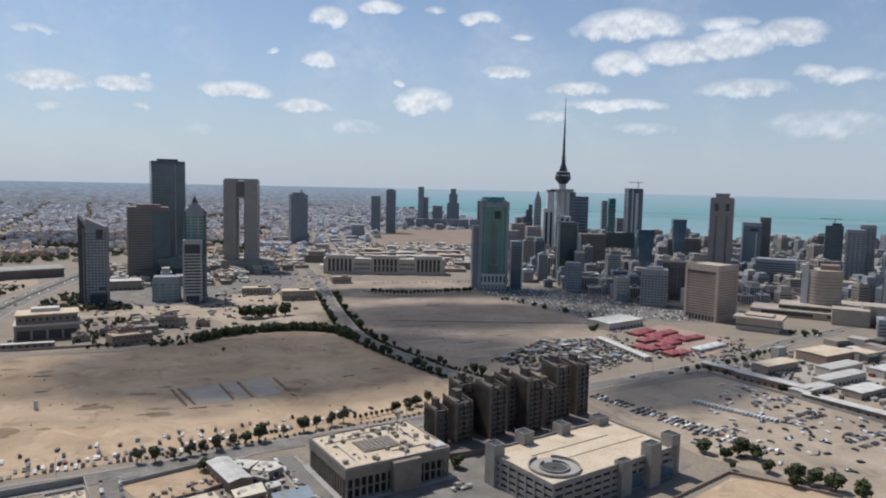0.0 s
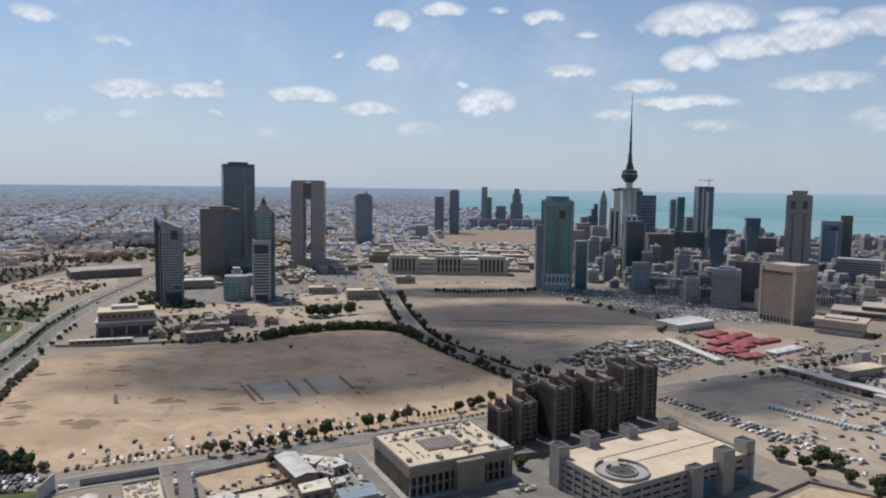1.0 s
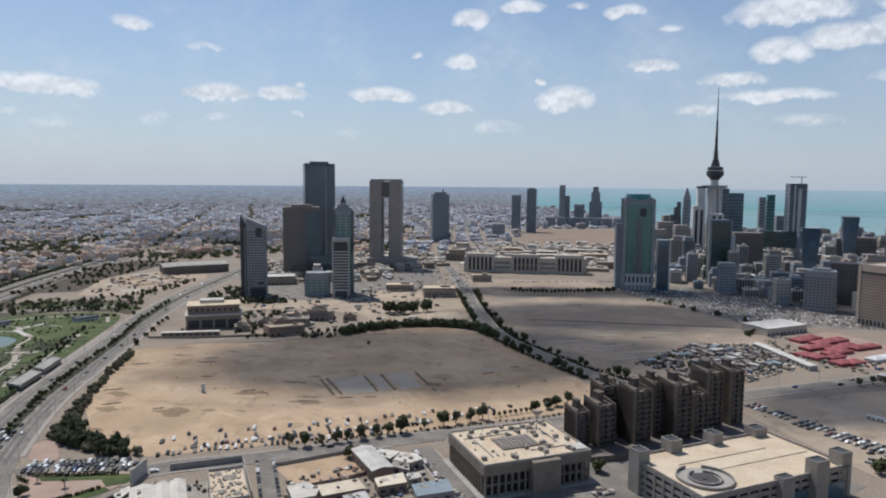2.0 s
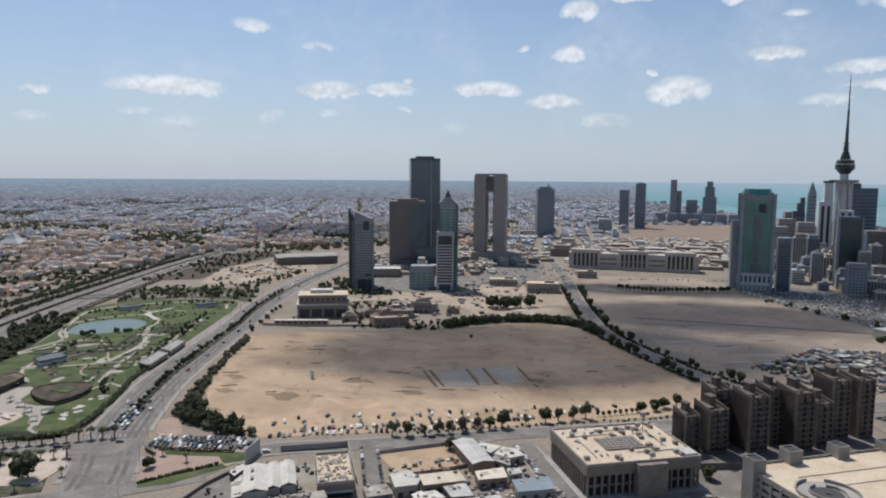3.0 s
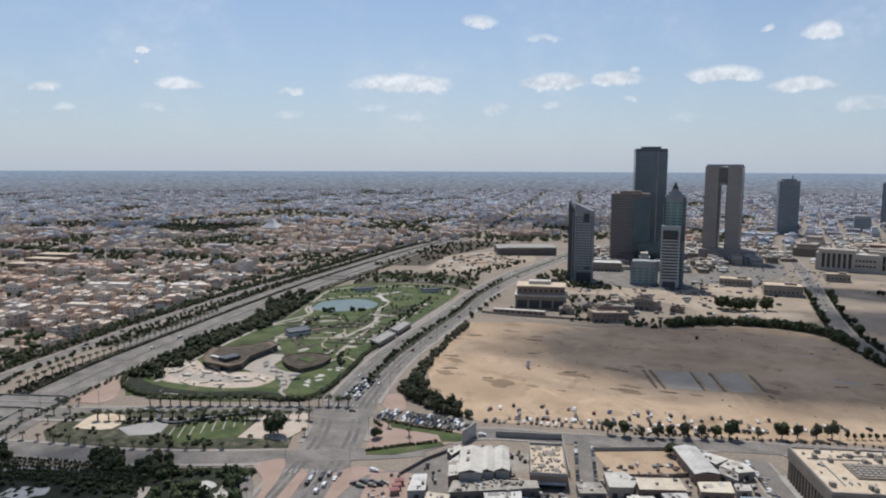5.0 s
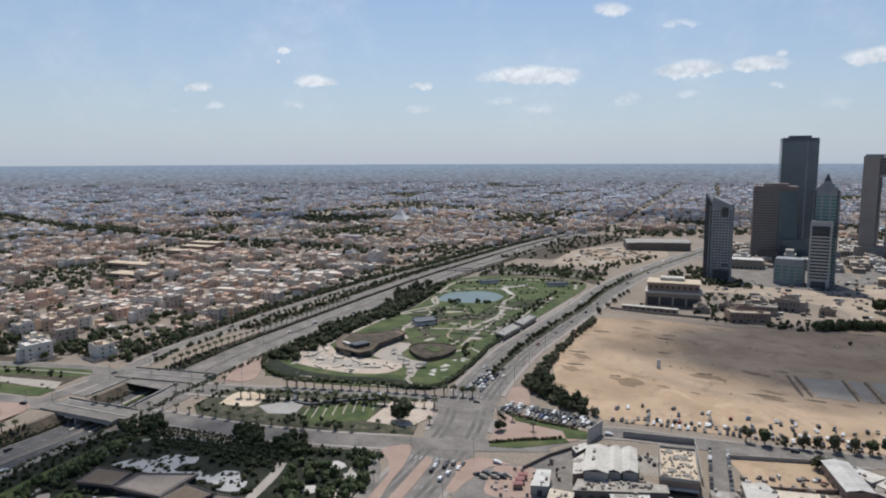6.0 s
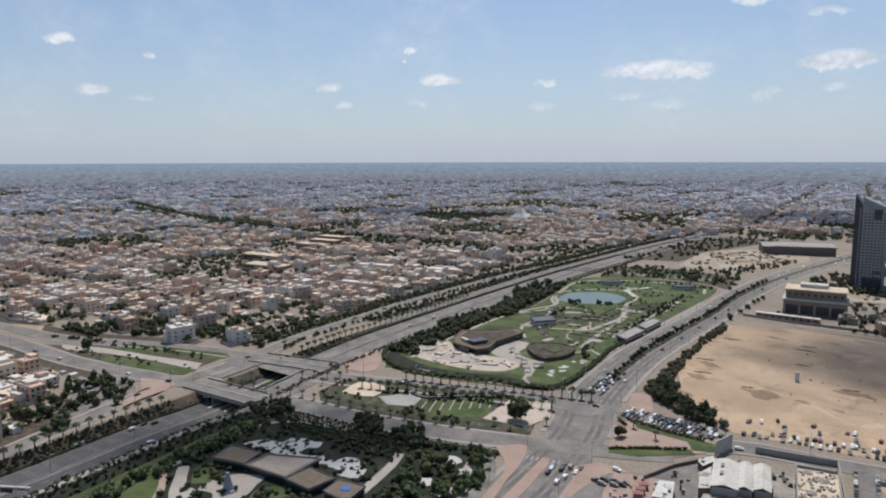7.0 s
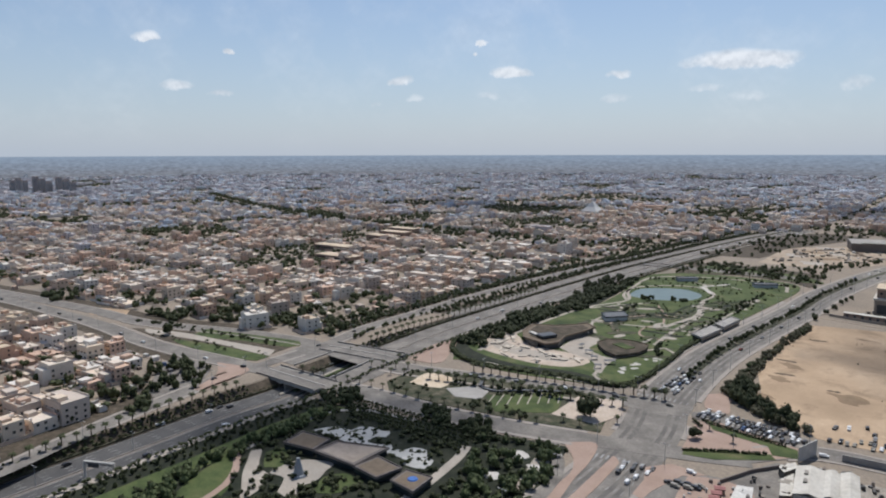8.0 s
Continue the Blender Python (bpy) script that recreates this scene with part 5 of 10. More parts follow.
def ruin(x, y, wide, deep, yaw, label):
    """A roofless compound: perimeter walls, rubble-strewn upper floor, junk."""
    t = thing("market_block", x, y, 0, yaw, label, "building")
    bm = bmesh.new()
    bx(bm, 0, 0, 0, wide, deep, 6.5)
    part("lower_floor", bm, BROWN, t)
    bm = bmesh.new()
    bx(bm, 0, 0, 6.5, wide - 1, deep - 1, 0.2)
    part("roof", bm, ROOF_SAND, t, "sandy flat roof")
    for cx, cy, sx, sy in ((0, -deep / 2 + 0.2, wide, 0.4), (0, deep / 2 - 0.2, wide, 0.4), (-wide / 2 + 0.2, 0, 0.4, deep - 0.8), (wide / 2 - 0.2, 0, 0.4, deep - 0.8)):
        bm = bmesh.new()
        bx(bm, cx, cy, 6.5, sx, sy, 1.6)
        part("parapet", bm, CONCRETE, t)
    r = random.Random(int(x))
    bm = bmesh.new()
    bx(bm, 0, 0, 0, 1.6, 1.2, 1.0)
    me = mesh_of(bm, "roof_junk", RUST_SHEET)
    for k in range(90):
        piece("roof_junk", me, t, pose(r.uniform(-wide, wide) * 0.44, r.uniform(-deep, deep) * 0.44, 6.7, 0, 0, r.uniform(0, 90)) @ Matrix.Diagonal((r.uniform(.3, 1.1), r.uniform(.3, 1.1), r.uniform(.3, .9), 1)))
    return t


t = ruin(-171, 308.5, 38, 18, -58, "brown market block with rubble on its sandy roof")
bm = bmesh.new()
bx(bm, 20, 0, 3.2, 3.0, 17, .25)
part("awning", bm, SHEET, t, "pale shop awning")
bm = bmesh.new()
bx(bm, 19.1, 0, .3, .3, 16, 2.8)
part("shopfront", bm, GLASS, t, "dark shop windows")
for x, y, rr in ((-8, 2, 3.4), (8, -3, 2.6), (12, 4, 2.2), (-14, -4, 2.4)):
    bm = bmesh.new()
    bmesh.ops.create_icosphere(bm, subdivisions=3, radius=1)
    for v in bm.verts:
        v.co = Vector((v.co.x * rr, v.co.y * rr * .8, max(0, v.co.z) * .9)) * (1 + .4 * noise.noise(v.co * 2.5))
        v.co += Vector((x, y, 6.7))
    part("debris_mound", bm, RUST_SHEET, t, "heap of rubble")
slab("yard_floor", [(-204, 312), (-190.5, 323), (-177, 302), (-184, 297)], .12, RUST_SHEET, "dark littered yard between market buildings", "yard")
clutter_later = [(-217, 308), (-216, 315), (-206, 321), (-197, 310), (-208, 303)]


def yard_wall(pts, high, mat, label):
    bm = bmesh.new()
    ribbon(bm, [Vector((*p, 0)) for p in pts], 0.25, -0.25, 0, high)
    return structure("wall_yard", bm, mat, label, "wall")


slab("ground_yard", [(-164, 347), (-131, 374), (-111, 350), (-140, 324)], 0.10, SAND, "bare sandy yard behind a low wall", "yard")
yard_wall([(-165, 348), (-131, 376)], 2.2, CONCRETE, "grey concrete yard wall")
yard_wall([(-227.7, 257.6), (-228.8, 279.8), (-224.8, 304)], 2.0, DARK_BROWN, "dark long wall beside the service lane")
yard_wall([(-143, 322), (-120, 340), (-112, 349)], 2.2, BROWN, "brown yard wall")
yard_wall([(-218, 331), (-185.5, 351), (-159, 310)], 3.6, CONCRETE, "tall grey compound wall")
slab("ground_market", [(-245, 262), (-226, 312), (-188, 350), (-158, 306), (-110, 350), (-75, 385), (-45, 330), (-90, 270), (-180, 215), (-215, 225)], 0.06, DUST, "dusty ground between sheds and shops", "yard")
SIDE_LANE = smooth_line([(-172, 352), (-160, 330), (-142, 298), (-120, 262)])
road("road_side_lane", SIDE_LANE, 3.6, ASPHALT, "narrow grey side lane between yards", 0.14, walk_side=0)
LANE_TWO = smooth_line([(-92, 392), (-70, 358), (-52, 326), (-35, 295)])
road("road_office_lane", LANE_TWO, 6.5, ASPHALT, "asphalt lane beside the office building", 0.14, walk_side=1.5)


def billboard(x, y, yaw):
    b = thing("billboard", x, y, 0, yaw, "large pale billboard seen from its blank back", "billboard")
    bm = bmesh.new()
    bx(bm, 0, 0, 0.6, 16.4, 0.5, 7.9)
    part("panel", bm, SHEET, b)
    bm = bmesh.new()
    bx(bm, 0, 0, 0, 0.3, 0.8, 7.6)
    me = mesh_of(bm, "post", STEEL)
    for k in range(5):
        piece("post", me, b, pose(-7 + k * 3.5, 0.6, 0))
    return b


billboard(-227.1, 317.5, 98)

slab("ground_garage_yard", [(-64, 342), (-12, 416), (40, 448), (96, 436), (150, 392), (60, 296), (-10, 286), (-50, 318)], .07, ASPHALT, "worn asphalt yard round the office and the garage", "yard")


# ---- towers of the city ----
def tower(name, x, y, wide, deep, high, wall, glass, label, yaw=0.0, storey=4.0, band=0.55, pier=0.0, cap=0.0, proud=0.3, category="tower", base=5.0):
    """A tower: body, one glazed band a storey, upright piers, a roof block."""
    t = thing(name, x, y, 0, yaw, label, category)
    bm = bmesh.new()
    bx(bm, 0, 0, 0, wide, deep, high)
    bx(bm, 0, 0, high, wide - 0.6, deep - 0.6, 1.2)
    part("body", bm, wall, t)
    # far towers get wider storeys and glass with haze in its colour
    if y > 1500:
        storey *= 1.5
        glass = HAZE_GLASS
    n = int((high - base - 3) / storey)
    if n > 0 and band:
        bm = bmesh.new()
        bx(bm, 0, 0, 0, wide + proud, deep + proud, storey * band)
        me = mesh_of(bm, "window_band", glass)
        for i in range(n):
            piece("window_band", me, t, pose(0, 0, base + i * storey))
    if pier:
        bm = bmesh.new()
        bx(bm, 0, 0, 0, pier * 0.3, 0.9, high - 1)
        me = mesh_of(bm, "pier", wall)
        for k in range(int(wide / pier) + 1):
            for s in (-1, 1):
                piece("pier", me, t, pose(-wide / 2 + k * wide / int(wide / pier), s * deep / 2, 0))
        for k in range(int(deep / pier) + 1):
            for s in (-1, 1):
                piece("pier", me, t, pose(s * wide / 2, -deep / 2 + k * deep / int(deep / pier), 0, 0, 0, 90))
    if cap:
        bm = bmesh.new()
        bx(bm, 0, 0, high, wide * 0.6, deep * 0.6, cap)
        part("roof_block", bm, wall, t)
    return t


def add(t, name, mat, boxes, label=""):
    """More boxes (x, y, z, sx, sy, sz) on a tower, each a part of its own."""
    for b in boxes:
        bm = bmesh.new()
        bx(bm, *b)
        part(name, bm, mat, t, label)


MAUVE = material("mauve_brown_cladding", two((.22, .175, .155), (.29, .235, .21)), 0.06, 6, 1.0, 0.2, 0.7)
# slim grey tower with a raking blade on its side
t = tower("office_tower", -443, 884, 27, 26, 97, GREY, TOWER_GLASS, "slim grey gridded office tower with a raking dark blade", 22, 3.6, 0.5, 3.6)
bm = bmesh.new()
v = bx(bm, -15.5, 0, 0, 8, 27, 112)
for i in (5, 6):
    v[i].co.z -= 14
part("side_blade", bm, DARK, t, "dark glazed blade with a slanted head")
add(t, "loggia", DARK, [(5, -13.2, 82, 8, 1.2, 12), (3, -13.2, 0, 20, 1.2, 12), (7, -13.2, 17, 8, 1.2, 4)], "dark recessed opening")
bm = bmesh.new()
v = bx(bm, 1, 0, 97, 24, 24, 11)
for i in (5, 6):
    v[i].co.z -= 11.5
part("sloping_crown", bm, GREY, t)

t = tower("office_tower", -483, 1218, 54, 47, 189, SLATE, TOWER_GLASS, "very tall dark glass office tower with a flat rounded crown", 27, 4.2, 0.6, 0)
add(t, "crown", SLATE, [(0, 0, 189, 33, 30, 5), (-26.4, -23, 172, 1.8, 1.8, 18)])
add(t, "corner_strip", GREY, [(10.5, -23.7, 0, 1.8, 0.8, 185)])
t = tower("office_tower", -466, 1097, 60, 36, 114, MAUVE, TOWER_GLASS, "brown office block beside a taller dark tower", 27, 4.0, 0.5, 4.0)
add(t, "lower_wing", DARK_BROWN, [(-6, -22, 0, 24, 18, 16)])
add(t, "glass_podium", TOWER_GLASS, [(34, -20, 0, 46, 24, 36)], "grey glass podium")
add(t, "glazed_corner", TOWER_GLASS, [(17, -18.4, 20, 25, 1.2, 88)], "grey reflecting glass corner")
add(t, "roof_plant", MAUVE, [(0, 0, 114, 34, 22, 5)])

PALE_CLAD = material("pale_grey_cladding", two((.46, .46, .45), (.56, .56, .55)), 0.06, 6, 1.0, 0.15, 0.7)
# pointed tower: tall shaft behind, lower front with white bands
t = tower("office_tower", -331, 926, 27, 24, 118, GREY, GREEN_GLASS, "grey and green glass tower with a stepped pointed crown", 18, 4.0, 0.6, 7.0)
for z, s, h in ((118, 24, 4), (122, 16, 4), (126, 9, 3)):
    add(t, "crown_step", GREY, [(0, 0, z, s, s * 0.85, h)])
bm = bmesh.new()
bx(bm, 0, 0, 129, 8, 7, 9, 0, 0.08)
part("spire", bm, SUMMIT, t)
add(t, "corner_fin", DARK, [(-13, -12, 0, 4, 2, 118), (13, -12, 60, 3, 2, 58)])
t = tower("office_tower", -326, 902, 23.5, 20, 80, PALE_CLAD, GLASS, "white banded office slab before a pointed tower", 18, 4.0, 0.5, 0, base=12)
add(t, "head_frame", PALE_CLAD, [(0, -10.2, 80, 23, 1, 2), (-10.8, -10.4, 0, 1.8, 1, 80), (10.8, -10.4, 0, 1.8, 1, 80)])
add(t, "dark_top", DARK, [(0, -10.2, 66, 18, 0.9, 10), (0, -10.2, 1, 16, .9, 8)])
t = tower("office_block", -362, 906, 32, 22, 31, GREY, GREEN_GLASS, "low grey office wing with glazed front", 18, 4.0, 0.5, 8, category="office")

# gate-shaped tower
MAUVE_STONE = material("pinkish_grey_stone", two((.37, .325, .29), (.45, .40, .36)), 0.06, 6, 1.0, 0.2, 0.85)
t = thing("gate_tower", -362, 1250, 0, 8, "beige gate-shaped tower with a tall narrow opening", "tower")
for s in (-1, 1):
    bm = bmesh.new()
    bx(bm, s * 18.2, 0, 0, 22.5, 34, 160)
    leg = part("leg", bm, MAUVE_STONE, t)
    bm = bmesh.new()
    bx(bm, s * 18.2, 0, 0, 22.8, 20, 3.0)
    me = mesh_of(bm, "window_band", GLASS)
    for i in range(30):
        piece("window_band", me, leg, pose(0, 0, 8 + i * 5))
    bm = bmesh.new()
    bx(bm, s * 7.6, -12, 0, 3, 9, 150)
    part("inner_blade", bm, DARK, t, "dark inner side of the gate's leg")
bm = bmesh.new()
bx(bm, 0, 0, 128, 16, 32, 31)
head = part("bridge", bm, MAUVE_STONE, t)
bm = bmesh.new()
bx(bm, 0, -16.2, 0, 14, 0.6, 2.2)
me = mesh_of(bm, "slot", DARK)
for i in range(7):
    piece("slot", me, head, pose(0, 0, 132 + i * 3.6))
bm = bmesh.new()
bx(bm, 12, -2, 0, 90, 50, 18)
part("podium", bm, MAUVE_STONE, t)
bm = bmesh.new()
bx(bm, 0, 0, 160, 55, 30, 3)
part("parapet", bm, GREY, t)

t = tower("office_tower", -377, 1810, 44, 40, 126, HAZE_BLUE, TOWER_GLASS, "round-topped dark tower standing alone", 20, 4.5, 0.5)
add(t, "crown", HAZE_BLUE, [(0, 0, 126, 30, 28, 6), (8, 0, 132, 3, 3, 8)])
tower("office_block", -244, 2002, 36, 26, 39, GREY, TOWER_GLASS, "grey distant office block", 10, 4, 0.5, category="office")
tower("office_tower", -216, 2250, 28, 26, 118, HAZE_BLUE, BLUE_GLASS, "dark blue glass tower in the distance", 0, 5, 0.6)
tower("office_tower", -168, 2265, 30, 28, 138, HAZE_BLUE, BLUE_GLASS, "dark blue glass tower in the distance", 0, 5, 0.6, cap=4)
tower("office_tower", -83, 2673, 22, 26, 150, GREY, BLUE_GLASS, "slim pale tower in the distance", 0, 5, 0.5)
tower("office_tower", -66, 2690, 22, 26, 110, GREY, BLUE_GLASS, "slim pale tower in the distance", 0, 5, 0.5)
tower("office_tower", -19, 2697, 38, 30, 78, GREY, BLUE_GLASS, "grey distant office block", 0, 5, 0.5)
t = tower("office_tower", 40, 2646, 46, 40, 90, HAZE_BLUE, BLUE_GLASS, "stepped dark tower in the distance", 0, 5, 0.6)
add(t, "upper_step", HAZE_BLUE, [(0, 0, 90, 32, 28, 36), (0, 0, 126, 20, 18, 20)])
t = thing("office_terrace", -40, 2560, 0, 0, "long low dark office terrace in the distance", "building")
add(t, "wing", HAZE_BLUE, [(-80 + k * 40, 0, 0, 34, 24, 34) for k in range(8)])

DEEP_GREEN = material("deep_green_glass", two((.045, .075, .07), (.075, .115, .105)), 0.03, 5, 0.3, 0.3, 0.16, metal=0.2, spec=0.7)
# green glass tower with stone base and wing
t = tower("office_tower", 79, 1082, 38, 40, 134, GREY, GREEN_GLASS, "green glass tower with a rounded head and pale stone base", 3, 3.8, 0.86, 0, proud=0.5, base=26)
bm = bmesh.new()
cyl(bm, 0, 0, 134, 143, 20.5, 17.5, 24)
part("drum", bm, GREEN_GLASS, t)
add(t, "corner_pier", GREY, [(-20.5, -20.5, 0, 4, 4, 136), (20.5, -20.5, 0, 4, 4, 136), (-20.5, 20.5, 0, 4, 4, 136), (20.5, 20.5, 0, 4, 4, 136)])
add(t, "lintel", DARK, [(5, -20.6, 110, 9, 1, 12)], "dark window recess")
add(t, "stone_base", WHITE, [(0, 0, 8, 44, 44, 16)])
bm = bmesh.new()
bx(bm, 0, 0, 0, 3, 44.6, 9)
me = mesh_of(bm, "base_window", GLASS)
for k in range(7):
    piece("base_window", me, t, pose(-18 + k * 6, 0, 12))
add(t, "colonnade", WHITE, [(-20 + k * 5.7, -20, 0, 1.6, 2, 8) for k in range(8)])
add(t, "side_wing", GREY, [(-26, 4, 0, 11, 26, 98)])
add(t, "mullion", GREY, [(-13.5 + k * 9, -20.5, 26, .9, .9, 108) for k in range(4)] + [(-20.5, -13.5 + k * 9, 26, .9, .9, 108) for k in range(4)])
add(t, "atrium_glass", TOWER_GLASS, [(0, -20.9, 40, 9, .9, 66), (0, -20.9, 26, 14, .9, 12)], "pale reflecting glass strip")
add(t, "shoulder", GREY, [(-15, 0, 134, 8, 38, 4), (15, 0, 134, 8, 38, 4)])
t = tower("office_tower", 116, 1078, 17, 20, 74, BLUE_GLASS, GLASS, "slim blue glass office tower", 3, 4, 0.4)
add(t, "edge", WHITE, [(9, -10, 0, 2, 1.4, 76), (-9, -10, 0, 1, 1.4, 74)])
t = tower("office_tower", 215, 1195, 30, 30, 100, SLATE, DEEP_GREEN, "dark green glass tower with pale side frame", 5, 4, 0.8, proud=0.5)
add(t, "edge_pier", GREY, [(-16.5, -14, 0, 4, 4, 103), (15.8, -15.4, 0, 2, 2, 101)], "pale edge pier")
add(t, "side_frame", WHITE, [(20, 0, 0, 6, 26, 76)])


# telecommunications tower: shaft, legs, pod, mast
t = thing("telecom_tower", 285, 1655, 0, 0, "tall slender telecommunications tower with a dark disc-shaped pod and mast", "tower")
bm = bmesh.new()
cyl(bm, 0, 0, 0, 168, 10.5, 8.0, 16)
part("shaft", bm, WHITE, t)
for k in range(3):
    a = radians(90 + 120 * k)
    bm = bmesh.new()
    bx(bm, 15 * math.cos(a), 15 * math.sin(a), 0, 6, 6, 150, math.degrees(a))
    part("leg", bm, WHITE, t)
bm = bmesh.new()
cyl(bm, 0, 0, 150, 156, 26, 28, 24)
part("lower_ring", bm, GREY, t)
for z0, z1, r0, r1 in ((168, 178, 9, 17), (178, 188, 18.5, 18.5), (189, 197, 17.5, 16), (198, 205, 10, 9), (205, 214, 8, 6.5)):
    bm = bmesh.new()
    cyl(bm, 0, 0, z0, z1, r0, r1, 24)
    part("pod_tier", bm, DARK, t)
for z0, z1, r0, r1 in ((214, 232, 4.6, 3.8), (232, 262, 3.4, 3.0), (262, 300, 2.6, 2.0), (300, 372, 1.6, 0.5)):
    bm = bmesh.new()
    cyl(bm, 0, 0, z0, z1, r0, r1, 10)
    part("mast_section", bm, SUMMIT, t)
for z in (218, 224, 231):
    bm = bmesh.new()
    cyl(bm, 0, 0, z, z + 1.5, 6.5, 6.5, 12)
    part("antenna_ring", bm, SUMMIT, t)

# the white stepped pair in front of it and the towers round it
t = tower("office_tower", 236, 1545, 24, 24, 112, WHITE, TOWER_GLASS, "white stepped tower with dark glazed stripes", 0, 5, 0.0)
add(t, "dark_stripe", GLASS, [(-5, -12.2, 5, 5, 0.6, 100), (5, -12.2, 5, 5, 0.6, 100)])
add(t, "upper_step", WHITE, [(4, 0, 112, 15, 20, 38)])
add(t, "dark_crown", DARK, [(4, 0, 150, 17, 20, 4)])
t = tower("office_tower", 270, 1535, 26, 24, 96, WHITE, TOWER_GLASS, "white tower with dark glazed stripes", 0, 5, 0.0)
add(t, "dark_stripe", GLASS, [(-6, -12.2, 5, 6, 0.6, 88), (6, -12.2, 5, 6, 0.6, 88)])
t = tower("office_tower", 225, 1640, 15, 16, 128, GREY, TOWER_GLASS, "slim grey tower with a sharp head", 0, 5, 0.5)
bm = bmesh.new()
bx(bm, 0, 0, 128, 15, 16, 22, 0, 0.15)
part("sharp_head", bm, GREY, t)
t = tower("office_tower", 203, 1655, 22, 20, 88, SLATE, TOWER_GLASS, "stepped dark tower beside a slim pointed one", 0, 5, 0.5)
add(t, "upper_step", SLATE, [(4, 0, 88, 14, 18, 18), (7, 0, 106, 8, 14, 12)])
t = tower("office_tower", 306, 1660, 20, 24, 148, SLATE, TOWER_GLASS, "dark tower behind the telecommunications tower", 0, 5, 0.5)
tower("office_tower", 336, 1690, 33, 30, 138, BLUE_GLASS, GLASS, "blue glass tower near the sea", 0, 5, 0.35)
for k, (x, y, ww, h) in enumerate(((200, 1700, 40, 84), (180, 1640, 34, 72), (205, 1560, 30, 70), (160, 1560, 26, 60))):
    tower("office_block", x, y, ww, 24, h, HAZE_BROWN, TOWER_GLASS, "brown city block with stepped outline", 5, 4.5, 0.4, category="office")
tower("office_block", 286, 1319, 48, 30, 72, DARK_BROWN, TOWER_GLASS, "plain dark brown city block", 0, 4, 0.25, category="office")
tower("office_tower", 409, 1753, 13, 14, 128, GREY, TOWER_GLASS, "slim pale tower near the sea", 0, 5, 0.4)
tower("office_tower", 427, 1749, 16, 16, 134, GREEN_GLASS, GREY, "slim greenish tower near the sea", 0, 5, 0.3)
t = tower("office_tower", 451, 1639, 36, 30, 160, SLATE, TOWER_GLASS, "dark unfinished tower with white stripes and cranes on top", 0, 5, 0.4)
add(t, "white_stripe", WHITE, [(-6, -15.3, 0, 3, 0.8, 158), (4, -15.3, 0, 6, 0.8, 150), (-17, -15.3, 0, 2, 0.8, 160)])
add(t, "crane_mast", STEEL, [(10, 0, 160, 1.6, 1.6, 16)])
add(t, "crane_jib", STEEL, [(4, 0, 175, 34, 1.2, 1.4)])
tower("office_block", 437, 1695, 22, 22, 88, GREY, TOWER_GLASS, "plain grey mid-rise city block", 0, 5, 0.4, category="office")
t = thing("bridging_block", 352, 1372, 0, -5, "wide teal glass block raised between two pale legs", "office")
add(t, "raised_block", DEEP_GREEN, [(0, 0, 44, 56, 26, 30)], "teal glass upper block")
add(t, "leg", GREY, [(-31, 0, 0, 8, 26, 78), (30, 0, 0, 7, 26, 62)], "pale stone leg")
add(t, "lower_wall", DARK_BROWN, [(0, 4, 0, 52, 16, 26)])
bm = bmesh.new()
bx(bm, 0, -13.2, 0, 55, .5, .7)
me = mesh_of(bm, "floor_line", GREY)
for k in range(7):
    piece("floor_line", me, t, pose(0, 0, 47 + 4 * k))
t = tower("office_tower", 380, 1290, 14, 22, 70, SLATE, BLUE_GLASS, "dark tapering glass tower", -10, 4, 0.0)
bm = bmesh.new()
v = bx(bm, 0, 0, 0, 18, 27, 86, 0, 1.6)
part("tapered_facade", bm, BLUE_GLASS, t)
t = thing("office_tower", 486, 1419, 0, -12, "dark glass tower that widens towards its top", "tower")
bm = bmesh.new()
bx(bm, 0, 0, 0, 13, 16, 98, 0, 2.1)
part("body", bm, BLUE_GLASS, t)
bm = bmesh.new()
bx(bm, 0, 0, 98, 27, 33, 2.0)
part("roof_slab", bm, DARK, t)
tower("office_block", 520, 1460, 50, 30, 58, DARK_BROWN, TOWER_GLASS, "dark city block with cranes behind", -10, 4.5, 0.4, category="office")

# tall beige tower with twin loggias, and the square block before it
t = tower("office_tower", 452, 1120, 33, 28, 148, MAUVE_STONE, TOWER_GLASS, "tall beige stone tower with two dark loggias near its top", -22, 5, 0.0)
add(t, "crown", MAUVE_STONE, [(0, 0, 148, 20, 18, 5), (0, 0, 153, 22, 20, 3)])
add(t, "loggia", GLASS, [(-8, -14.2, 128, 6, 0.9, 12), (8, -14.2, 128, 6, 0.9, 12)], "dark loggia")
add(t, "corner_rib", MAUVE_STONE, [(-16.5, -14, 0, 3, 3, 148), (16.5, -14, 0, 3, 3, 148), (0, -14.4, 0, 3.4, 1.6, 148)])
bm = bmesh.new()
bx(bm, 0, -14.2, 0, 3.8, 0.8, 2.0)
me = mesh_of(bm, "window", GLASS)
for k in range(26):
    for x in (-8, 8):
        piece("window", me, t, pose(x, 0, 8 + k * 4.4))
bm = bmesh.new()
bx(bm, 16.7, 0, 0, 0.8, 4, 2.0)
me = mesh_of(bm, "window", GLASS)
for k in range(30):
    for y in (-7, 7):
        piece("window", me, t, pose(0, y, 8 + k * 4.4))

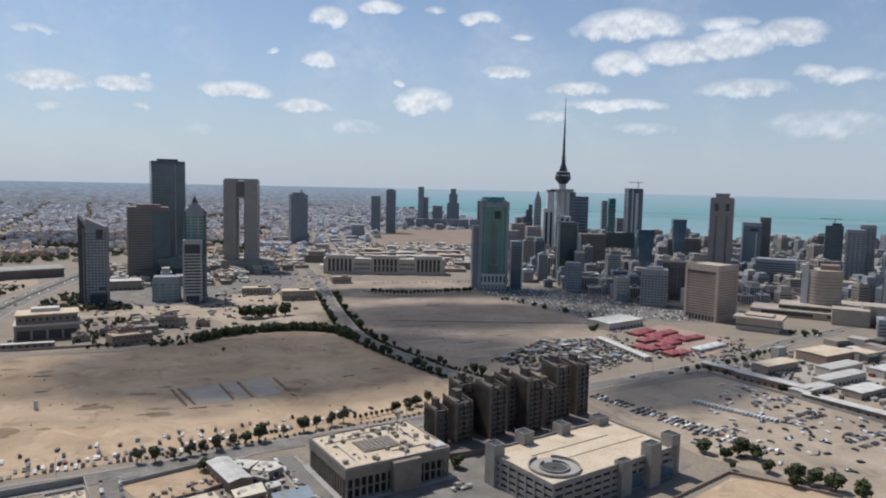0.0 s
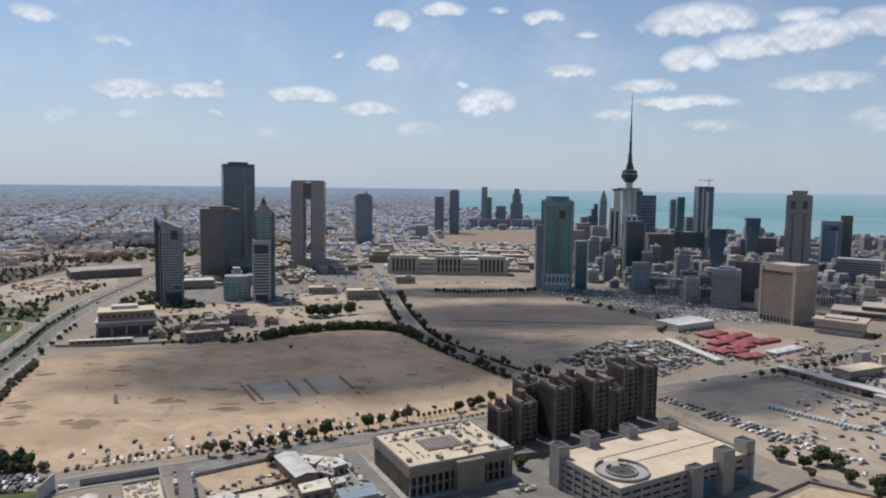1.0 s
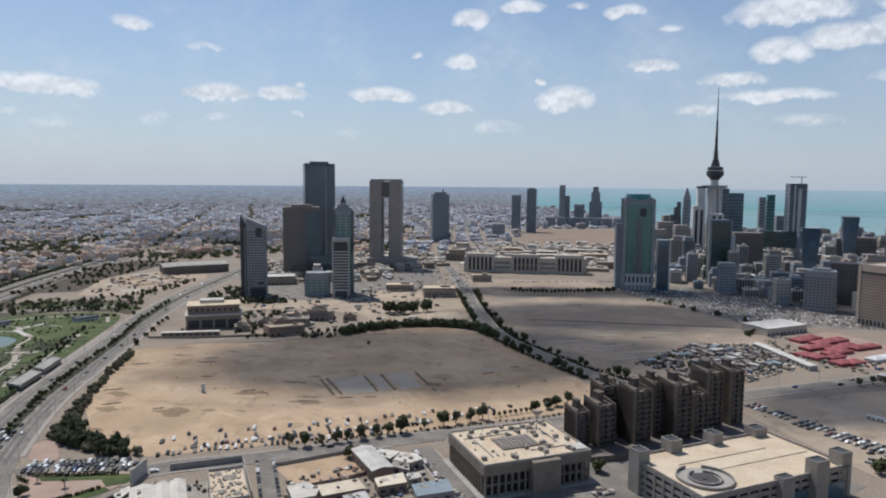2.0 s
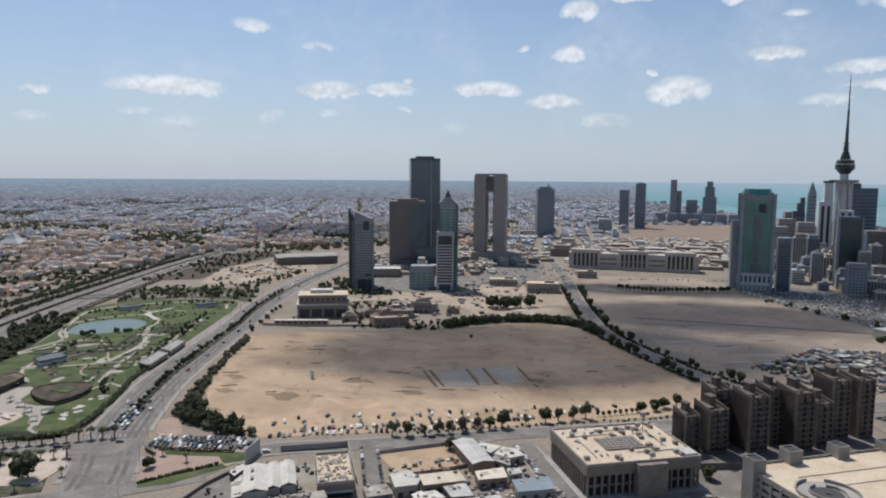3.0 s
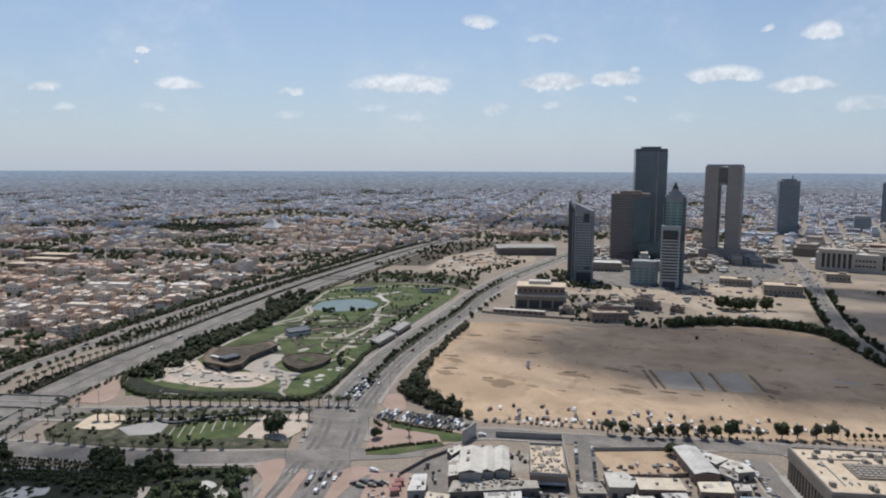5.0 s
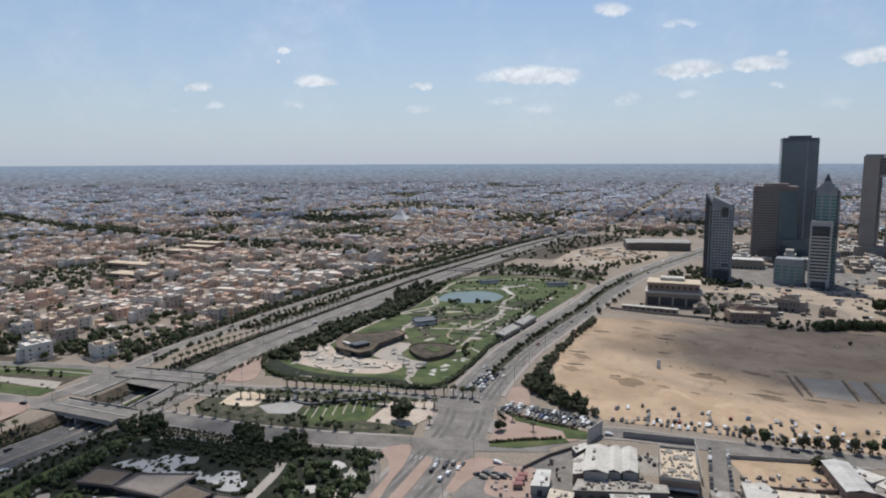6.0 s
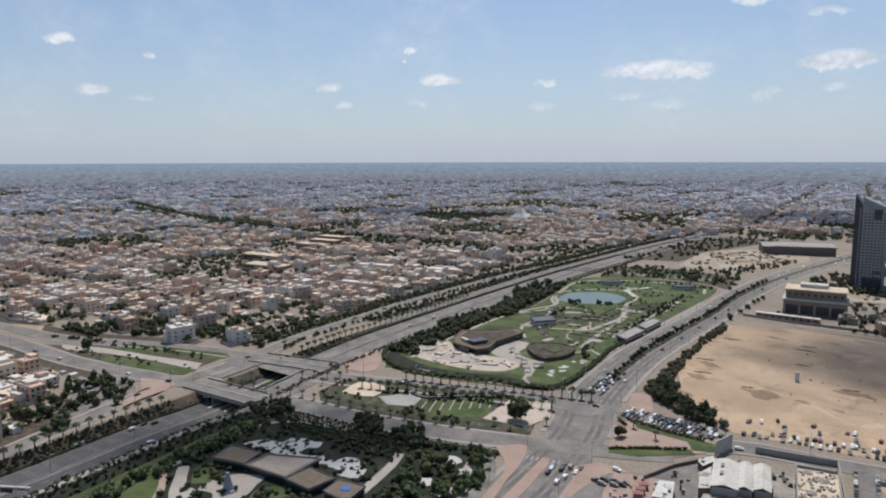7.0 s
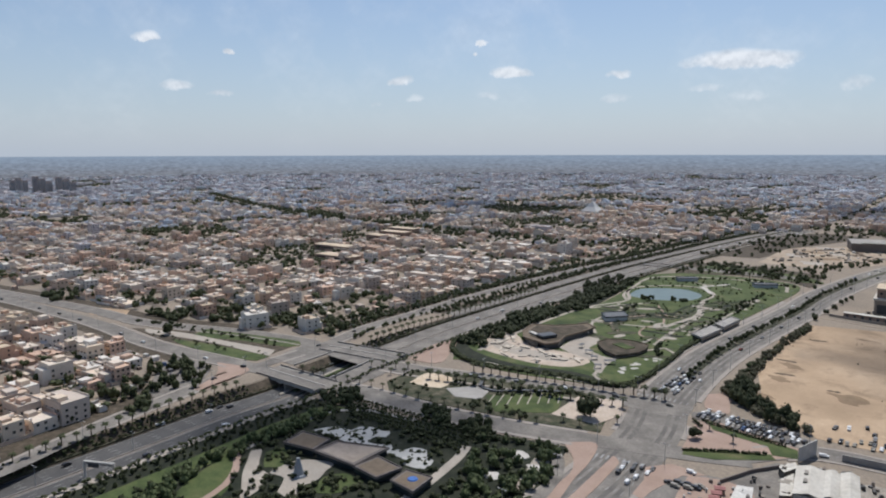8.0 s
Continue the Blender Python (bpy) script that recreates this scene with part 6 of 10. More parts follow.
BUFF = material("buff_stone", two((.50, .40, .32), (.60, .49, .40)), 0.06, 6, 1.0, 0.2, 0.85)
t = tower("office_block", 340, 862, 44, 44, 67, BUFF, BROWN, "square pinkish-brown office block with banded louvres", -53, 3.2, 0.42, 0, category="office", base=9, proud=0.5)
add(t, "roof_parapet", BUFF, [(0, -21.6, 67, 44, 0.8, 2.5), (-21.6, 0, 67, 0.8, 42.4, 2.5), (21.6, 0, 67, 0.8, 42.4, 2.5)])
add(t, "corner_pier", BUFF, [(-21, -21, 0, 3.4, 3.4, 67), (21, -21, 0, 3.4, 3.4, 67), (-21, 21, 0, 3.4, 3.4, 67), (21, 21, 0, 3.4, 3.4, 67)])
add(t, "dark_slot", DARK, [(0, -22.4, 59, 38, 0.6, 2.2)])
add(t, "arcade", DARK, [(-18 + k * 4.5, -22.3, 1, 2.4, 0.6, 6) for k in range(9)])
t = tower("office_block", 374, 798, 46, 36, 14, BUFF, TOWER_GLASS, "low brown pavilion with heavy roof", -33, 5, 0.4, category="office")
add(t, "roof_slab", BUFF, [(0, 0, 13, 52, 42, 3), (0, 0, 16, 30, 22, 2)])

tower("office_tower", 296, 950, 34, 26, 50, GREY, TOWER_GLASS, "grey office block with upright piers", -20, 3.6, 0.5, 4.0, cap=4, category="office")
tower("office_tower", 348, 1010, 40, 26, 54, DARK_BROWN, TOWER_GLASS, "dark office block with pale piers", -20, 3.6, 0.6, 5.0, category="office")
tower("office_block", 205, 1065, 22, 20, 44, GREY, BLUE_GLASS, "small grey office block with arched top", 0, 4, 0.5, 4, category="office")
t = tower("office_tower", 618, 1375, 34, 30, 98, GREY, BLUE_GLASS, "blue-grey glass tower with dark recess", -25, 4, 0.6)
add(t, "recess", DARK, [(3, -15.2, 82, 14, 0.8, 6)])
add(t, "side_frame", WHITE, [(-17.5, -13, 0, 3, 5, 100), (8, -15.4, 0, 1.5, 1, 80)], "white side frame")
tower("office_tower", 648, 1385, 20, 24, 108, DARK_BROWN, TOWER_GLASS, "brown-grey tower beside a glass tower", -25, 4, 0.4)
t = tower("office_tower", 744, 1310, 30, 30, 98, SLATE, TOWER_GLASS, "dark unfinished tower with a crane on top", -28, 4, 0.5)
add(t, "core_top", DARK, [(4, 0, 98, 16, 14, 6)])
add(t, "crane_mast", STEEL, [(0, 0, 98, 1.8, 1.8, 14)])
add(t, "crane_jib", STEEL, [(-6, 0, 111, 38, 1.2, 1.4)])
tower("office_tower", 690, 1150, 26, 30, 100, GREY, TOWER_GLASS, "grey twin tower with glazed stripes", -28, 4, 0.5, 6)
tower("office_tower", 716, 1160, 20, 30, 108, GREY, TOWER_GLASS, "grey twin tower with glazed stripes", -28, 4, 0.4, 6)
tower("office_tower", 735, 1120, 26, 26, 64, WHITE, BLUE_GLASS, "low pale blue office tower", -28, 4, 0.5, 5)

# round beige building on a wide podium
t = thing("round_building", 505, 905, 0, -28, "round beige stone building on a wide stepped podium", "building")
bm = bmesh.new()
cyl(bm, 0, 0, 0, 60, 22, 22, 40)
part("drum", bm, BEIGE, t)
bm = bmesh.new()
cyl(bm, 0, 0, 0, 0.7, 22.25, 22.25, 40)
me = mesh_of(bm, "groove", DARK_BROWN)
for k in range(11):
    piece("groove", me, t, pose(0, 0, 8 + k * 4.2))
add(t, "roof_block", BROWN, [(6, 4, 60, 22, 22, 6), (-17, -8, 54, 9, 10, 12)])
add(t, "lift_shaft", WHITE, [(-22, -8, 0, 8, 11, 66)])
add(t, "podium", BEIGE, [(-8, -26, 0, 150, 50, 9), (10, -18, 9, 120, 44, 6), (30, 30, 0, 120, 50, 14)])
add(t, "podium_window", GLASS, [(-40, -51.2, 3, 60, 0.8, 4), (20, -51.2, 3, 30, .8, 4), (0, -40.3, 10.5, 100, .8, 3)])
add(t, "block", BEIGE, [(30, -60, 0, 40, 28, 20), (60, -40, 0, 34, 30, 24)])
t = tower("office_block", 560, 1150, 60, 30, 48, GREY, TOWER_GLASS, "low grey city block", -28, 4, 0.5, category="office")
t = tower("office_block", 600, 1050, 70, 24, 26, BEIGE, TOWER_GLASS, "long beige city block", -28, 4, 0.5, category="office")
t = tower("office_block", 640, 960, 30, 30, 52, GREY, TOWER_GLASS, "plain grey mid-rise city block", -28, 4, 0.5, 5, category="office")

# long ministry building with deep window bays
t = thing("ministry_building", -101, 1222, 0, 3.5, "long cream ministry building with deep dark window bays", "building")
add(t, "wing", CREAM := material("cream_stone", two((.56, .49, .41), (.66, .59, .51)), 0.06, 6, 1.0, 0.2, 0.9), [(0, 10, 0, 214, 30, 27)])
for c in (-78, 2, 78):
    add(t, "bay", CREAM, [(c, -4, 0, 50, 8, 33)])
    bm = bmesh.new()
    bx(bm, 0, -8.1, 5, 4.2, 0.8, 22)
    me = mesh_of(bm, "bay_window", GLASS)
    for k in range(6):
        piece("bay_window", me, t, pose(c - 18 + k * 7.2, 0, 0))
    bm = bmesh.new()
    bx(bm, 0, -8.4, 14, 46, 0.6, 1.2)
    part("sill_band", bm, CREAM, t)
bm = bmesh.new()
bx(bm, 0, -5.2, 8, 3, 0.6, 3)
me = mesh_of(bm, "window", GLASS)
for k in range(6):
    for z in (0, 8):
        for c in (-40, 40):
            piece("window", me, t, pose(c - 12 + k * 4.8, 0, z))
add(t, "roof_house", CREAM, [(-90 + k * 30, 18, 27, 16, 12, 5) for k in range(7)])


# ---- joined city fabric between the towers ----
TOWERS = [(o.location.x, o.location.y) for o in list(scene.objects) if o.type == "EMPTY"]


def box_rows(verts, faces, x, y, z, sx, sy, sz, c, s):
    b = len(verts)
    for k in (z, z + sz):
        for u, v in ((-.5, -.5), (.5, -.5), (.5, .5), (-.5, .5)):
            verts.append((x + c * u * sx - s * v * sy, y + s * u * sx + c * v * sy, k))
    for f in ((4, 5, 6, 7), (0, 1, 5, 4), (1, 2, 6, 5), (2, 3, 7, 6), (3, 0, 4, 7)):
        faces.append(tuple(b + i for i in f))


def city_blocks(name, outline, step, yaw, heights, sizes, seed, keep=0.85, clear=34, label="", mat=None):
    r = random.Random(seed)
    c, s = math.cos(radians(yaw)), math.sin(radians(yaw))
    v1, f1, v2, f2 = [], [], [], []
    xs, ys = [p[0] for p in outline], [p[1] for p in outline]
    m = int(max(max(map(abs, xs)), max(map(abs, ys))) * 1.5 / step)
    for i in range(-m, m):
        for j in range(-m, m):
            x = c * i * step - s * j * step + r.uniform(-.15, .15) * step
            y = s * i * step + c * j * step + r.uniform(-.15, .15) * step
            if not (min(xs) < x < max(xs) and min(ys) < y < max(ys)) or not inside((x, y), outline) or r.random() > keep:
                continue
            if any(abs(x - a) < clear and abs(y - b) < clear for a, b in TOWERS):
                continue
            h, sx, sy = r.uniform(*heights) * (1.7 if r.random() < 0.12 else .6 if r.random() < .3 else 1), r.uniform(*sizes), r.uniform(*sizes)
            box_rows(v1, f1, x, y, 0, sx, sy, h, c, s)
            kind = r.random()
            if kind < .35 and h > 12:       # a set-back upper storey
                box_rows(v1, f1, x + r.uniform(-.1, .1) * sx, y, h, sx * .72, sy * .72, r.uniform(3, 9), c, s)
            elif kind < .6:       # a lower wing in front
                box_rows(v1, f1, x + s * sy * .6, y - c * sy * .6, 0, sx * r.uniform(.5, 1.1), sy * .5, h * r.uniform(.3, .6), c, s)
            box_rows(v1, f1, x + r.uniform(-.2, .2) * sx, y + r.uniform(-.2, .2) * sy, h, sx * .3, sy * .3, r.uniform(2, 4), c, s)
            for k in range(r.randint(2, 6)):
                box_rows(v1, f1, x + r.uniform(-.4, .4) * sx, y + r.uniform(-.4, .4) * sy, h, r.uniform(1, 4), r.uniform(1, 4), r.uniform(.8, 2.2), c, s)
            face = r.random()
            fl = r.uniform(3.2, 4.4)
            if face < .35:       # window bands
                for k in range(int((h - 2) / fl)):
                    box_rows(v2, f2, x, y, 1.6 + k * fl, sx + .3, sy * .84, 1.3, c, s)
                    box_rows(v2, f2, x, y, 1.6 + k * fl, sx * .84, sy + .3, 1.3, c, s)
            elif face < .65:       # upright glazed slots
                for q in (-.36, -.18, 0, .18, .36):
                    box_rows(v2, f2, x + c * q * sx, y + s * q * sx, 2.5, sx * .08, sy + .3, h - 4, c, s)
                    box_rows(v2, f2, x - s * q * sy, y + c * q * sy, 2.5, sx + .3, sy * .08, h - 4, c, s)
            elif face < .9:       # single windows
                for k in range(int((h - 2) / fl)):
                    for q in (-.36, -.12, .12, .36):
                        box_rows(v2, f2, x + c * q * sx, y + s * q * sx, 1.6 + k * fl, 1.8, sy + .3, 1.6, c, s)
                        box_rows(v2, f2, x - s * q * sy, y + c * q * sy, 1.6 + k * fl, sx + .3, 1.8, 1.6, c, s)
    fast_mesh(name, v1, f1, mat or BLOCK_FAR, label, "buildings")
    fast_mesh(name + "_windows", v2, f2, GLASS, "dark window rows of " + label, "windows")


CREAM_BLOCK = material("cream_block_render", two((.42, .37, .31), (.52, .47, .40)), 0.02, 6, 0.5, 0.2, 0.85, per_island=[(0.0, (.46, .39, .32)), (0.3, (.55, .49, .42)), (0.5, (.37, .30, .24)), (0.7, (.60, .57, .52)), (0.9, (.41, .39, .37))])
slab("ground_tower_parking", [(-335, 1205), (-262, 1255), (-226, 1110), (-240, 972), (-300, 962), (-330, 1060)], .12, ASPHALT, "grey paved parking ground at the feet of the towers", "parking")
slab("ground_ministry_lot", [(-190, 1118), (8, 1152), (40, 1062), (8, 1000), (-130, 972)], .11, GREY_SAND, "grey bare lot before the ministry", "sand lot")
slab("ground_tower_plaza", [(-480, 900), (-400, 850), (-300, 880), (-290, 955), (-330, 1040), (-470, 1030)], .13, ASPHALT, "grey paved plaza at the feet of the towers", "plaza")
city_blocks("city_blocks", [(110, 1130), (190, 1090), (262, 985), (330, 920), (400, 960), (560, 1000), (830, 900), (1500, 1500), (1180, 2080), (800, 1980), (640, 2220), (480, 2260), (150, 1900), (60, 1500)], 29, 0, (9, 34), (13, 25), 11, 0.88, 26, label="mid-rise city blocks behind the towers")
city_blocks("low_city_blocks", [(-240, 1270), (30, 1270), (110, 1500), (100, 1800), (-200, 1830), (-300, 1560)], 40, 4, (5, 10), (22, 44), 12, 0.92, label="low cream market blocks behind the ministry", mat=CREAM_BLOCK)
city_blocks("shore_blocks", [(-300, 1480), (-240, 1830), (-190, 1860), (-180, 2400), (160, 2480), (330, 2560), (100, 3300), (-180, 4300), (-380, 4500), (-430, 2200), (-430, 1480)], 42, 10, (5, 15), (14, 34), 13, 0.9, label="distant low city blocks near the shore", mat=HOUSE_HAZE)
city_blocks("tower_foot_blocks", [(-560, 1090), (-500, 1020), (-400, 1010), (-320, 1050), (-290, 1200), (-250, 1290), (-290, 1480), (-420, 1480), (-600, 1180)], 30, 22, (5, 13), (15, 30), 14, 0.85, 28, "low blocks round the feet of the towers", CREAM_BLOCK)
city_blocks("east_blocks", [(430, 760), (560, 870), (760, 800), (900, 700), (620, 560)], 44, -28, (8, 18), (20, 34), 15, 0.55, 30, "low blocks beside the city street")
slab("ground_market_sand", [(-175, 1870), (60, 1850), (150, 1960), (140, 2400), (-160, 2380)], 0.3, BROWN_SAND := material("brown_bare_ground", two((.26, .19, .14), (.33, .25, .19)), 0.01, 6, 0.2, 0.3, 0.95), "bare brown ground beyond the market", "sand lot")


# ---- covered market behind the ministry: long pale roofs ----
for x, y, ww, dd, yaw, roof in ((-90, 1500, 60, 16, 6, SHEET), (-60, 1440, 70, 18, 6, SHEET), (-20, 1400, 74, 20, 6, SHEET), (-150, 1470, 50, 18, 6, RUST_SHEET), (20, 1470, 60, 16, 6, ROOF_SAND), (-170, 1560, 60, 20, 6, ROOF_SAND), (0, 1560, 80, 18, 6, SHEET), (60, 1330, 70, 24, 6, RUST_SHEET)):
    shed("market_roof", x, y, ww, dd, 12, yaw, BROWN, roof, "long market hall with a pale sheet roof", 1.2, "market halls")


# ---- hall and small houses beyond the sandy lot ----
def hall(x, y, yaw, wide, deep, label):
    """A two-storey hall: a lower storey with dark bays between piers, a pale
    slab edge, a set-back upper storey and a raised roof house."""
    t = thing("hall", x, y, 0, yaw, label, "hall")
    add(t, "body", TAN, [(0, .6, 0, wide - 2, deep - 1.2, 14.5)])
    add(t, "slab_edge", WHITE_SHEET, [(0, 0, 14.5, wide + 3, deep + 3, 1.6)], "pale projecting slab edge")
    add(t, "upper_floor", BROWN, [(0, 2.5, 16.1, wide - 2, deep - 5, 8)])
    add(t, "roof", ROOF_SAND, [(0, 2.5, 24.1, wide, deep - 3, 1.2)], "sandy flat roof")
    add(t, "roof_house", WHITE_SHEET, [(-2, 8, 25.3, wide * .45, deep * .4, 3.4)], "pale raised roof house")
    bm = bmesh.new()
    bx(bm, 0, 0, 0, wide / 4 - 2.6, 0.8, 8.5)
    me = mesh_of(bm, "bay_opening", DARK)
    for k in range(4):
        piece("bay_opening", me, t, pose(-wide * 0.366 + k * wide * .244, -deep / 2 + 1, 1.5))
    bm = bmesh.new()
    bx(bm, 0, 0, 0, 2.2, 2.6, 14.5)
    me = mesh_of(bm, "pier", TAN)
    for k in range(5):
        piece("pier", me, t, pose(-wide * .488 + k * wide * .244, -deep / 2 + .3, 0))
    bm = bmesh.new()
    bx(bm, 0, 0, 0, 2.2, .5, 2.4)
    me = mesh_of(bm, "upper_window", GLASS)
    for k in range(9):
        piece("upper_window", me, t, pose(-wide * .42 + k * wide * .105, -deep / 2 + 4.9, 19))
    return t


hall(-392, 682, 28, 55, 34, "brown two-storey hall with four dark bays")
shed("long_shed", -391, 634, 56, 6, 4, 22, BROWN, WHITE_SHEET, "long low shed with a white sheet roof before the hall", .5)
yard_wall([(-424, 612), (-380, 622), (-330, 643), (-262, 664)], 2.4, TAN, "long dusty compound wall")
bm = bmesh.new()
ribbon(bm, [Vector((x, y, 0)) for x, y in ((-424, 600), (-378, 611), (-326, 632), (-258, 655), (-200, 690))], 3.5, -3.5, -.02, .15)
structure("road_compound", bm, DUST, "narrow dusty lane along the sandy lot", "road")


def old_house(x, y, yaw, wide, deep, high, seed, label, wall=None):
    """A weathered flat-roofed house of uneven wings round an open court."""
    r = random.Random(seed)
    t = thing("old_house", x, y, 0, yaw, label, "house")
    wall = wall or TAN
    wings = [(0, -deep / 2 + deep * .16, wide, deep * .32, high), (-wide / 2 + wide * .14, deep * .16, wide * .28, deep * .68, high * .8), (wide / 2 - wide * .12, deep * .16, wide * .24, deep * .68, high * .66), (0, deep / 2 - deep * .12, wide * .48, deep * .24, high * 1.15)]
    for cx, cy, sx, sy, h in wings:
        add(t, "wing", wall, [(cx, cy, 0, sx, sy, h)])
        add(t, "roof", ROOF_SAND if r.random() < .6 else RUST_SHEET, [(cx, cy, h, sx - 1, sy - 1, .3)], "dusty flat roof")
        for e in (-1, 1):
            if r.random() < .8:
                add(t, "parapet", wall, [(cx, cy + e * (sy / 2 - .25), h, sx * r.uniform(.5, 1), .5, r.uniform(.8, 1.8))])
            add(t, "parapet", wall, [(cx + e * (sx / 2 - .25), cy, h, .5, (sy - 1) * r.uniform(.6, 1), r.uniform(.8, 1.6))])
        for _ in range(3):
            add(t, "roof_box", RUST_SHEET if r.random() < .5 else wall, [(cx + r.uniform(-.35, .35) * sx, cy + r.uniform(-.3, .3) * sy, h + .3, r.uniform(1.5, 4), r.uniform(1.5, 3), r.uniform(1, 2.8))])
    for w_, h_, z_, gap, start in ((1.4, 1.8, high * .62, 3.6, 2.4), (2.4, 3.0, .3, 6.2, 4)):
        bm = bmesh.new()
        bx(bm, 0, 0, 0, w_, .5, h_)
        me = mesh_of(bm, "window", DARK)
        for k in range(int((wide - start) / gap)):
            if r.random() < .85:
                piece("window", me, t, pose(-wide / 2 + start + k * gap, -deep / 2 - .05, z_))
    return t


slab("ground_compound", [(-424, 606), (-380, 616), (-330, 638), (-262, 660), (-240, 700), (-250, 775), (-330, 800), (-400, 780), (-446, 690)], .11, DUST, "dusty brown ground of an old compound", "yard", 8)
old_house(-304, 667, 36, 37, 30, 10, 1, "brown weathered house round an open court", BROWN)
old_house(-312, 712, 24, 33, 34, 9, 2, "sandy old house with uneven wings and a court")
old_house(-297, 746, 14, 34, 24, 11, 3, "sandy old house with a flat dusty roof")
old_house(-352, 668, 30, 16, 14, 6, 4, "small sandy house among trees and rubble")
old_house(-338, 696, 20, 16, 14, 6, 5, "small sandy house among trees and rubble")
old_house(-260, 748, 12, 14, 10, 5, 6, "small brown ruined house on bare sand", BROWN)
for x, y, ww, dd, h, lab in ((-196, 940, 44, 30, 12, "low yellowish building beside the road"), (-262, 975, 40, 26, 9, "low sandy building near the towers"), (-160, 1100, 30, 20, 10, "low sandy building beside the road")):
    t = thing("low_house", x, y, 0, 16, lab, "house")
    add(t, "wall", TAN, [(0, 0, 0, ww, dd, h), (ww * .2, dd * .1, h, ww * .3, dd * .4, 3)])
    add(t, "roof", ROOF_SAND, [(0, 0, h, ww - 1, dd - 1, 0.5)])
    add(t, "parapet", TAN, [(0, -dd / 2 + .3, h, ww, .6, 1.2), (0, dd / 2 - .3, h, ww, .6, 1.2)])
    bm = bmesh.new()
    bx(bm, 0, 0, 0, 2, .5, 2)
    me = mesh_of(bm, "window", GLASS)
    for k in range(int(ww / 5)):
        piece("window", me, t, pose(-ww / 2 + 3 + k * 5, -dd / 2 - .05, 4))
shed("long_shed", -462, 990, 54, 26, 13, 24, TAN, SHEET, "long low hall with a pale roof behind a tower", 1.0)
# stadium-like hall beyond the building site
t = thing("sports_hall", -664, 1090, 0, 40, "wide brown sports hall with a pale curved roof", "hall")
add(t, "body", DARK_BROWN, [(0, 0, 0, 106, 58, 13)])
add(t, "eave", WHITE_SHEET, [(8, -29.6, 13, 96, 1.2, 1.4)], "pale roof edge")
bm = bmesh.new()
n = 10
rows = []
for i in range(n + 1):
    u = -1 + 2 * i / n
    rows.append([bm.verts.new((x, u * 30, 13 + 3 * (1 - u * u))) for x in (-54, 54)])
for a, b in zip(rows, rows[1:]):
    bm.faces.new((a[0], a[1], b[1], b[0]))
bm.faces.new([r[0] for r in rows])
bm.faces.new([r[1] for r in rows][::-1])
part("roof", bm, CONCRETE, t)

# old building outlines on the sandy lot
SLAB_TOP = material("old_floor_slab", two((.42, .355, .28), (.52, .45, .36)), 0.06, 8, 0.8, 0.3, 0.95)
bm = bmesh.new()
prism(bm, [(-196, 517), (-170, 482), (-150, 492), (-174, 532)], 0.05, 0.24)
structure("floor_slab_remains", bm, SLAB_TOP, "old concrete floor slab left on the sandy lot", "slab")
bm = bmesh.new()
prism(bm, [(-170, 534), (-147, 496), (-140, 499), (-162, 538)], 0.05, 0.24)
structure("floor_slab_remains", bm, SLAB_TOP, "narrow old concrete slab left on the sandy lot", "slab")
bm = bmesh.new()
prism(bm, [(-158, 541), (-134, 502), (-119, 512), (-141, 553)], 0.05, 0.24)
structure("floor_slab_remains", bm, SLAB_TOP, "old concrete floor slab left on the sandy lot", "slab")
r = random.Random(8)
RUBBLE = material("rubble_earth", two((.15, .115, .085), (.25, .19, .14)), 0.3, 6, 1.0, 0.3, 0.95)


def spoil_line(x0, y0, x1, y1, w_, h_):
    """A low uneven bank of rubble along a line."""
    bm = bmesh.new()
    n = max(4, int(math.hypot(x1 - x0, y1 - y0) / 2.5))
    d = Vector((x1 - x0, y1 - y0, 0)).normalized()
    nn = Vector((-d.y, d.x, 0))
    rows = []
    for i in range(n + 1):
        p = Vector((x0, y0, 0)).lerp(Vector((x1, y1, 0)), i / n)
        k = (0.15 if i in (0, n) else r.uniform(.5, 1.2))
        rows.append([bm.verts.new(p + nn * w_ * k + Vector((0, 0, .05))), bm.verts.new(p + nn * w_ * k * r.uniform(-.3, .3) + Vector((0, 0, .1 + h_ * k))), bm.verts.new(p - nn * w_ * k + Vector((0, 0, .05)))])
    for a, b in zip(rows, rows[1:]):
        bm.faces.new((a[0], b[0], b[1], a[1]))
        bm.faces.new((a[1], b[1], b[2], a[2]))
    return structure("rubble_bank", bm, RUBBLE, "low bank of dark rubble and earth", "rubble")


for a in ((-204, 516, -177, 476), (-200, 519, -172, 479), (-173, 533, -149, 493), (-161, 540, -137, 500), (-136, 555, -114, 516), (-112, 512, -106, 505), (-175, 472, -162, 476), (-330, 420, -318, 428), (-352, 450, -338, 456), (-290, 420, -282, 424), (-250, 470, -240, 478), (-300, 500, -290, 504), (-205, 455, -190, 463), (-80, 560, -70, 566), (-325, 540, -310, 545), (-60, 585, -50, 589), (-375, 520, -365, 528), (20, 690, 36, 698), (90, 690, 112, 706), (60, 730, 78, 738), (-20, 905, 0, 915), (-60, 800, 190, 806)):
    spoil_line(*a, 1.5, 0.7)
t = thing("concrete_post", -276, 463, 0, 10, "pale upright concrete slab standing alone on the sand", "slab")
add(t, "block", WHITE, [(0, 0, 0, 2.6, 1.2, 6.5)])

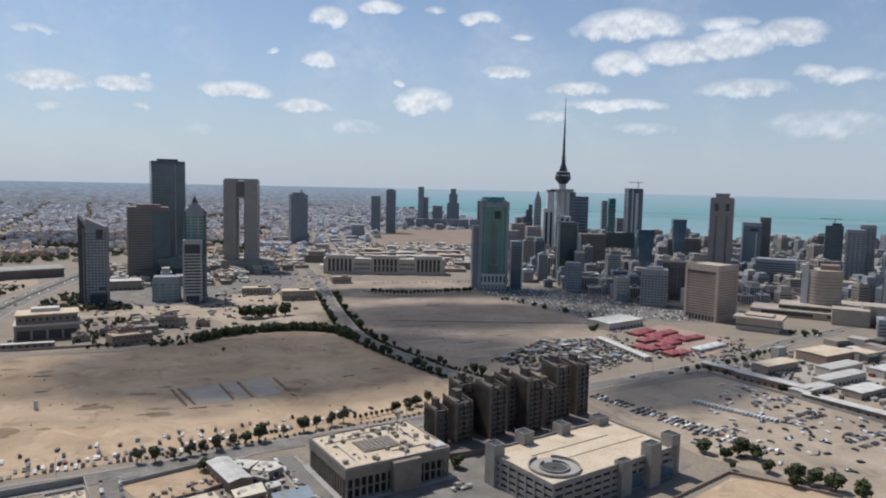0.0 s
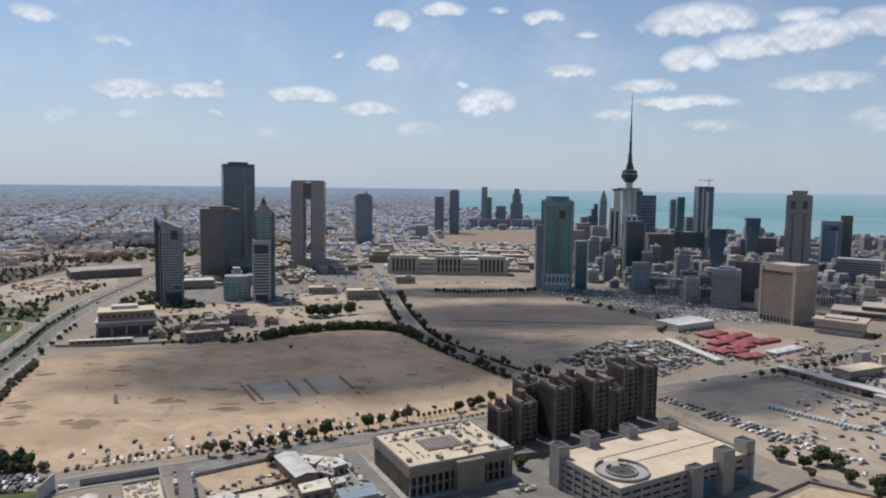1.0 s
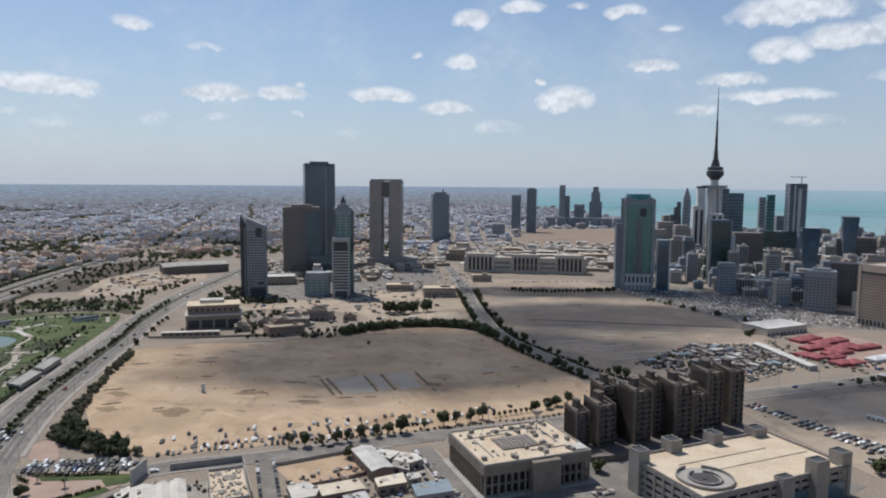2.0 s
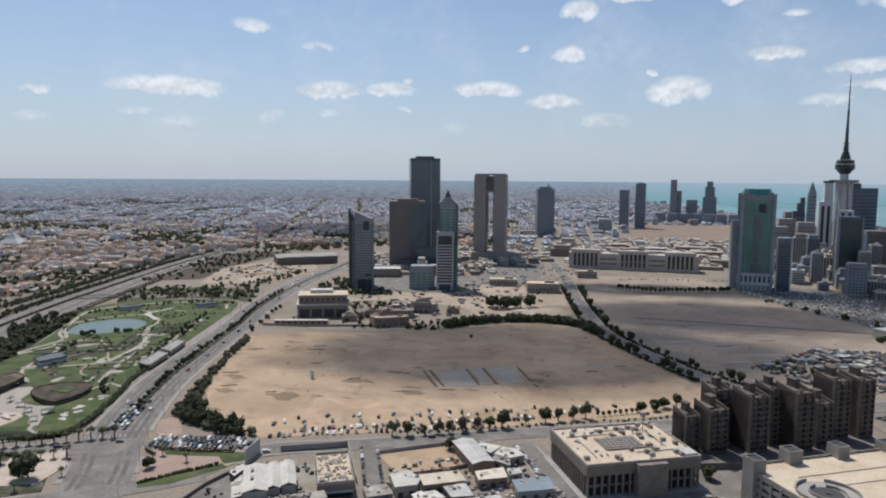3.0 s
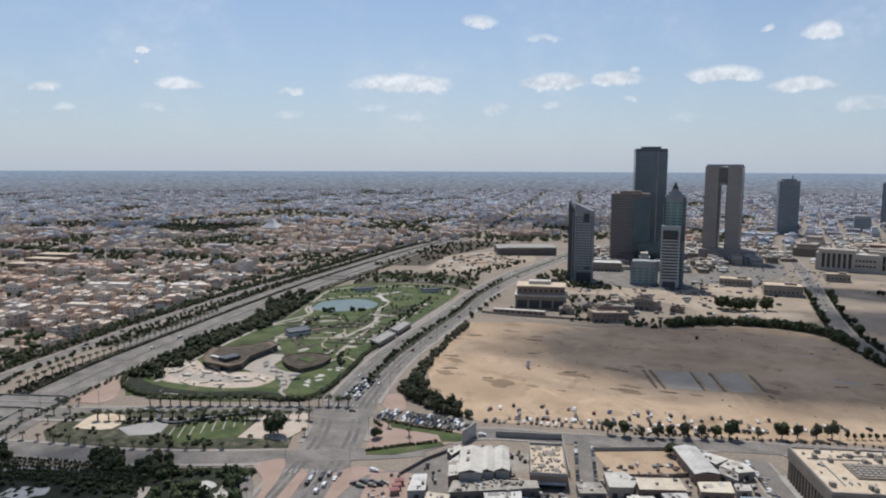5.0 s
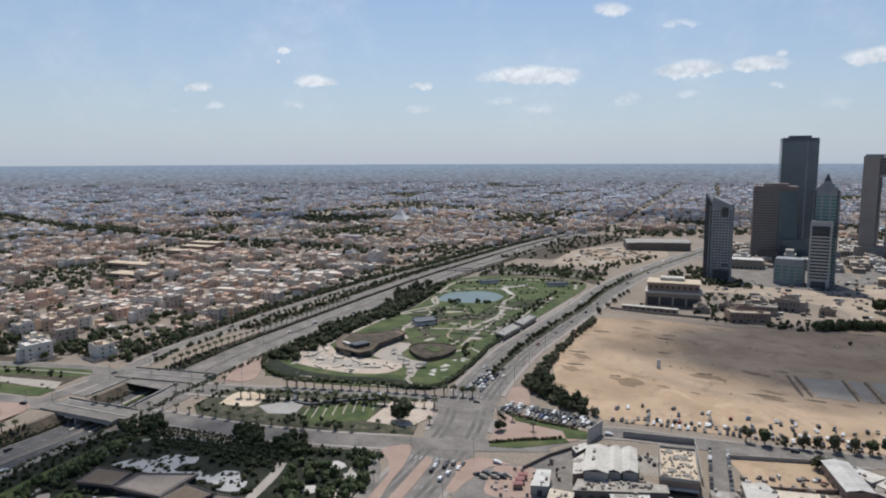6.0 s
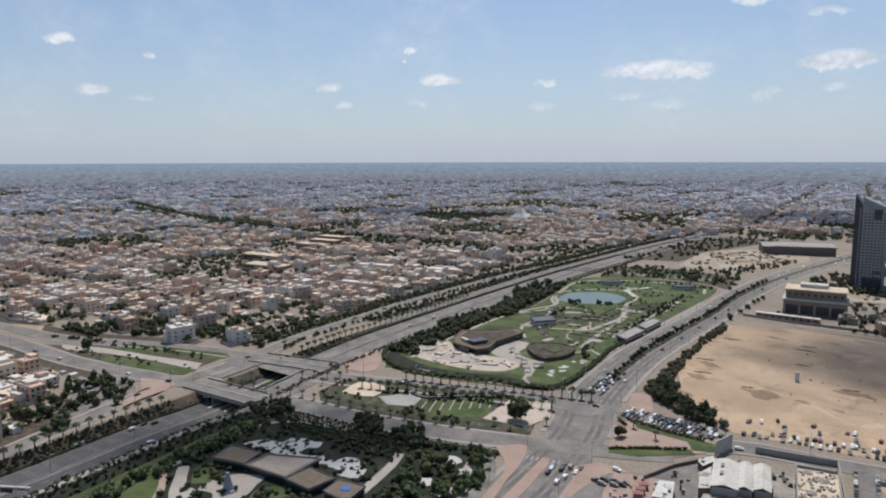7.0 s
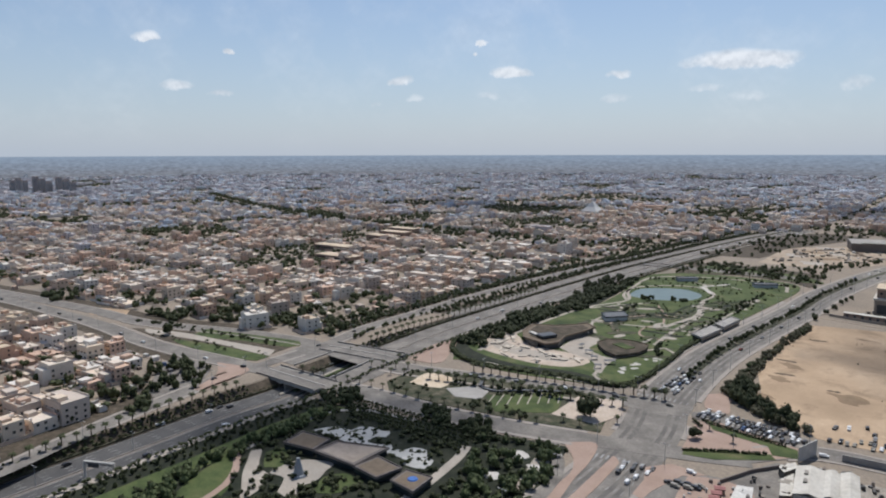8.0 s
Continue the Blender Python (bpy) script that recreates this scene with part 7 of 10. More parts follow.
# ---- red tents, white tents, market of scrap ----
def tent(x, y, wide, deep, yaw, mat, label, name="market_tent"):
    t = thing(name, x, y, 0, yaw, label, "tent", "market tents")
    bm = bmesh.new()
    bx(bm, 0, 0, 0, wide, deep, 3)
    part("side", bm, mat, t)
    bm = bmesh.new()
    v = bx(bm, 0, 0, 3, wide + 1, deep + 1, 2.2, 0, 0.15)
    part("roof", bm, mat, t)
    return t


def tent_row(x0, y0, x1, y1, n, wide, deep, yaw, mat, label):
    for i in range(n):
        k = (i + .5) / n
        tent(x0 + (x1 - x0) * k, y0 + (y1 - y0) * k, wide, deep, yaw, mat, label)


RT = "red cloth market tent with pitched roof"
for x0, y0, x1, y1, n, ww, dd in ((212, 744, 238, 772, 2, 15, 13), (226, 734, 262, 766, 3, 13, 12), (212, 712, 236, 730, 2, 17, 11), (232, 706, 262, 742, 3, 13, 11), (256, 722, 284, 742, 2, 15, 10), (200, 688, 214, 676, 2, 12, 13), (222, 692, 250, 712, 2, 14, 9), (222, 660, 242, 668, 2, 15, 12), (222, 676, 234, 686, 2, 9, 8)):
    tent_row(x0, y0, x1, y1, n, ww * 1.25, dd * 1.05, 36, RED_CLOTH, RT)
tent_row(256, 678, 292, 706, 3, 17, 11, 36, WHITE_CLOTH, "white cloth tent beside red tents")
slab("pavement_tents", [(205, 745), (262, 812), (318, 725), (250, 645), (224, 690)], 0.2, PAVER, "reddish paving under the market tents", "pavement")
shed("long_shed", 182, 675, 86, 8, 4, -72, CONCRETE, SHEET, "long narrow shed with white metal roof", 0.6)
shed("long_shed", 205, 800, 60, 34, 8, 36, CREAM, SHEET, "white low hall with roof units", 0.6)
r = random.Random(21)
for k in range(120):
    u, v = r.random(), r.random()
    x, y = 50 + u * 130 + v * 14, 622 + u * 6 + v * 95 - u * v * 30
    if not inside((x, y), [(48, 621), (101, 700), (164, 722), (180, 640), (121, 575), (85, 590)]):
        continue
    shed("market_shed", x, y, r.uniform(4, 9), r.uniform(3, 6.5), r.uniform(2.4, 4), r.choice((36, -54)) + r.uniform(-6, 6), r.choice((RUST_SHEET, DARK_BROWN, CONCRETE)), r.choice((RUST_SHEET, DARK_BROWN, DARK_BROWN, BLUE_SHEET, RUST_SHEET, TAN, SHEET)), "small scrap-market shed with patched metal roof", 0.3, "scrap market sheds")

# compounds beside the bus park
for x, y, ww, dd, h, yaw, wall, roof, lab in (
        (256, 596, 52, 9, 5, -54, BROWN, SHEET, "long classroom block with white roof"), (276, 560, 60, 10, 6, -54, BROWN, SHEET, "long classroom block with white roof"),
        (300, 543, 44, 12, 5, 30, CREAM, SHEET, "classroom block with white roof"), (306, 498, 70, 10, 5, -54, BROWN, SHEET, "long classroom block with white roof"),
        (340, 575, 60, 12, 7, 30, CREAM, SHEET, "classroom block with pale roof"), (340, 540, 36, 16, 6, 30, TAN, SHEET, "classroom block with white roof"),
        (302, 610, 44, 16, 8, 30, TAN, ROOF_SAND, "school building with cluttered roof"), (372, 655, 46, 30, 9, 30, BROWN, ROOF_SAND, "square building with orange-brown roof"),
        (360, 610, 50, 14, 7, 30, CREAM, SHEET, "long building with pale roof"), (410, 610, 60, 14, 7, 30, CREAM, SHEET, "long building with pale roof"), (420, 665, 40, 18, 8, 30, CREAM, ROOF_SAND, "building with sandy roof"),
        (390, 555, 50, 14, 7, 30, TAN, SHEET, "long building with white roof"), (370, 500, 56, 14, 6, 30, CREAM, SHEET, "long building with pale roof"), (345, 455, 50, 12, 6, -54, CREAM, SHEET, "long building with pale roof"), (450, 590, 50, 16, 8, 30, CREAM, ROOF_SAND, "building with sandy roof"), (460, 640, 40, 20, 8, 30, TAN, ROOF_SAND, "building with sandy roof")):
    shed("school_block", x, y, ww, dd, h, yaw, wall, roof, lab, 0.4)
slab("ground_school", [(244, 600), (300, 640), (380, 700), (520, 640), (420, 440), (330, 430), (300, 505)], 0.06, PALE, "pale bare ground of a school compound", "yard")
yard_wall([(236, 596), (268, 545), (300, 492), (330, 440)], 2.4, CONCRETE, "long pale compound wall")
t = thing("water_tower_block", 322, 645, 0, 30, "plain pale upright tank block", "tank")
add(t, "tank", CONCRETE, [(0, 0, 0, 12, 8, 14)])
slab("ground_front_sand", [(120, 335), (165, 374), (200, 366), (215, 340), (160, 300)], 0.2, SAND, "brown earth mound behind a low bank", "yard")
yard_wall([(90, 318), (166, 380), (215, 352)], 1.6, BROWN, "low brown earth wall")

# ---- the city park ----
MOUND = material("cream_play_surface", two((.58, .49, .39), (.70, .62, .51)), 0.3, 6, 2.0, 0.2, 0.9)
PLAZA = material("pale_pink_paving", two((.50, .40, .31), (.64, .53, .43)), 0.08, 8, 0.8, 0.3, 0.9)
slab("lawn_park", [(-463, 250), (-500, 312), (-532, 372), (-556, 440), (-600, 515), (-655, 580), (-664, 648), (-612, 700), (-549, 720), (-515, 690), (-470, 580), (-420, 450), (-380, 355), (-360, 305), (-385, 276), (-430, 246)], 0.32, LAWN, "undulating green park lawn", "lawn", 14)


def path(pts, half, mat=None, z=0.42, label="pale winding park path"):
    bm = bmesh.new()
    ribbon(bm, smooth_line(pts, 6), half, -half, 0.2, z)
    return structure("path", bm, mat or PALE, label, "path")


path([(-470, 262), (-505, 322), (-540, 392), (-556, 440), (-562, 488), (-598, 520), (-622, 552), (-650, 600), (-641, 640), (-600, 680), (-548, 704), (-516, 672)], 1.8)
path([(-562, 488), (-590, 508), (-612, 546), (-600, 590), (-575, 606), (-541, 590), (-523, 552)], 1.6)
path([(-523, 552), (-500, 530), (-474, 498), (-446, 440), (-420, 395)], 2.0)
path([(-590, 626), (-560, 600), (-541, 588)], 2.0)
path([(-641, 631), (-590, 626), (-575, 640), (-548, 640)], 1.2)
path([(-554, 470), (-530, 452), (-505, 400), (-470, 375)], 1.4)
path([(-505, 400), (-480, 420), (-455, 440), (-430, 455)], 1.6)
path([(-490, 470), (-470, 450), (-466, 425), (-448, 405), (-425, 412)], 0.9, PAVER, 0.44)
path([(-530, 500), (-500, 480), (-490, 470), (-505, 440)], 0.9, PAVER, 0.44)
path([(-460, 520), (-448, 480), (-430, 440)], 1.4)
path([(-500, 610), (-480, 560), (-455, 500), (-436, 455)], 1.2)
path([(-440, 252), (-400, 272), (-368, 292), (-356, 312), (-370, 345), (-392, 395), (-414, 440)], 1.0, z=0.38)
slab("water_pond", [(-580, 505), (-596, 528), (-602, 550), (-580, 582), (-548, 578), (-534, 556), (-536, 535), (-556, 512)], 0.40, WATER, "calm grey-blue park pond", "pond", 6)
# near-black strip stands for planting and for the hedge's shadow
slab("planting_plaza_edge", [(-492, 262), (-474, 258), (-447, 261), (-420, 273), (-396, 294), (-372, 303), (-356, 306), (-352, 302), (-366, 293), (-389, 283), (-418, 257), (-438, 243), (-470, 242), (-496, 256)], .37, DARK_GARDEN, "dark strip of planting and painted hedge shade beside the park plaza", "planting", 5)
slab("pavement_plaza", [(-497, 275), (-508, 292), (-501, 314), (-479, 307), (-455, 309), (-436, 319), (-418, 327), (-406, 320), (-403, 301), (-420, 283), (-449, 271), (-474, 266)], 0.40, PLAZA, "pinkish pale paved playground plaza", "plaza", 8)
slab("pavement_plaza_bands", [(-488, 280), (-494, 294), (-470, 293), (-440, 303), (-418, 312), (-414, 303), (-436, 287), (-462, 277)], 0.406, PALE, "paler sand-coloured play surface", "plaza", 8)
slab("pavement_white_plaza", [(-448, 322), (-462, 345), (-476, 365), (-462, 370), (-446, 360), (-438, 344), (-424, 338), (-408, 340), (-400, 352), (-397, 337), (-382, 310), (-392, 312), (-400, 320), (-414, 324), (-431, 321)], 0.43, PALE, "pale stone plaza between the pavilions", "plaza", 6)
slab("lawn_oval", [(-380, 309), (-395, 327), (-404, 345), (-408, 367), (-407, 392), (-391, 384), (-369, 343), (-360, 316), (-367, 305)], 0.5, LAWN, "oval green lawn with white stones", "lawn", 6)
path([(-381, 304), (-397, 326), (-406, 346), (-411, 368), (-410, 396)], 1.3, PALE, 0.53)
path([(-381, 304), (-366, 301), (-356, 316), (-366, 345), (-388, 386), (-410, 396)], 1.1, PALE, 0.53)
# curved terraces of the upper lawns
for k, (mat, half) in enumerate(((SCRUB, 3.0), (DARK_GARDEN, 1.6), (PAVER, .9), (DARK_GARDEN, 1.4), (SCRUB, 2.4))):
    q = k * 5.5
    path([(-460 - q * .5, 392 + q * .4), (-480 - q, 404 + q * .3), (-496 - q * .7, 432 + q * .5), (-494 - q * .3, 458 + q), (-478, 472 + q)], half, mat, 0.45 + .012 * k, "curved planted terrace in the park")
for k in range(5):
    path([(-466 - k * 7, 472 + k * 3), (-486 - k * 7, 520 + k * 3), (-484 - k * 5, 575 + k * 3)], 1.5, (DARK_GARDEN, SCRUB)[k % 2], 0.47 + .012 * k, "low planted row between mown strips")
path([(-557, 406), (-550, 438), (-546, 474), (-541, 500)], 1.8, PALE, .46)
path([(-582, 613), (-566, 604), (-549, 593)], 2.2, PINK_DISH, .48)
path([(-581, 616), (-578, 634), (-578, 653)], 2.0, PINK_DISH, .48)
path([(-521, 553), (-504, 530), (-486, 511), (-474, 488), (-460, 442)], 2.2, PALE, .49)
r = random.Random(4)
for k in range(16):
    u = r.random()
    x, y = -376 - 18 * u + r.uniform(-6, 6), 322 + 52 * u
    bm = bmesh.new()
    cyl(bm, x, y, 0.45, 0.62, r.uniform(1.2, 2.6), r.uniform(1.0, 2.0), 9)
    structure("stepping_disc", bm, PINK_DISH, "flat pale stone disc set in the lawn", "stone")


def canopy(x, y, yaw, wide, deep):
    t = thing("shade_canopy", x, y, .4, yaw, "small dark shade canopy on thin posts", "canopy", "park canopies")
    bm = bmesh.new()
    bx(bm, 0, 0, 2.7, wide, deep, .22)
    part("roof", bm, SUMMIT, t)
    for u in (-1, 1):
        for v in (-1, 1):
            bm = bmesh.new()
            bx(bm, u * (wide / 2 - .3), v * (deep / 2 - .3), 0, .16, .16, 2.7)
            part("post", bm, STEEL, t)


for x, y, a, ww, dd in ((-424, 333, 30, 6, 3), (-410, 327, 60, 5, 3.4), (-396, 330, 60, 8, 4), (-440, 338, 120, 6, 3), (-468, 362, 60, 7, 4), (-392, 316, 60, 5, 3)):
    canopy(x, y, a, ww, dd)


def pavilion(name, pts, z, wall, roof, label, panel=None):
    cx, cy = sum(p[0] for p in pts) / len(pts), sum(p[1] for p in pts) / len(pts)
    t = thing(name, cx, cy, 0, 0, label, "pavilion")
    loc = [(x - cx, y - cy) for x, y in pts]
    bm = bmesh.new()
    prism(bm, [(x * 0.93, y * 0.93) for x, y in loc], 0.2, z - 0.7)
    part("wall", bm, wall, t)
    bm = bmesh.new()
    prism(bm, loc, z - 0.7, z)
    part("roof", bm, roof, t)
    bm = bmesh.new()
    prism(bm, [(x * 0.8, y * 0.8) for x, y in loc], z, z + 0.12)
    part("roof_panel", bm, panel or DECK_WOOD, t)
    for (x0, y0), (x1, y1) in zip(loc, loc[1:] + loc[:1]):
        bm = bmesh.new()
        prism(bm, [(x0 * .99, y0 * .99), (x1 * .99, y1 * .99), (x1 * .95, y1 * .95), (x0 * .95, y0 * .95)], z, z + .55)
        part("roof_rim", bm, roof, t)
    return t


t = pavilion("cafe_pavilion", [(-490, 314), (-506, 334), (-491, 352), (-486, 380), (-472, 377), (-466, 362), (-459, 336), (-446, 320), (-447, 308), (-472, 304)], 5.0, DARK, DECK_WOOD, "dark angular cafe pavilion with a brown planted roof", BANK_SOIL)
add(t, "rooflight", SHEET, [(-2, -22, 5.5, 12, 3, 1.0)])
add(t, "roof_terrace", DARK, [(10, -18, 5.6, 9, 14, 2.2)])
add(t, "glazed_front", GLASS, [(13, -33, 0.3, 13, 1.0, 4.0)])
t = pavilion("gallery_pavilion", [(-441, 354), (-444, 366), (-438, 376), (-429, 382), (-416, 385), (-407, 375), (-402, 362), (-402, 350), (-404, 342), (-417, 342), (-430, 347)], 3.0, DARK_BROWN, BANK_SOIL, "low dark rounded gallery pavilion with a planted roof", BANK_SOIL)
add(t, "roof_garden", LAWN, [(0, 2, 3.1, 16, 9, .4)])
pavilion("park_kiosk", [(-516, 417), (-510, 440), (-492, 430), (-498, 408)], 4.5, WHITE, DARK, "small kiosk with a dark flat roof", SUMMIT)
pavilion("greenhouse", [(-422, 436), (-435, 473), (-421, 470), (-408, 433)], 4.5, GLASS, CONCRETE, "long glazed greenhouse beside the boulevard", CONCRETE)
pavilion("greenhouse", [(-438, 479), (-450, 513), (-438, 511), (-424, 475)], 4.5, GLASS, CONCRETE, "long glazed greenhouse beside the boulevard", CONCRETE)
pavilion("park_kiosk", [(-628, 618), (-616, 640), (-606, 634), (-618, 612)], 4, WHITE, DARK, "small kiosk with a dark flat roof", SUMMIT)
pavilion("park_kiosk", [(-560, 668), (-545, 690), (-536, 684), (-550, 662)], 4, WHITE, DARK, "small kiosk with a dark flat roof", SUMMIT)

# planting beds and terraces of the park
rb = random.Random(33)
PARK_INNER = [(-480, 330), (-545, 450), (-560, 480), (-520, 540), (-500, 620), (-520, 660), (-470, 560), (-425, 440), (-392, 365), (-440, 395)]
BED_MATS = [DARK_GARDEN, SCRUB, SCRUB, PALE]
beds = 0
while beds < 64:
    x, y = rb.uniform(-640, -385), rb.uniform(325, 690)
    if not inside((x, y), PARK_INNER):
        continue
    a, ln, wd = rb.choice((28, 118, 60)) + rb.uniform(-15, 15), rb.uniform(5, 17), rb.uniform(1.5, 4.5)
    d, e = Vector((math.cos(radians(a)), math.sin(radians(a)))), Vector((-math.sin(radians(a)), math.cos(radians(a))))
    slab("planting_bed", [(x + d.x * ln * u + e.x * wd * v, y + d.y * ln * u + e.y * wd * v) for u, v in ((-1, -.6), (-.3, -1), (.6, -.9), (1, 0), (.5, .9), (-.5, 1), (-1, .4))], 0.44 + beds * .0035, BED_MATS[beds % 4], "low planted bed in the park lawn", "planting", 4)
    beds += 1

# garden between the two streets
slab("lawn_garden", [(-432, 170), (-448, 196), (-422, 222), (-385, 250), (-345, 285), (-322, 270), (-300, 245), (-330, 218), (-370, 190), (-412, 164)], 0.30, SCRUB, "planted garden with clipped strips", "garden")
slab("ground_sand_court", [(-423, 183), (-436, 202), (-419, 213), (-404, 197)], 0.42, ROOF_SAND, "oval sand play court", "court", 6)
slab("lawn_strips", [(-379, 217), (-362, 266), (-334, 240), (-352, 208)], 0.40, LAWN, "green garden lawn with pale diagonal strips", "lawn")
for k in range(8):
    u = k / 7
    x, y = -377 + 16 * u, 222 + 40 * u
    path([(x, y), (x + 14, y - 14 + 2 * u)], 0.4, PALE, 0.52, "pale diagonal strip in a garden lawn")
slab("pavement_brown_court", [(-334, 236), (-352, 270), (-333, 288), (-314, 273), (-310, 250)], 0.42, PLAZA, "pale paved court round a dark tree", "court")
slab("pavement_garden_court", [(-402, 200), (-396, 224), (-384, 222), (-374, 210), (-386, 198)], .4, CONCRETE, "grey paved garden court", "court")

bm = bmesh.new()
ribbon(bm, smooth_line([(-418, 226), (-407, 231), (-396, 222), (-383, 225), (-376, 240), (-368, 254), (-362, 264)], 5), 1.2, -1.2, 0.2, 1.3)
structure("wall_garden", bm, SUMMIT, "dark sunken retaining wall in the garden", "wall")

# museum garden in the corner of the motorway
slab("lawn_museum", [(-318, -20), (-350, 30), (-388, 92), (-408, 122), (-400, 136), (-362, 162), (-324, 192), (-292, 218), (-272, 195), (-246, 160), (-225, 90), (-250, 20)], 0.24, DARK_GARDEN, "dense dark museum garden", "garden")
pavilion("museum_pavilion", [(-355, 82), (-365, 95), (-348, 106), (-339, 94)], 4, GLASS, DARK_BROWN, "square museum pavilion with a brown decked roof")
pavilion("museum_gallery", [(-338.6, 94.2), (-345.5, 108), (-325, 130), (-313.6, 107)], 3.6, GLASS, DARK_BROWN, "wide museum gallery with a grey flat roof", TAN)
pavilion("museum_pavilion", [(-312.5, 106), (-318, 121), (-300, 127), (-296, 112)], 4, GLASS, DARK_BROWN, "square museum pavilion with a brown decked roof")
t = pavilion("museum_pavilion", [(-291, 117), (-298, 128), (-285, 136), (-276, 122)], 4, GLASS, DARK_BROWN, "square museum pavilion with a blue rooflight")
bm = bmesh.new()
cyl(bm, 0, 1, 4.1, 4.5, 2.6, 2.2, 14)
part("rooflight", bm, BLUE_MARK, t, "blue rooflight")
slab("pavement_museum_court", [(-310, 69), (-323, 75), (-331, 70), (-337, 79), (-338, 89), (-328, 101), (-321, 95), (-314, 89), (-309, 79), (-300, 74)], 0.36, PALE, "pale stone museum court", "court", 3)
slab("pavement_museum_walk", [(-321, 55), (-336, 58), (-350, 63), (-361, 67), (-360, 72), (-346, 68), (-338, 67), (-327, 69), (-315, 61), (-311, 53)], 0.34, PALE, "pale stone garden walk", "court", 3)
slab("lawn_museum_slope", [(-325, 24), (-340, 34), (-352, 45), (-362, 58), (-348, 57), (-331, 53), (-316, 42)], .3, LAWN, "sloping green lawn of the museum garden", "lawn", 4)
# the sky's glare on the pond is put into this pale base colour
PALE_WATER = material("sky_glare_water", two((.46, .45, .42), (.60, .585, .55)), 0.15, 7, 1.0, 0.2, 0.7, spec=0.15)
slab("water_museum_pond", [(-373, 103), (-373, 112), (-370, 118), (-363, 122), (-366, 128), (-361, 135), (-355, 137), (-352, 141), (-346, 136), (-349, 131), (-344, 125), (-338, 130), (-336, 135), (-330, 134), (-326, 138), (-327, 144), (-321, 149), (-314, 146), (-308, 147), (-302, 139), (-311, 132), (-318, 134), (-324, 130), (-332, 128), (-338, 123), (-345, 117), (-353, 113), (-362, 108)], 0.36, PALE_WATER, "lily pond with pale sky glare put into its colour", "pond", 3)
t = thing("sculpture", -322, 82, 0.3, 0, "dark conical sculpture on a stone court", "sculpture")
bm = bmesh.new()
cyl(bm, 0, 0, 0, 1.0, 4.2, 3.6, 14)
cyl(bm, 0, 0, 1.0, 9.0, 2.6, 0.8, 14)
part("cone", bm, GREY, t)
slab("lawn_museum_court", [(-355, 73), (-357, 83), (-340, 82), (-335, 76), (-338, 69)], 0.4, LAWN, "small green museum lawn", "lawn", 4)
slab("lawn_museum_court", [(-315, 92), (-315, 102), (-302, 108), (-297, 95), (-303, 84)], 0.4, LAWN, "small green museum lawn", "lawn", 4)
path([(-272, 112), (-280, 122), (-290, 138), (-306, 160), (-316, 170)], 2.6, PALE, 0.4, "sunlit sandy path beside the museum")
path([(-362, 60), (-384, 96), (-395, 118), (-388, 140), (-360, 160)], 1.6, CONCRETE, 0.4, "grey walk along the museum garden wall")
path([(-362, 60), (-340, 55), (-322, 43), (-300, 10)], 1.8, PAVER, 0.4, "brown curved garden path")
for x, y, s in ((-296, 189, 7), (-281, 166, 6), (-279, 189, 5)):
    slab("pavement_clearing", [(x - s, y - s * .5), (x - s * .3, y + s * .6), (x + s * .9, y + s * .5), (x + s * .6, y - s * .7)], 0.5, PINK_DISH, "pale sandy clearing among trees", "court", 4)
# street beyond the park, with crossing bridge
CROSS = smooth_line([(-560, 760), (-620, 730), (-690, 690), (-745, 650), (-820, 610), (-960, 560)])
road("road_cross", CROSS, 8, ASPHALT, "grey cross street bridging the motorway", 0.25, walk_side=2)
footways()


# ---- loose clutter between sheds and in yards ----
CLUTTER_STOPS = [(0.0, (.36, .30, .24)), (0.16, (.52, .48, .43)), (0.28, (.22, .18, .15)), (0.46, (.09, .088, .086)), (0.66, (.42, .36, .29)), (0.78, (.26, .25, .25)), (0.90, (.68, .65, .60)), (0.955, (.30, .09, .07)), (0.98, (.10, .16, .28))]
CLUTTER = material("mixed_clutter", two((.3, .28, .25), (.4, .37, .33)), 0.5, 4, 2.0, 0.25, 0.85, per_island=CLUTTER_STOPS)


def clutter(name, outline, count, size, high, seed, label, avoid=()):
    r = random.Random(seed)
    xs, ys = [p[0] for p in outline], [p[1] for p in outline]
    v, f, tries = [], [], 0
    while count and tries < 20000:
        tries += 1
        x, y = r.uniform(min(xs), max(xs)), r.uniform(min(ys), max(ys))
        if not inside((x, y), outline) or any(math.hypot(x - a, y - b) < d for a, b, d in avoid):
            continue
        a = radians(r.choice((32, 122)) + r.uniform(-20, 20))
        box_rows(v, f, x, y, .05, r.uniform(*size), r.uniform(*size), r.uniform(*high), math.cos(a), math.sin(a))
        count -= 1
    return fast_mesh(name, v, f, CLUTTER, label, "clutter")


clutter("market_clutter", [(-212, 300), (-204, 312), (-190, 326), (-152, 292), (-120, 262), (-170, 232), (-186, 246)], 330, (.6, 3.2), (.5, 2.4), 71, "crates, stalls and scrap between market sheds", ((-203, 286, 13), (-189, 299, 10), (-166, 305, 15), (-208, 270, 6), (-222, 300, 5)))
clutter("yard_clutter", [(-150, 330), (-112, 372), (-80, 372), (-55, 330), (-95, 285), (-130, 285)], 300, (.6, 2.8), (.5, 2.0), 72, "crates and scrap in the workshop yards")
clutter("scrap_clutter", [(48, 621), (101, 704), (164, 724), (186, 640), (121, 572), (85, 588)], 900, (.8, 4.0), (.6, 2.6), 73, "heaps of scrap and goods in the market")
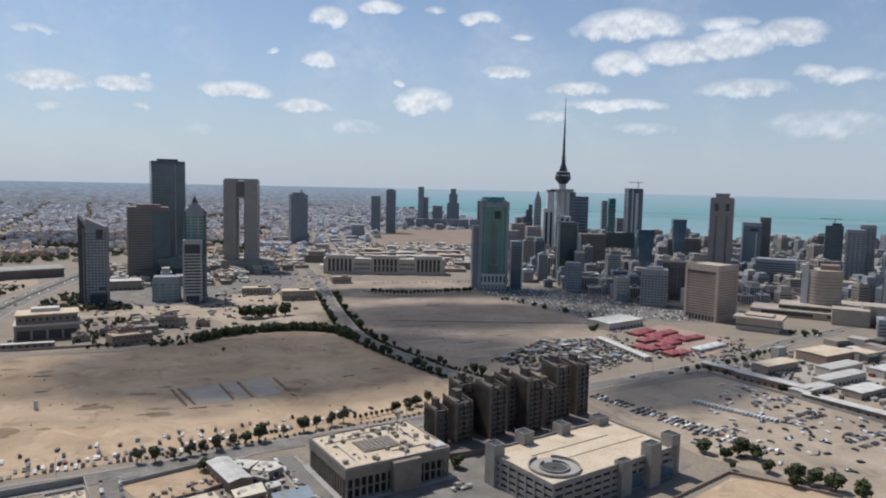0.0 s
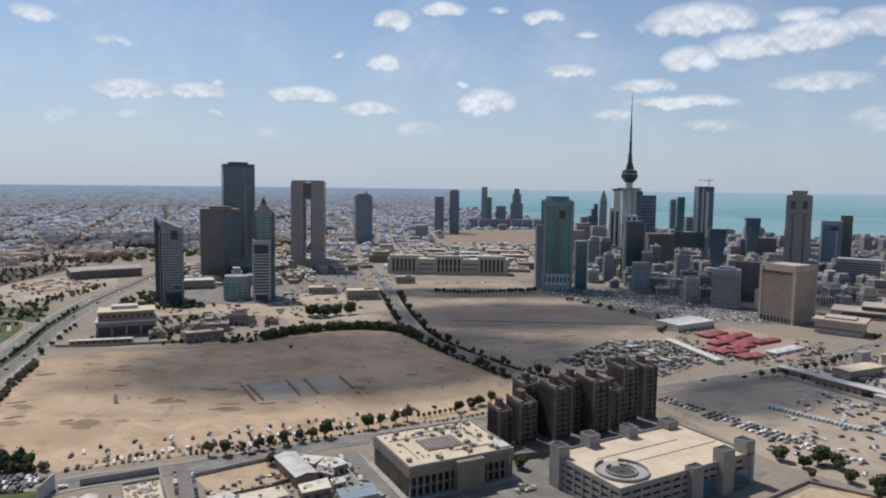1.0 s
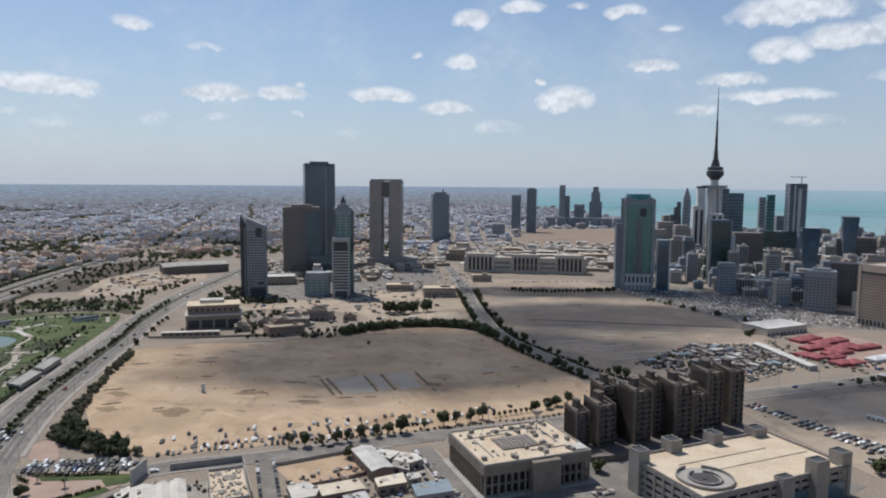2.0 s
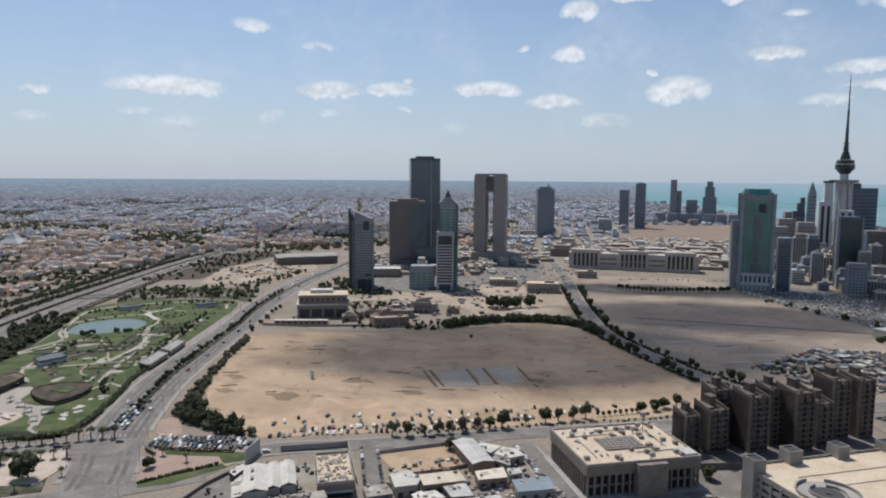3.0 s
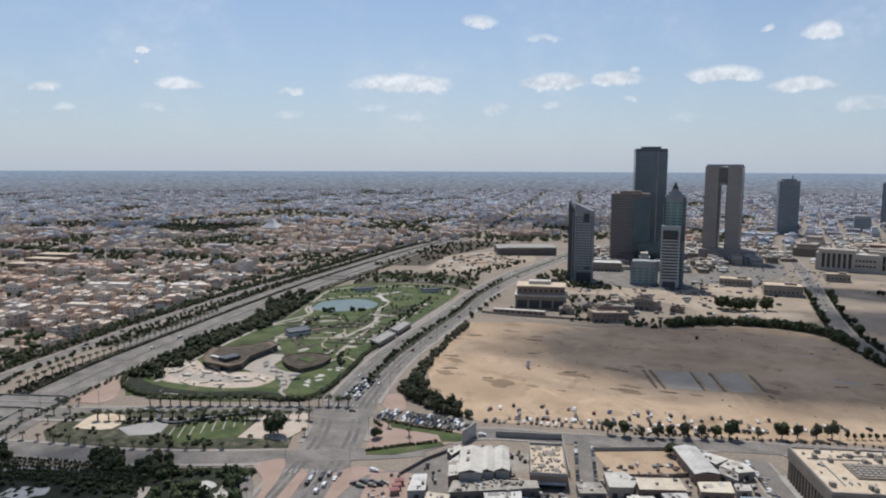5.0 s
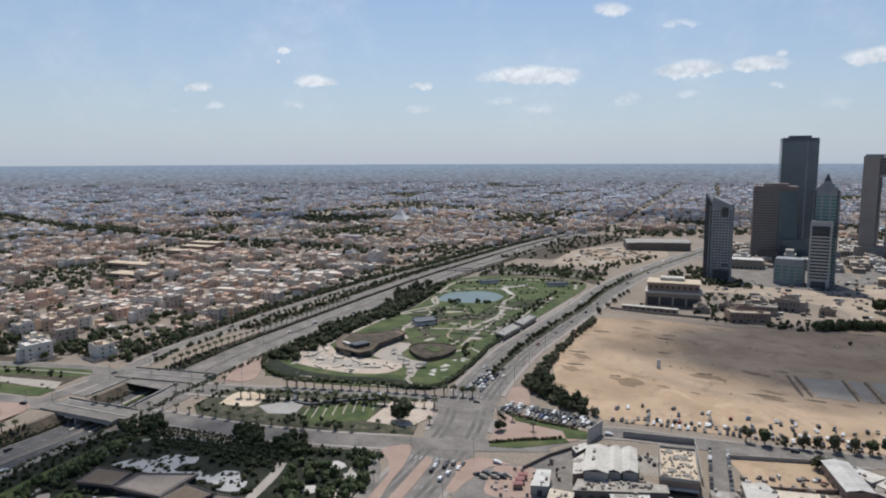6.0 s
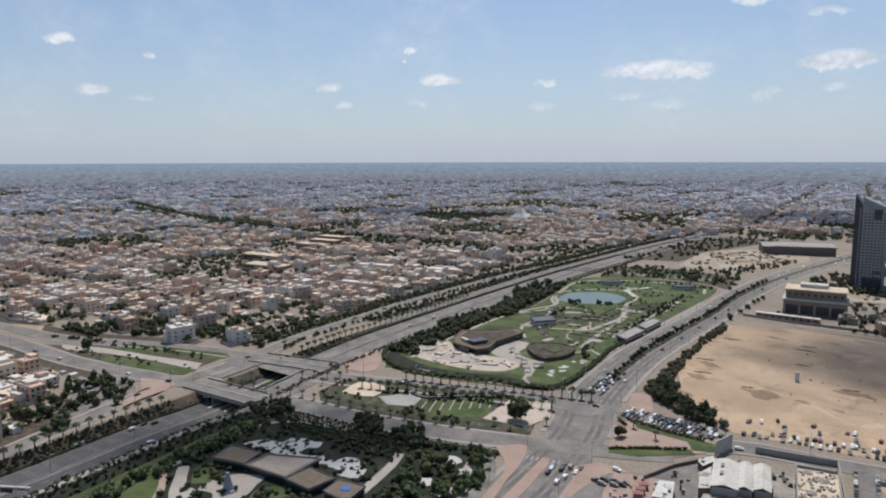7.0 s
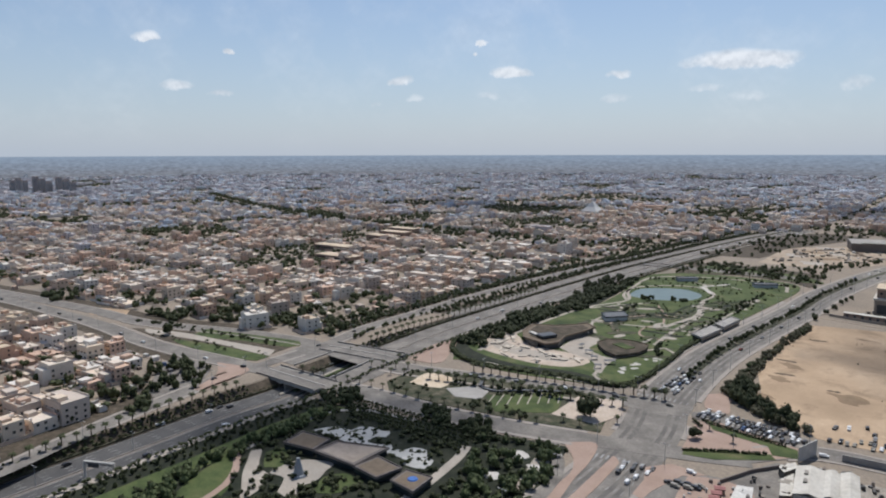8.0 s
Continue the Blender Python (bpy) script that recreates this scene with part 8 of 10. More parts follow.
clutter("school_clutter", [(250, 600), (300, 640), (380, 700), (500, 640), (420, 450), (335, 440), (300, 505)], 500, (1, 5.0), (.8, 4.0), 74, "small sheds, walls and clutter in the compound")
clutter("tent_clutter", [(205, 640), (180, 740), (205, 790), (330, 740), (300, 640), (250, 630)], 160, (1, 4.0), (.6, 2.4), 75, "stalls and goods beside the tents", ((250, 730, 48),))
clutter("plaza_benches", [(-490, 280), (-498, 312), (-469, 302), (-444, 314), (-416, 322), (-404, 312), (-424, 276), (-446, 266)], 26, (.8, 2.2), (.4, 1.4), 76, "play equipment and benches on the plaza")
rp = random.Random(12)
for k in range(34):      # low cream play mounds and seats
    while True:
        x, y = rp.uniform(-500, -403), rp.uniform(268, 325)
        if inside((x, y), [(-486, 282), (-497, 304), (-494, 314), (-469, 299), (-444, 311), (-416, 320), (-406, 312), (-426, 280), (-446, 268)]):
            break
    a, ln, wd = radians(rp.uniform(0, 180)), rp.uniform(2.0, 6.5), rp.uniform(.9, 2.2)
    c, s = math.cos(a), math.sin(a)
    bm = bmesh.new()
    prism(bm, [(x + c * ln * math.cos(q) - s * wd * math.sin(q) * (1 + .3 * math.cos(q)), y + s * ln * math.cos(q) + c * wd * math.sin(q) * (1 + .3 * math.cos(q))) for q in [2 * math.pi * i / 10 for i in range(10)]], .3, rp.uniform(.7, 1.7))
    tagged(new("play_mound", mesh_of(bm, "play_mound", MOUND)), "low cream play mound on the pink plaza", "playground mound", "play mounds")
clutter("tower_lot_clutter", [(-420, 640), (-300, 640), (-240, 700), (-180, 760), (-180, 1000), (-300, 1000), (-400, 900)], 260, (1, 6.0), (.6, 3.0), 77, "walls, containers and debris on open ground", ((-372, 664, 38),))
clutter("office_clutter", [(-70, 320), (-40, 318), (20, 355), (10, 372), (-42, 328), (-60, 345)], 60, (1.2, 3.0), (.8, 1.8), 78, "goods and small vehicles beside the office building", ((-32, 372, 44),))
clutter("school_roofs", [(380, 520), (420, 450), (520, 560), (560, 700), (470, 760), (400, 700)], 60, (10, 24), (4, 9), 79, "pale low buildings farther along the street")

clutter("house_yards", [(-645, -20), (-560, 34), (-515, 55), (-478, 15), (-440, -40), (-400, -100), (-560, -180), (-760, -160)], 620, (.8, 5.0), (.5, 2.8), 84, "walls, sheds, cars and clutter between the houses")
clutter("market_rubble", clutter_later, 90, (.6, 2.4), (.4, 1.8), 81, "rubble and scrap heaped beside the market hall")
clutter("shop_forecourt", [(-236, 250), (-222, 285), (-212, 270), (-196, 240), (-205, 225), (-222, 228)], 46, (.5, 1.8), (.5, 2.2), 82, "stalls, crates and goods before the shops")

SITE = [(-672, 838), (-742, 990), (-684, 1085), (-604, 1000), (-606, 884)]
clutter("site_clutter", SITE, 90, (1.5, 6), (.6, 2.8), 83, "sheds, spoil and materials on the building site")
for k in range(14):
    x, y = rp.uniform(-725, -615), rp.uniform(870, 1060)
    if inside((x, y), SITE):
        spoil_line(x, y, x + rp.uniform(-30, 30), y + rp.uniform(-25, 25), 5, 2.0)
for k in range(7):
    x, y = -640 - k * 14, 880 + (k * 53) % 170
    slab("site_patch", [(x + rp.uniform(10, 24) * math.cos(q), y + rp.uniform(8, 20) * math.sin(q)) for q in [2 * math.pi * i / 9 for i in range(9)]], .14 + .004 * k, (PALE, STAIN)[k % 2], "patch of scraped ground on the building site", "sand", 3)


# ---- plants ----
def unit_lump(level):
    bm = bmesh.new()
    bmesh.ops.create_icosphere(bm, subdivisions=level, radius=1.0)
    bm.verts.index_update()
    out = [tuple(v.co) for v in bm.verts], [tuple(v.index for v in f.verts) for f in bm.faces]
    bm.free()
    return out


LUMP_COARSE, LUMP_FINE = unit_lump(1), unit_lump(2)


def lump(r, verts, faces, x, y, z, rx, rz, bottom, fine=False):
    """A knobbly inner mass of foliage, under the sprays."""
    vs, fs = LUMP_FINE if fine else LUMP_COARSE
    b = len(verts)
    for px, py, pz in vs:
        k = r.uniform(.72, 1.12)
        verts.append((x + px * rx * k, y + py * rx * k, max(bottom, z + pz * rz * k)))
    faces.extend(tuple(b + i for i in f) for f in fs)


def leaf_cloud(r, verts, faces, x, y, z, rx, rz, n, size, bottom=0.0, lobes_n=5):
    """An uneven crown: knobbly lobes with loose leaf sprays all over them."""
    if n < 15:
        lobes_n = 2
    lobes = [(r.uniform(-.5, .5) * rx, r.uniform(-.5, .5) * rx, r.uniform(-.2, .5) * rz, r.uniform(.45, .75)) for _ in range(lobes_n)]
    for lx, ly, lz, lr in lobes:
        lump(r, verts, faces, x + lx, y + ly, z + lz, rx * lr * .85, rz * lr * .85, bottom, n > 100)
    for _ in range(n):
        lx, ly, lz, lr = r.choice(lobes)
        a, b = r.uniform(0, 2 * math.pi), math.acos(r.uniform(-1, 1))
        k = lr * r.uniform(.6, 1.05)
        px = x + lx + rx * k * math.sin(b) * math.cos(a)
        py = y + ly + rx * k * math.sin(b) * math.sin(a)
        pz = max(bottom, z + lz + rz * k * math.cos(b))
        s = size * r.uniform(.6, 1.3)
        n1 = Vector((r.uniform(-1, 1), r.uniform(-1, 1), r.uniform(-.4, .8))).normalized() * s
        n2 = n1.cross(Vector((r.uniform(-1, 1), r.uniform(-1, 1), r.uniform(-1, 1)))).normalized() * s * .8
        i = len(verts)
        c = Vector((px, py, pz))
        verts.extend((tuple(c - n1), tuple(c + n2), tuple(c + n1), tuple(c - n2)))
        faces.append((i, i + 1, i + 2, i + 3))


def shared(name, verts, faces, mat):
    me = bpy.data.meshes.new(name)
    me.from_pydata(verts, [], faces)
    me.materials.append(mat)
    return me


def tree_meshes(seed, rx, rz, high, n, size, leaf):
    r = random.Random(seed)
    bm = bmesh.new()
    cyl(bm, 0, 0, 0, high - rz * .6, .28, .16, 7)
    for k in range(4):
        a = r.uniform(0, 6.28)
        p0, p1 = Vector((0, 0, high - rz * 1.1)), Vector((math.cos(a) * rx * .6, math.sin(a) * rx * .6, high + rz * .1))
        side = Vector((-math.sin(a), math.cos(a), 0)) * .09
        up = Vector((0, 0, .12))
        q = [bm.verts.new(v) for v in (p0 - side, p0 + side, p0 + up, p1 - side * .4, p1 + side * .4, p1 + up * .4)]
        for f in ((0, 1, 4, 3), (1, 2, 5, 4), (2, 0, 3, 5)):
            bm.faces.new([q[i] for i in f])
    trunk = mesh_of(bm, "trunk", BARK)
    v, f = [], []
    leaf_cloud(r, v, f, 0, 0, high, rx, rz, n, size, 0.4)
    return trunk, shared("crown", v, f, leaf)


def plant(name, meshes, x, y, z, yaw, scale, label, category, group):
    t = thing(name, x, y, z, yaw, label, category, group)
    t.scale = (scale, scale, scale)
    piece("trunk", meshes[0], t)
    piece("crown", meshes[1], t)
    return t


GREEN_TREES = [tree_meshes(31 + k, 2.7, 2.9, 3.7, 230, .5, LEAF) for k in range(3)]
DRY_TREES = [tree_meshes(41 + k, 2.5, 3.1, 3.7, 200, .42, DRY_LEAF) for k in range(2)]
BROAD = [tree_meshes(51 + k, 4.4, 3.6, 3.7, 420, .62, LEAF) for k in range(2)]


def palm_meshes(seed):
    r = random.Random(seed)
    bm = bmesh.new()
    cyl(bm, 0, 0, 0, 6.2, .42, .32, 7)
    trunk = mesh_of(bm, "trunk", BARK)
    v, f = [], []
    for k in range(22):
        a, tilt = 2 * math.pi * k * 7 / 22 + r.uniform(-.15, .15), r.uniform(.1, 1.0)
        d, s = Vector((math.cos(a), math.sin(a), 0)), Vector((-math.sin(a), math.cos(a), 0))
        pts = [Vector((0, 0, 6.2)) + d * u * 2.9 + Vector((0, 0, 1.4 * tilt * u * 2 - 2.6 * u * u)) for u in (0, .33, .66, 1)]
        b = len(v)
        for p, ww in zip(pts, (.2, .62, .56, .1)):
            v.extend((tuple(p - s * ww - Vector((0, 0, ww * .5))), tuple(p), tuple(p + s * ww - Vector((0, 0, ww * .5)))))
        for i in range(3):
            f.append((b + i * 3, b + i * 3 + 1, b + i * 3 + 4, b + i * 3 + 3))
            f.append((b + i * 3 + 1, b + i * 3 + 2, b + i * 3 + 5, b + i * 3 + 4))
    return trunk, shared("fronds", v, f, LEAF)


PALMS = [palm_meshes(61), palm_meshes(62)]
rt = random.Random(77)


def palm(x, y, z=0.2, scale=None, group="street palms"):
    return plant("palm_tree", rt.choice(PALMS), x, y, z, rt.uniform(0, 360), scale or rt.uniform(.8, 1.15), "date palm with dusty green fronds beside the road", "palm", group)


def tree(x, y, kind=None, scale=None, z=0.15, group="street trees", label="bushy street tree with dusty green leaves"):
    return plant("tree", rt.choice(kind or GREEN_TREES), x, y, z, rt.uniform(0, 360), scale or rt.uniform(.75, 1.25), label, "tree", group)


# the row along the side street
for x, y, k, s in ((-169, 377, DRY_TREES, 1.15), (-160, 380, GREEN_TREES, 1.2), (-151, 384, DRY_TREES, .8), (-143, 389, DRY_TREES, 1.1), (-138, 393, GREEN_TREES, .9), (-131, 398, GREEN_TREES, 1.25), (-123, 404, DRY_TREES, 1.1), (-116, 409, GREEN_TREES, .95), (-110, 413, GREEN_TREES, 1.45), (-97, 424, DRY_TREES, .9), (-86, 432, GREEN_TREES, 1.2), (-79, 438, DRY_TREES, 1.1), (-70, 444, DRY_TREES, 1.15), (-63, 450, GREEN_TREES, 1.35), (-22, 483, BROAD, .8), (-15, 489, BROAD, .85), (-30, 475, BROAD, .8), (-8, 494, GREEN_TREES, 1.2)):
    k = DRY_TREES if k is GREEN_TREES and int(x) % 2 else k
    tree(x, y, k, s * 1.22, label="dusty bare-branched street tree" if k is DRY_TREES else "bushy green street tree beside the sandy lot")
for k in range(8):
    tree(-56 + k * 3.4, 456 + k * 2.4, GREEN_TREES, .55, label="small clipped street tree in a row")
# the tree-lined lot road and far hedge
for off in (12, -12):
    for p, a in along(offset_line(LOT_ROAD, off), 11, 40):
        if p.y < 960 and rt.random() < .8:
            tree(p.x + rt.uniform(-2, 2), p.y + rt.uniform(-2, 2), None, rt.uniform(.8, 1.5), label="dark green tree beside a road between sandy lots")
for p, a in along([Vector((x, y, 0)) for x, y in ((-100, 1000), (-60, 985), (50, 1030))], 6):
    tree(p.x, p.y, None, rt.uniform(.9, 1.4), label="dark green tree in a distant row")
# boulevard median and sides
n0 = [i for i, p in enumerate(BOULEVARD) if p.y > 352][0]
for p, a in along(BOULEVARD[n0:], 9):
    if p.y < 800:
        tree(p.x + rt.uniform(-1, 1), p.y, GREEN_TREES, rt.uniform(.6, 1.0), .3, label="small dark tree on the boulevard median")
# palms of the park street and the motorway
for off in (13, -12.5):
    for p, a in along(offset_line(PARK_STREET, off), 6.5, 30):
        if -425 < p.x < -322:
            palm(p.x, p.y)
for p, a in along(offset_line(MOTORWAY, 25.5), 8):
    if -170 < p.y < 80 or 190 < p.y < 430:
        palm(p.x, p.y, 0.0, rt.uniform(.75, 1.0), "motorway palms")
for p, a in along(offset_line(GARDEN_STREET, 11.5), 10, 30):
    if p.y < 225:
        palm(p.x, p.y, .25, rt.uniform(.6, .8))
for k in range(30):
    x, y = -640 + rt.uniform(-45, 90), 735 + rt.uniform(-40, 40)
    palm(x, y, 0, rt.uniform(.7, 1.1), "palms beyond the park")
for x, y in ((-306, 262), (-312, 240), (-322, 236), (-258, 300), (-276, 302), (-468, 172), (-464, 180), (-456, 186), (-452, 194), (-474, 196), (-462, 204), (-445, 178), (-440, 186)):
    palm(x, y, .4, .7)
tree(-320, 254, BROAD, 1.7, label="large dark tree in a paved court")
tree(-270, 286, BROAD, .9, label="dark shrub on a traffic island")
tree(-128, 369, BROAD, .95, label="dark dense tree at the yard corner")
tree(-124.5, 372, BROAD, .8, label="dark dense tree at the yard corner")
for x, y, s in ((-222, 790, 2.2), (-210, 800, 2.0), (-200, 812, 1.8), (-186, 822, 2.0), (-216, 806, 1.7), (-228, 800, 1.8)):
    tree(x, y, BROAD, s, label="large dark green tree in a clump")
for x, y, s in ((183, 408, 1.5), (190, 402, 1.2), (164, 410, 1.2), (172, 400, 1.0), (190, 382, 1.0), (200, 374, 1.3), (207, 368, 1.2), (216, 360, 1.3), (225, 352, 1.2), (196, 362, 1.0), (240, 345, 1.2), (170, 386, .8), (232, 362, .9), (-5, 388, .9), (2, 384, .9), (12, 380, 1.0), (-10, 356, .7), (248, 586, .9), (276, 540, 1.0), (290, 520, 1.0)):
    tree(x, y, BROAD if s > .9 else GREEN_TREES, s, label="dense green tree beside the parking ground")
for p, a in along(offset_line(SIDE_STREET, -11), 14, 560):
    if 100 < p.x < 340:
        tree(p.x, p.y, GREEN_TREES, rt.uniform(.7, 1.2), label="small tree beside the city street")
tree(-628, 48, BROAD, 1.4, label="lone round tree between two streets")


# joined shrubs, hedges, groves
def grove(name, spots, mat, label, n=26, size=.9, seed=1):
    """spots: (x, y, z, radius, height) of each clump."""
    r = random.Random(seed)
    v, f = [], []
    for x, y, z, rx, rz in spots:
        leaf_cloud(r, v, f, x, y, z + rz * .55, rx, rz, n, size, z)
    return fast_mesh(name, v, f, mat, label, "plants")


def scatter(r, outline, count, rad, high, z=0.2):
    xs, ys = [p[0] for p in outline], [p[1] for p in outline]
    out = []
    while len(out) < count:
        x, y = r.uniform(min(xs), max(xs)), r.uniform(min(ys), max(ys))
        if inside((x, y), outline):
            k = r.uniform(.6, 1.3)
            out.append((x, y, z, rad * k, high * k))
    return out


rs = random.Random(15)
LOT_BAND = [(-246, 346), (-270, 340), (-300, 350), (-316, 356), (-331, 384), (-353, 431), (-383, 497), (-407, 560), (-401, 558), (-370, 483), (-345, 430), (-328, 398), (-306, 374), (-268, 352)]
grove("dusty_grove_beside_lot", scatter(rs, LOT_BAND, 250, 2.4, 2.6), DRY_LEAF, "dusty olive shrubs along the sandy lot", 30, .5, 22)
grove("grove_beside_lot", scatter(rs, LOT_BAND, 50, 2.5, 2.9), LEAF, "dense dark shrubs and trees along the sandy lot", 30, .5, 2)
HEDGE = smooth_line([(-239, 676), (-211, 712), (-158, 738), (-112, 730), (-92, 704)], 6)
grove("hedge_far", [(p.x + rs.uniform(-3, 3), p.y + rs.uniform(-3, 3), .1, rs.uniform(4, 6.4), rs.uniform(4.5, 7)) for p in HEDGE for _ in range(4)], LEAF, "dark tree hedge at the far side of the sandy lot", 30, .6, 3)
grove("grove_park_edge", scatter(rs, [(-496, 256), (-552, 342), (-594, 452), (-664, 600), (-650, 585), (-596, 505), (-552, 435), (-530, 365), (-498, 310), (-470, 262)], 300, 3.4, 3.8), LEAF, "dark tree belt along the park beside the motorway", 30, .6, 4)
grove("grove_park_north", scatter(rs, [(-650, 505), (-665, 570), (-612, 505), (-560, 430), (-575, 425)], 70, 4, 4.5), LEAF, "dense green trees beside the park pond", 42, .8, 5)
grove("shrubs_park", [s for s in scatter(rs, [(-480, 395), (-555, 470), (-655, 600), (-600, 690), (-530, 690), (-420, 450), (-400, 390)], 260, 1.3, 1.2, .35) if not inside(s, [(-572, 500), (-600, 522), (-606, 550), (-580, 588), (-546, 582), (-530, 556), (-532, 535), (-554, 505)])], FRESH_LEAF, "scattered low shrubs on the park lawn", 20, .5, 6)
PARK_HEDGE = smooth_line([(-508, 272), (-502, 258), (-486, 246), (-470, 241), (-452, 240), (-437, 244), (-417, 258), (-387, 283), (-364, 295), (-354, 306), (-356, 320), (-363, 338), (-381, 373), (-401, 408), (-418, 450)], 3)
grove("hedge_park", [(p.x + rs.uniform(-1, 1), p.y + rs.uniform(-1, 1), .2, 2.0, 2.0) for p in PARK_HEDGE for _ in range(3)], LEAF, "clipped dark hedge round the park", 26, .5, 7)
grove("shrubs_pond", scatter(rs, [(-564, 508), (-556, 516), (-546, 515), (-554, 504)], 9, 2.4, 2.8) + scatter(rs, [(-541, 530), (-536, 540), (-526, 542), (-532, 530)], 8, 2.4, 2.8), LEAF, "green shrubs beside the pond", 40, .6, 8)
MUSEUM = [(-318, -20), (-352, 30), (-392, 94), (-410, 122), (-402, 138), (-362, 164), (-324, 194), (-292, 218), (-272, 195), (-246, 160), (-232, 90), (-255, 20)]
POND = [(-373, 103), (-372, 117), (-362, 134), (-352, 141), (-344, 126), (-336, 135), (-321, 149), (-302, 139), (-324, 129), (-353, 113)]
COURTS = [[(-310, 67), (-331, 69), (-339, 89), (-328, 102), (-300, 74)], [(-321, 53), (-362, 66), (-360, 73), (-327, 70), (-311, 54)], [(-325, 24), (-352, 45), (-361, 56), (-331, 53), (-316, 42)], [(-357, 80), (-367, 96), (-325, 132), (-296, 130), (-284, 138), (-274, 122), (-312, 105), (-338, 93)]]
OPEN = COURTS + [POND, [(-310, 186), (-308, 194), (-290, 202), (-284, 192), (-300, 183)], [(-291, 160), (-292, 168), (-278, 174), (-272, 164)], [(-287, 184), (-284, 192), (-272, 190), (-275, 182)], [(-300, 165), (-318, 174), (-268, 104), (-262, 110)]]
spots = [s for s in scatter(rs, MUSEUM, 900, 1.8, 1.5) if not any(inside(s, o) for o in OPEN)]
grove("shrubs_museum", spots, LEAF, "dense dark terraced planting of the museum garden", 24, .5, 9)
grove("museum_motorway_trees", [s for s in scatter(rs, [(-300, -20), (-332, 14), (-354, 34), (-366, 58), (-382, 84), (-402, 122), (-394, 124), (-372, 92), (-360, 66), (-339, 40), (-322, 20), (-290, -20)], 120, 2.6, 3.2) if not any(inside(s, o) for o in COURTS)], FRESH_LEAF, "green trees between the museum and the motorway", 46, .55, 38)
MOTOR_EDGE = [Vector((p.x, p.y, 0)) for p in MOTORWAY if -150 < p.y < 110]
grove("motorway_hedge", [(p.x + rs.uniform(-1.5, 1.5), p.y + rs.uniform(-1.5, 1.5), .15, rs.uniform(.9, 1.8), rs.uniform(1.0, 2.2)) for off in (-33, -37, -42) for p, a in along(offset_line(MOTOR_EDGE, off), 3.4 if off > -36 else 6)], LEAF, "dark hedge and trees along the museum side of the motorway", 30, .5, 42)
slab("lawn_motorway_slope", [(p.x, p.y) for p in offset_line(MOTOR_EDGE, -44)] + [(p.x, p.y) for p in offset_line(MOTOR_EDGE, -58)][::-1], .26, LAWN, "sloping lawn beside the motorway", "lawn")
grove("trees_museum", [s for s in scatter(rs, [(-335, 172), (-290, 212), (-262, 185), (-246, 150), (-240, 110), (-268, 130), (-305, 168)], 95, 3.0, 3.6) if not any(inside(s, o) for o in OPEN)], FRESH_LEAF, "dense green trees of the museum garden", 60, .7, 10)
MUSEUM_EDGE = [Vector((x, y, 0)) for x, y in ((-412, 140), (-400, 147), (-369, 165), (-340, 180), (-318, 186))]
grove("museum_terraces", [(p.x + rs.uniform(-.4, .4), p.y + rs.uniform(-.4, .4), .1, 1.1, 1.5) for k in range(6) for p, a in along(offset_line(MUSEUM_EDGE, -2 - 4.2 * k), 1.9, 3 * k) if not any(inside(p, o) for o in OPEN)], LEAF, "dark terraced hedges of the museum garden", 14, .4, 31)
grove("shrubs_museum_low", scatter(rs, [(-355, 70), (-340, 86), (-345, 78), (-325, 50), (-300, 40), (-290, 80), (-305, 98)], 60, 1.6, 1.6) + scatter(rs, POND, 26, 1.4, .7), LEAF, "green shrubs between pale courts", 26, .5, 11)
grove("bank_shrubs", [(p.x + rs.uniform(-1.6, 1.6), p.y + rs.uniform(-1.6, 1.6), p.z * (27 - off) / 9 + .2, rs.uniform(.8, 1.7), rs.uniform(.8, 1.6)) for off in (20.5, 23, 25.4) for p, a in along(offset_line(MOTORWAY, off), 3.6) if p.y < 240 and not 84 < p.y < 172], LEAF, "dark shrubs on the brown bank of the cutting", 16, .5, 41)
for off, wid in ((20.5, 1.3), (-20.0, 1.0), (-28, 1.6)):
    line = offset_line(MOTORWAY, off)
    grove("verge_shrubs", [(p.x + rs.uniform(-1, 1), p.y + rs.uniform(-1, 1), (p.z if off > -25 else 0) + .8, wid, 1.2) for p, a in along(line, 3.2) if p.y < 820], LEAF if off < 0 else DRY_LEAF, "low shrubs along the motorway", 16, .5, 12)
grove("frontage_trees", [(p.x + rs.uniform(-2, 2), p.y + rs.uniform(-2, 2), .1, rs.uniform(1.6, 3), rs.uniform(2, 3.4)) for off in (-10, 11, 15, 19, 23) for p, a in along(offset_line(FRONTAGE, off), 8 if off < 15 else 6.5, abs(off)) if p.y > 185 or 11 < off < 14 and p.y < 60], LEAF, "street trees along the frontage road", 34, .6, 13)
grove("garden_shrubs", [s for s in scatter(rs, [(-432, 170), (-448, 196), (-422, 222), (-404, 235), (-398, 215), (-404, 185), (-415, 165)], 70, 1.4, 1.3) if not inside(s, [(-426, 180), (-440, 204), (-419, 216), (-401, 197)])] + scatter(rs, [(-395, 226), (-352, 278), (-342, 280), (-376, 222)], 60, 1.5, 1.4) + scatter(rs, [(-370, 195), (-330, 220), (-345, 225), (-380, 205)], 40, 1.6, 1.4), LEAF, "garden shrubs between two streets", 24, .5, 14)
grove("verge_west_shrubs", scatter(rs, [(-690, 22), (-600, 90), (-548, 122), (-560, 125), (-620, 88), (-700, 30)], 60, 1.6, 1.5) + scatter(rs, [(-684, 8), (-612, 62), (-533, 112), (-527, 96), (-612, 46)], 24, 1.2, 1.0), LEAF, "hedge and shrubs between two streets", 26, .5, 16)
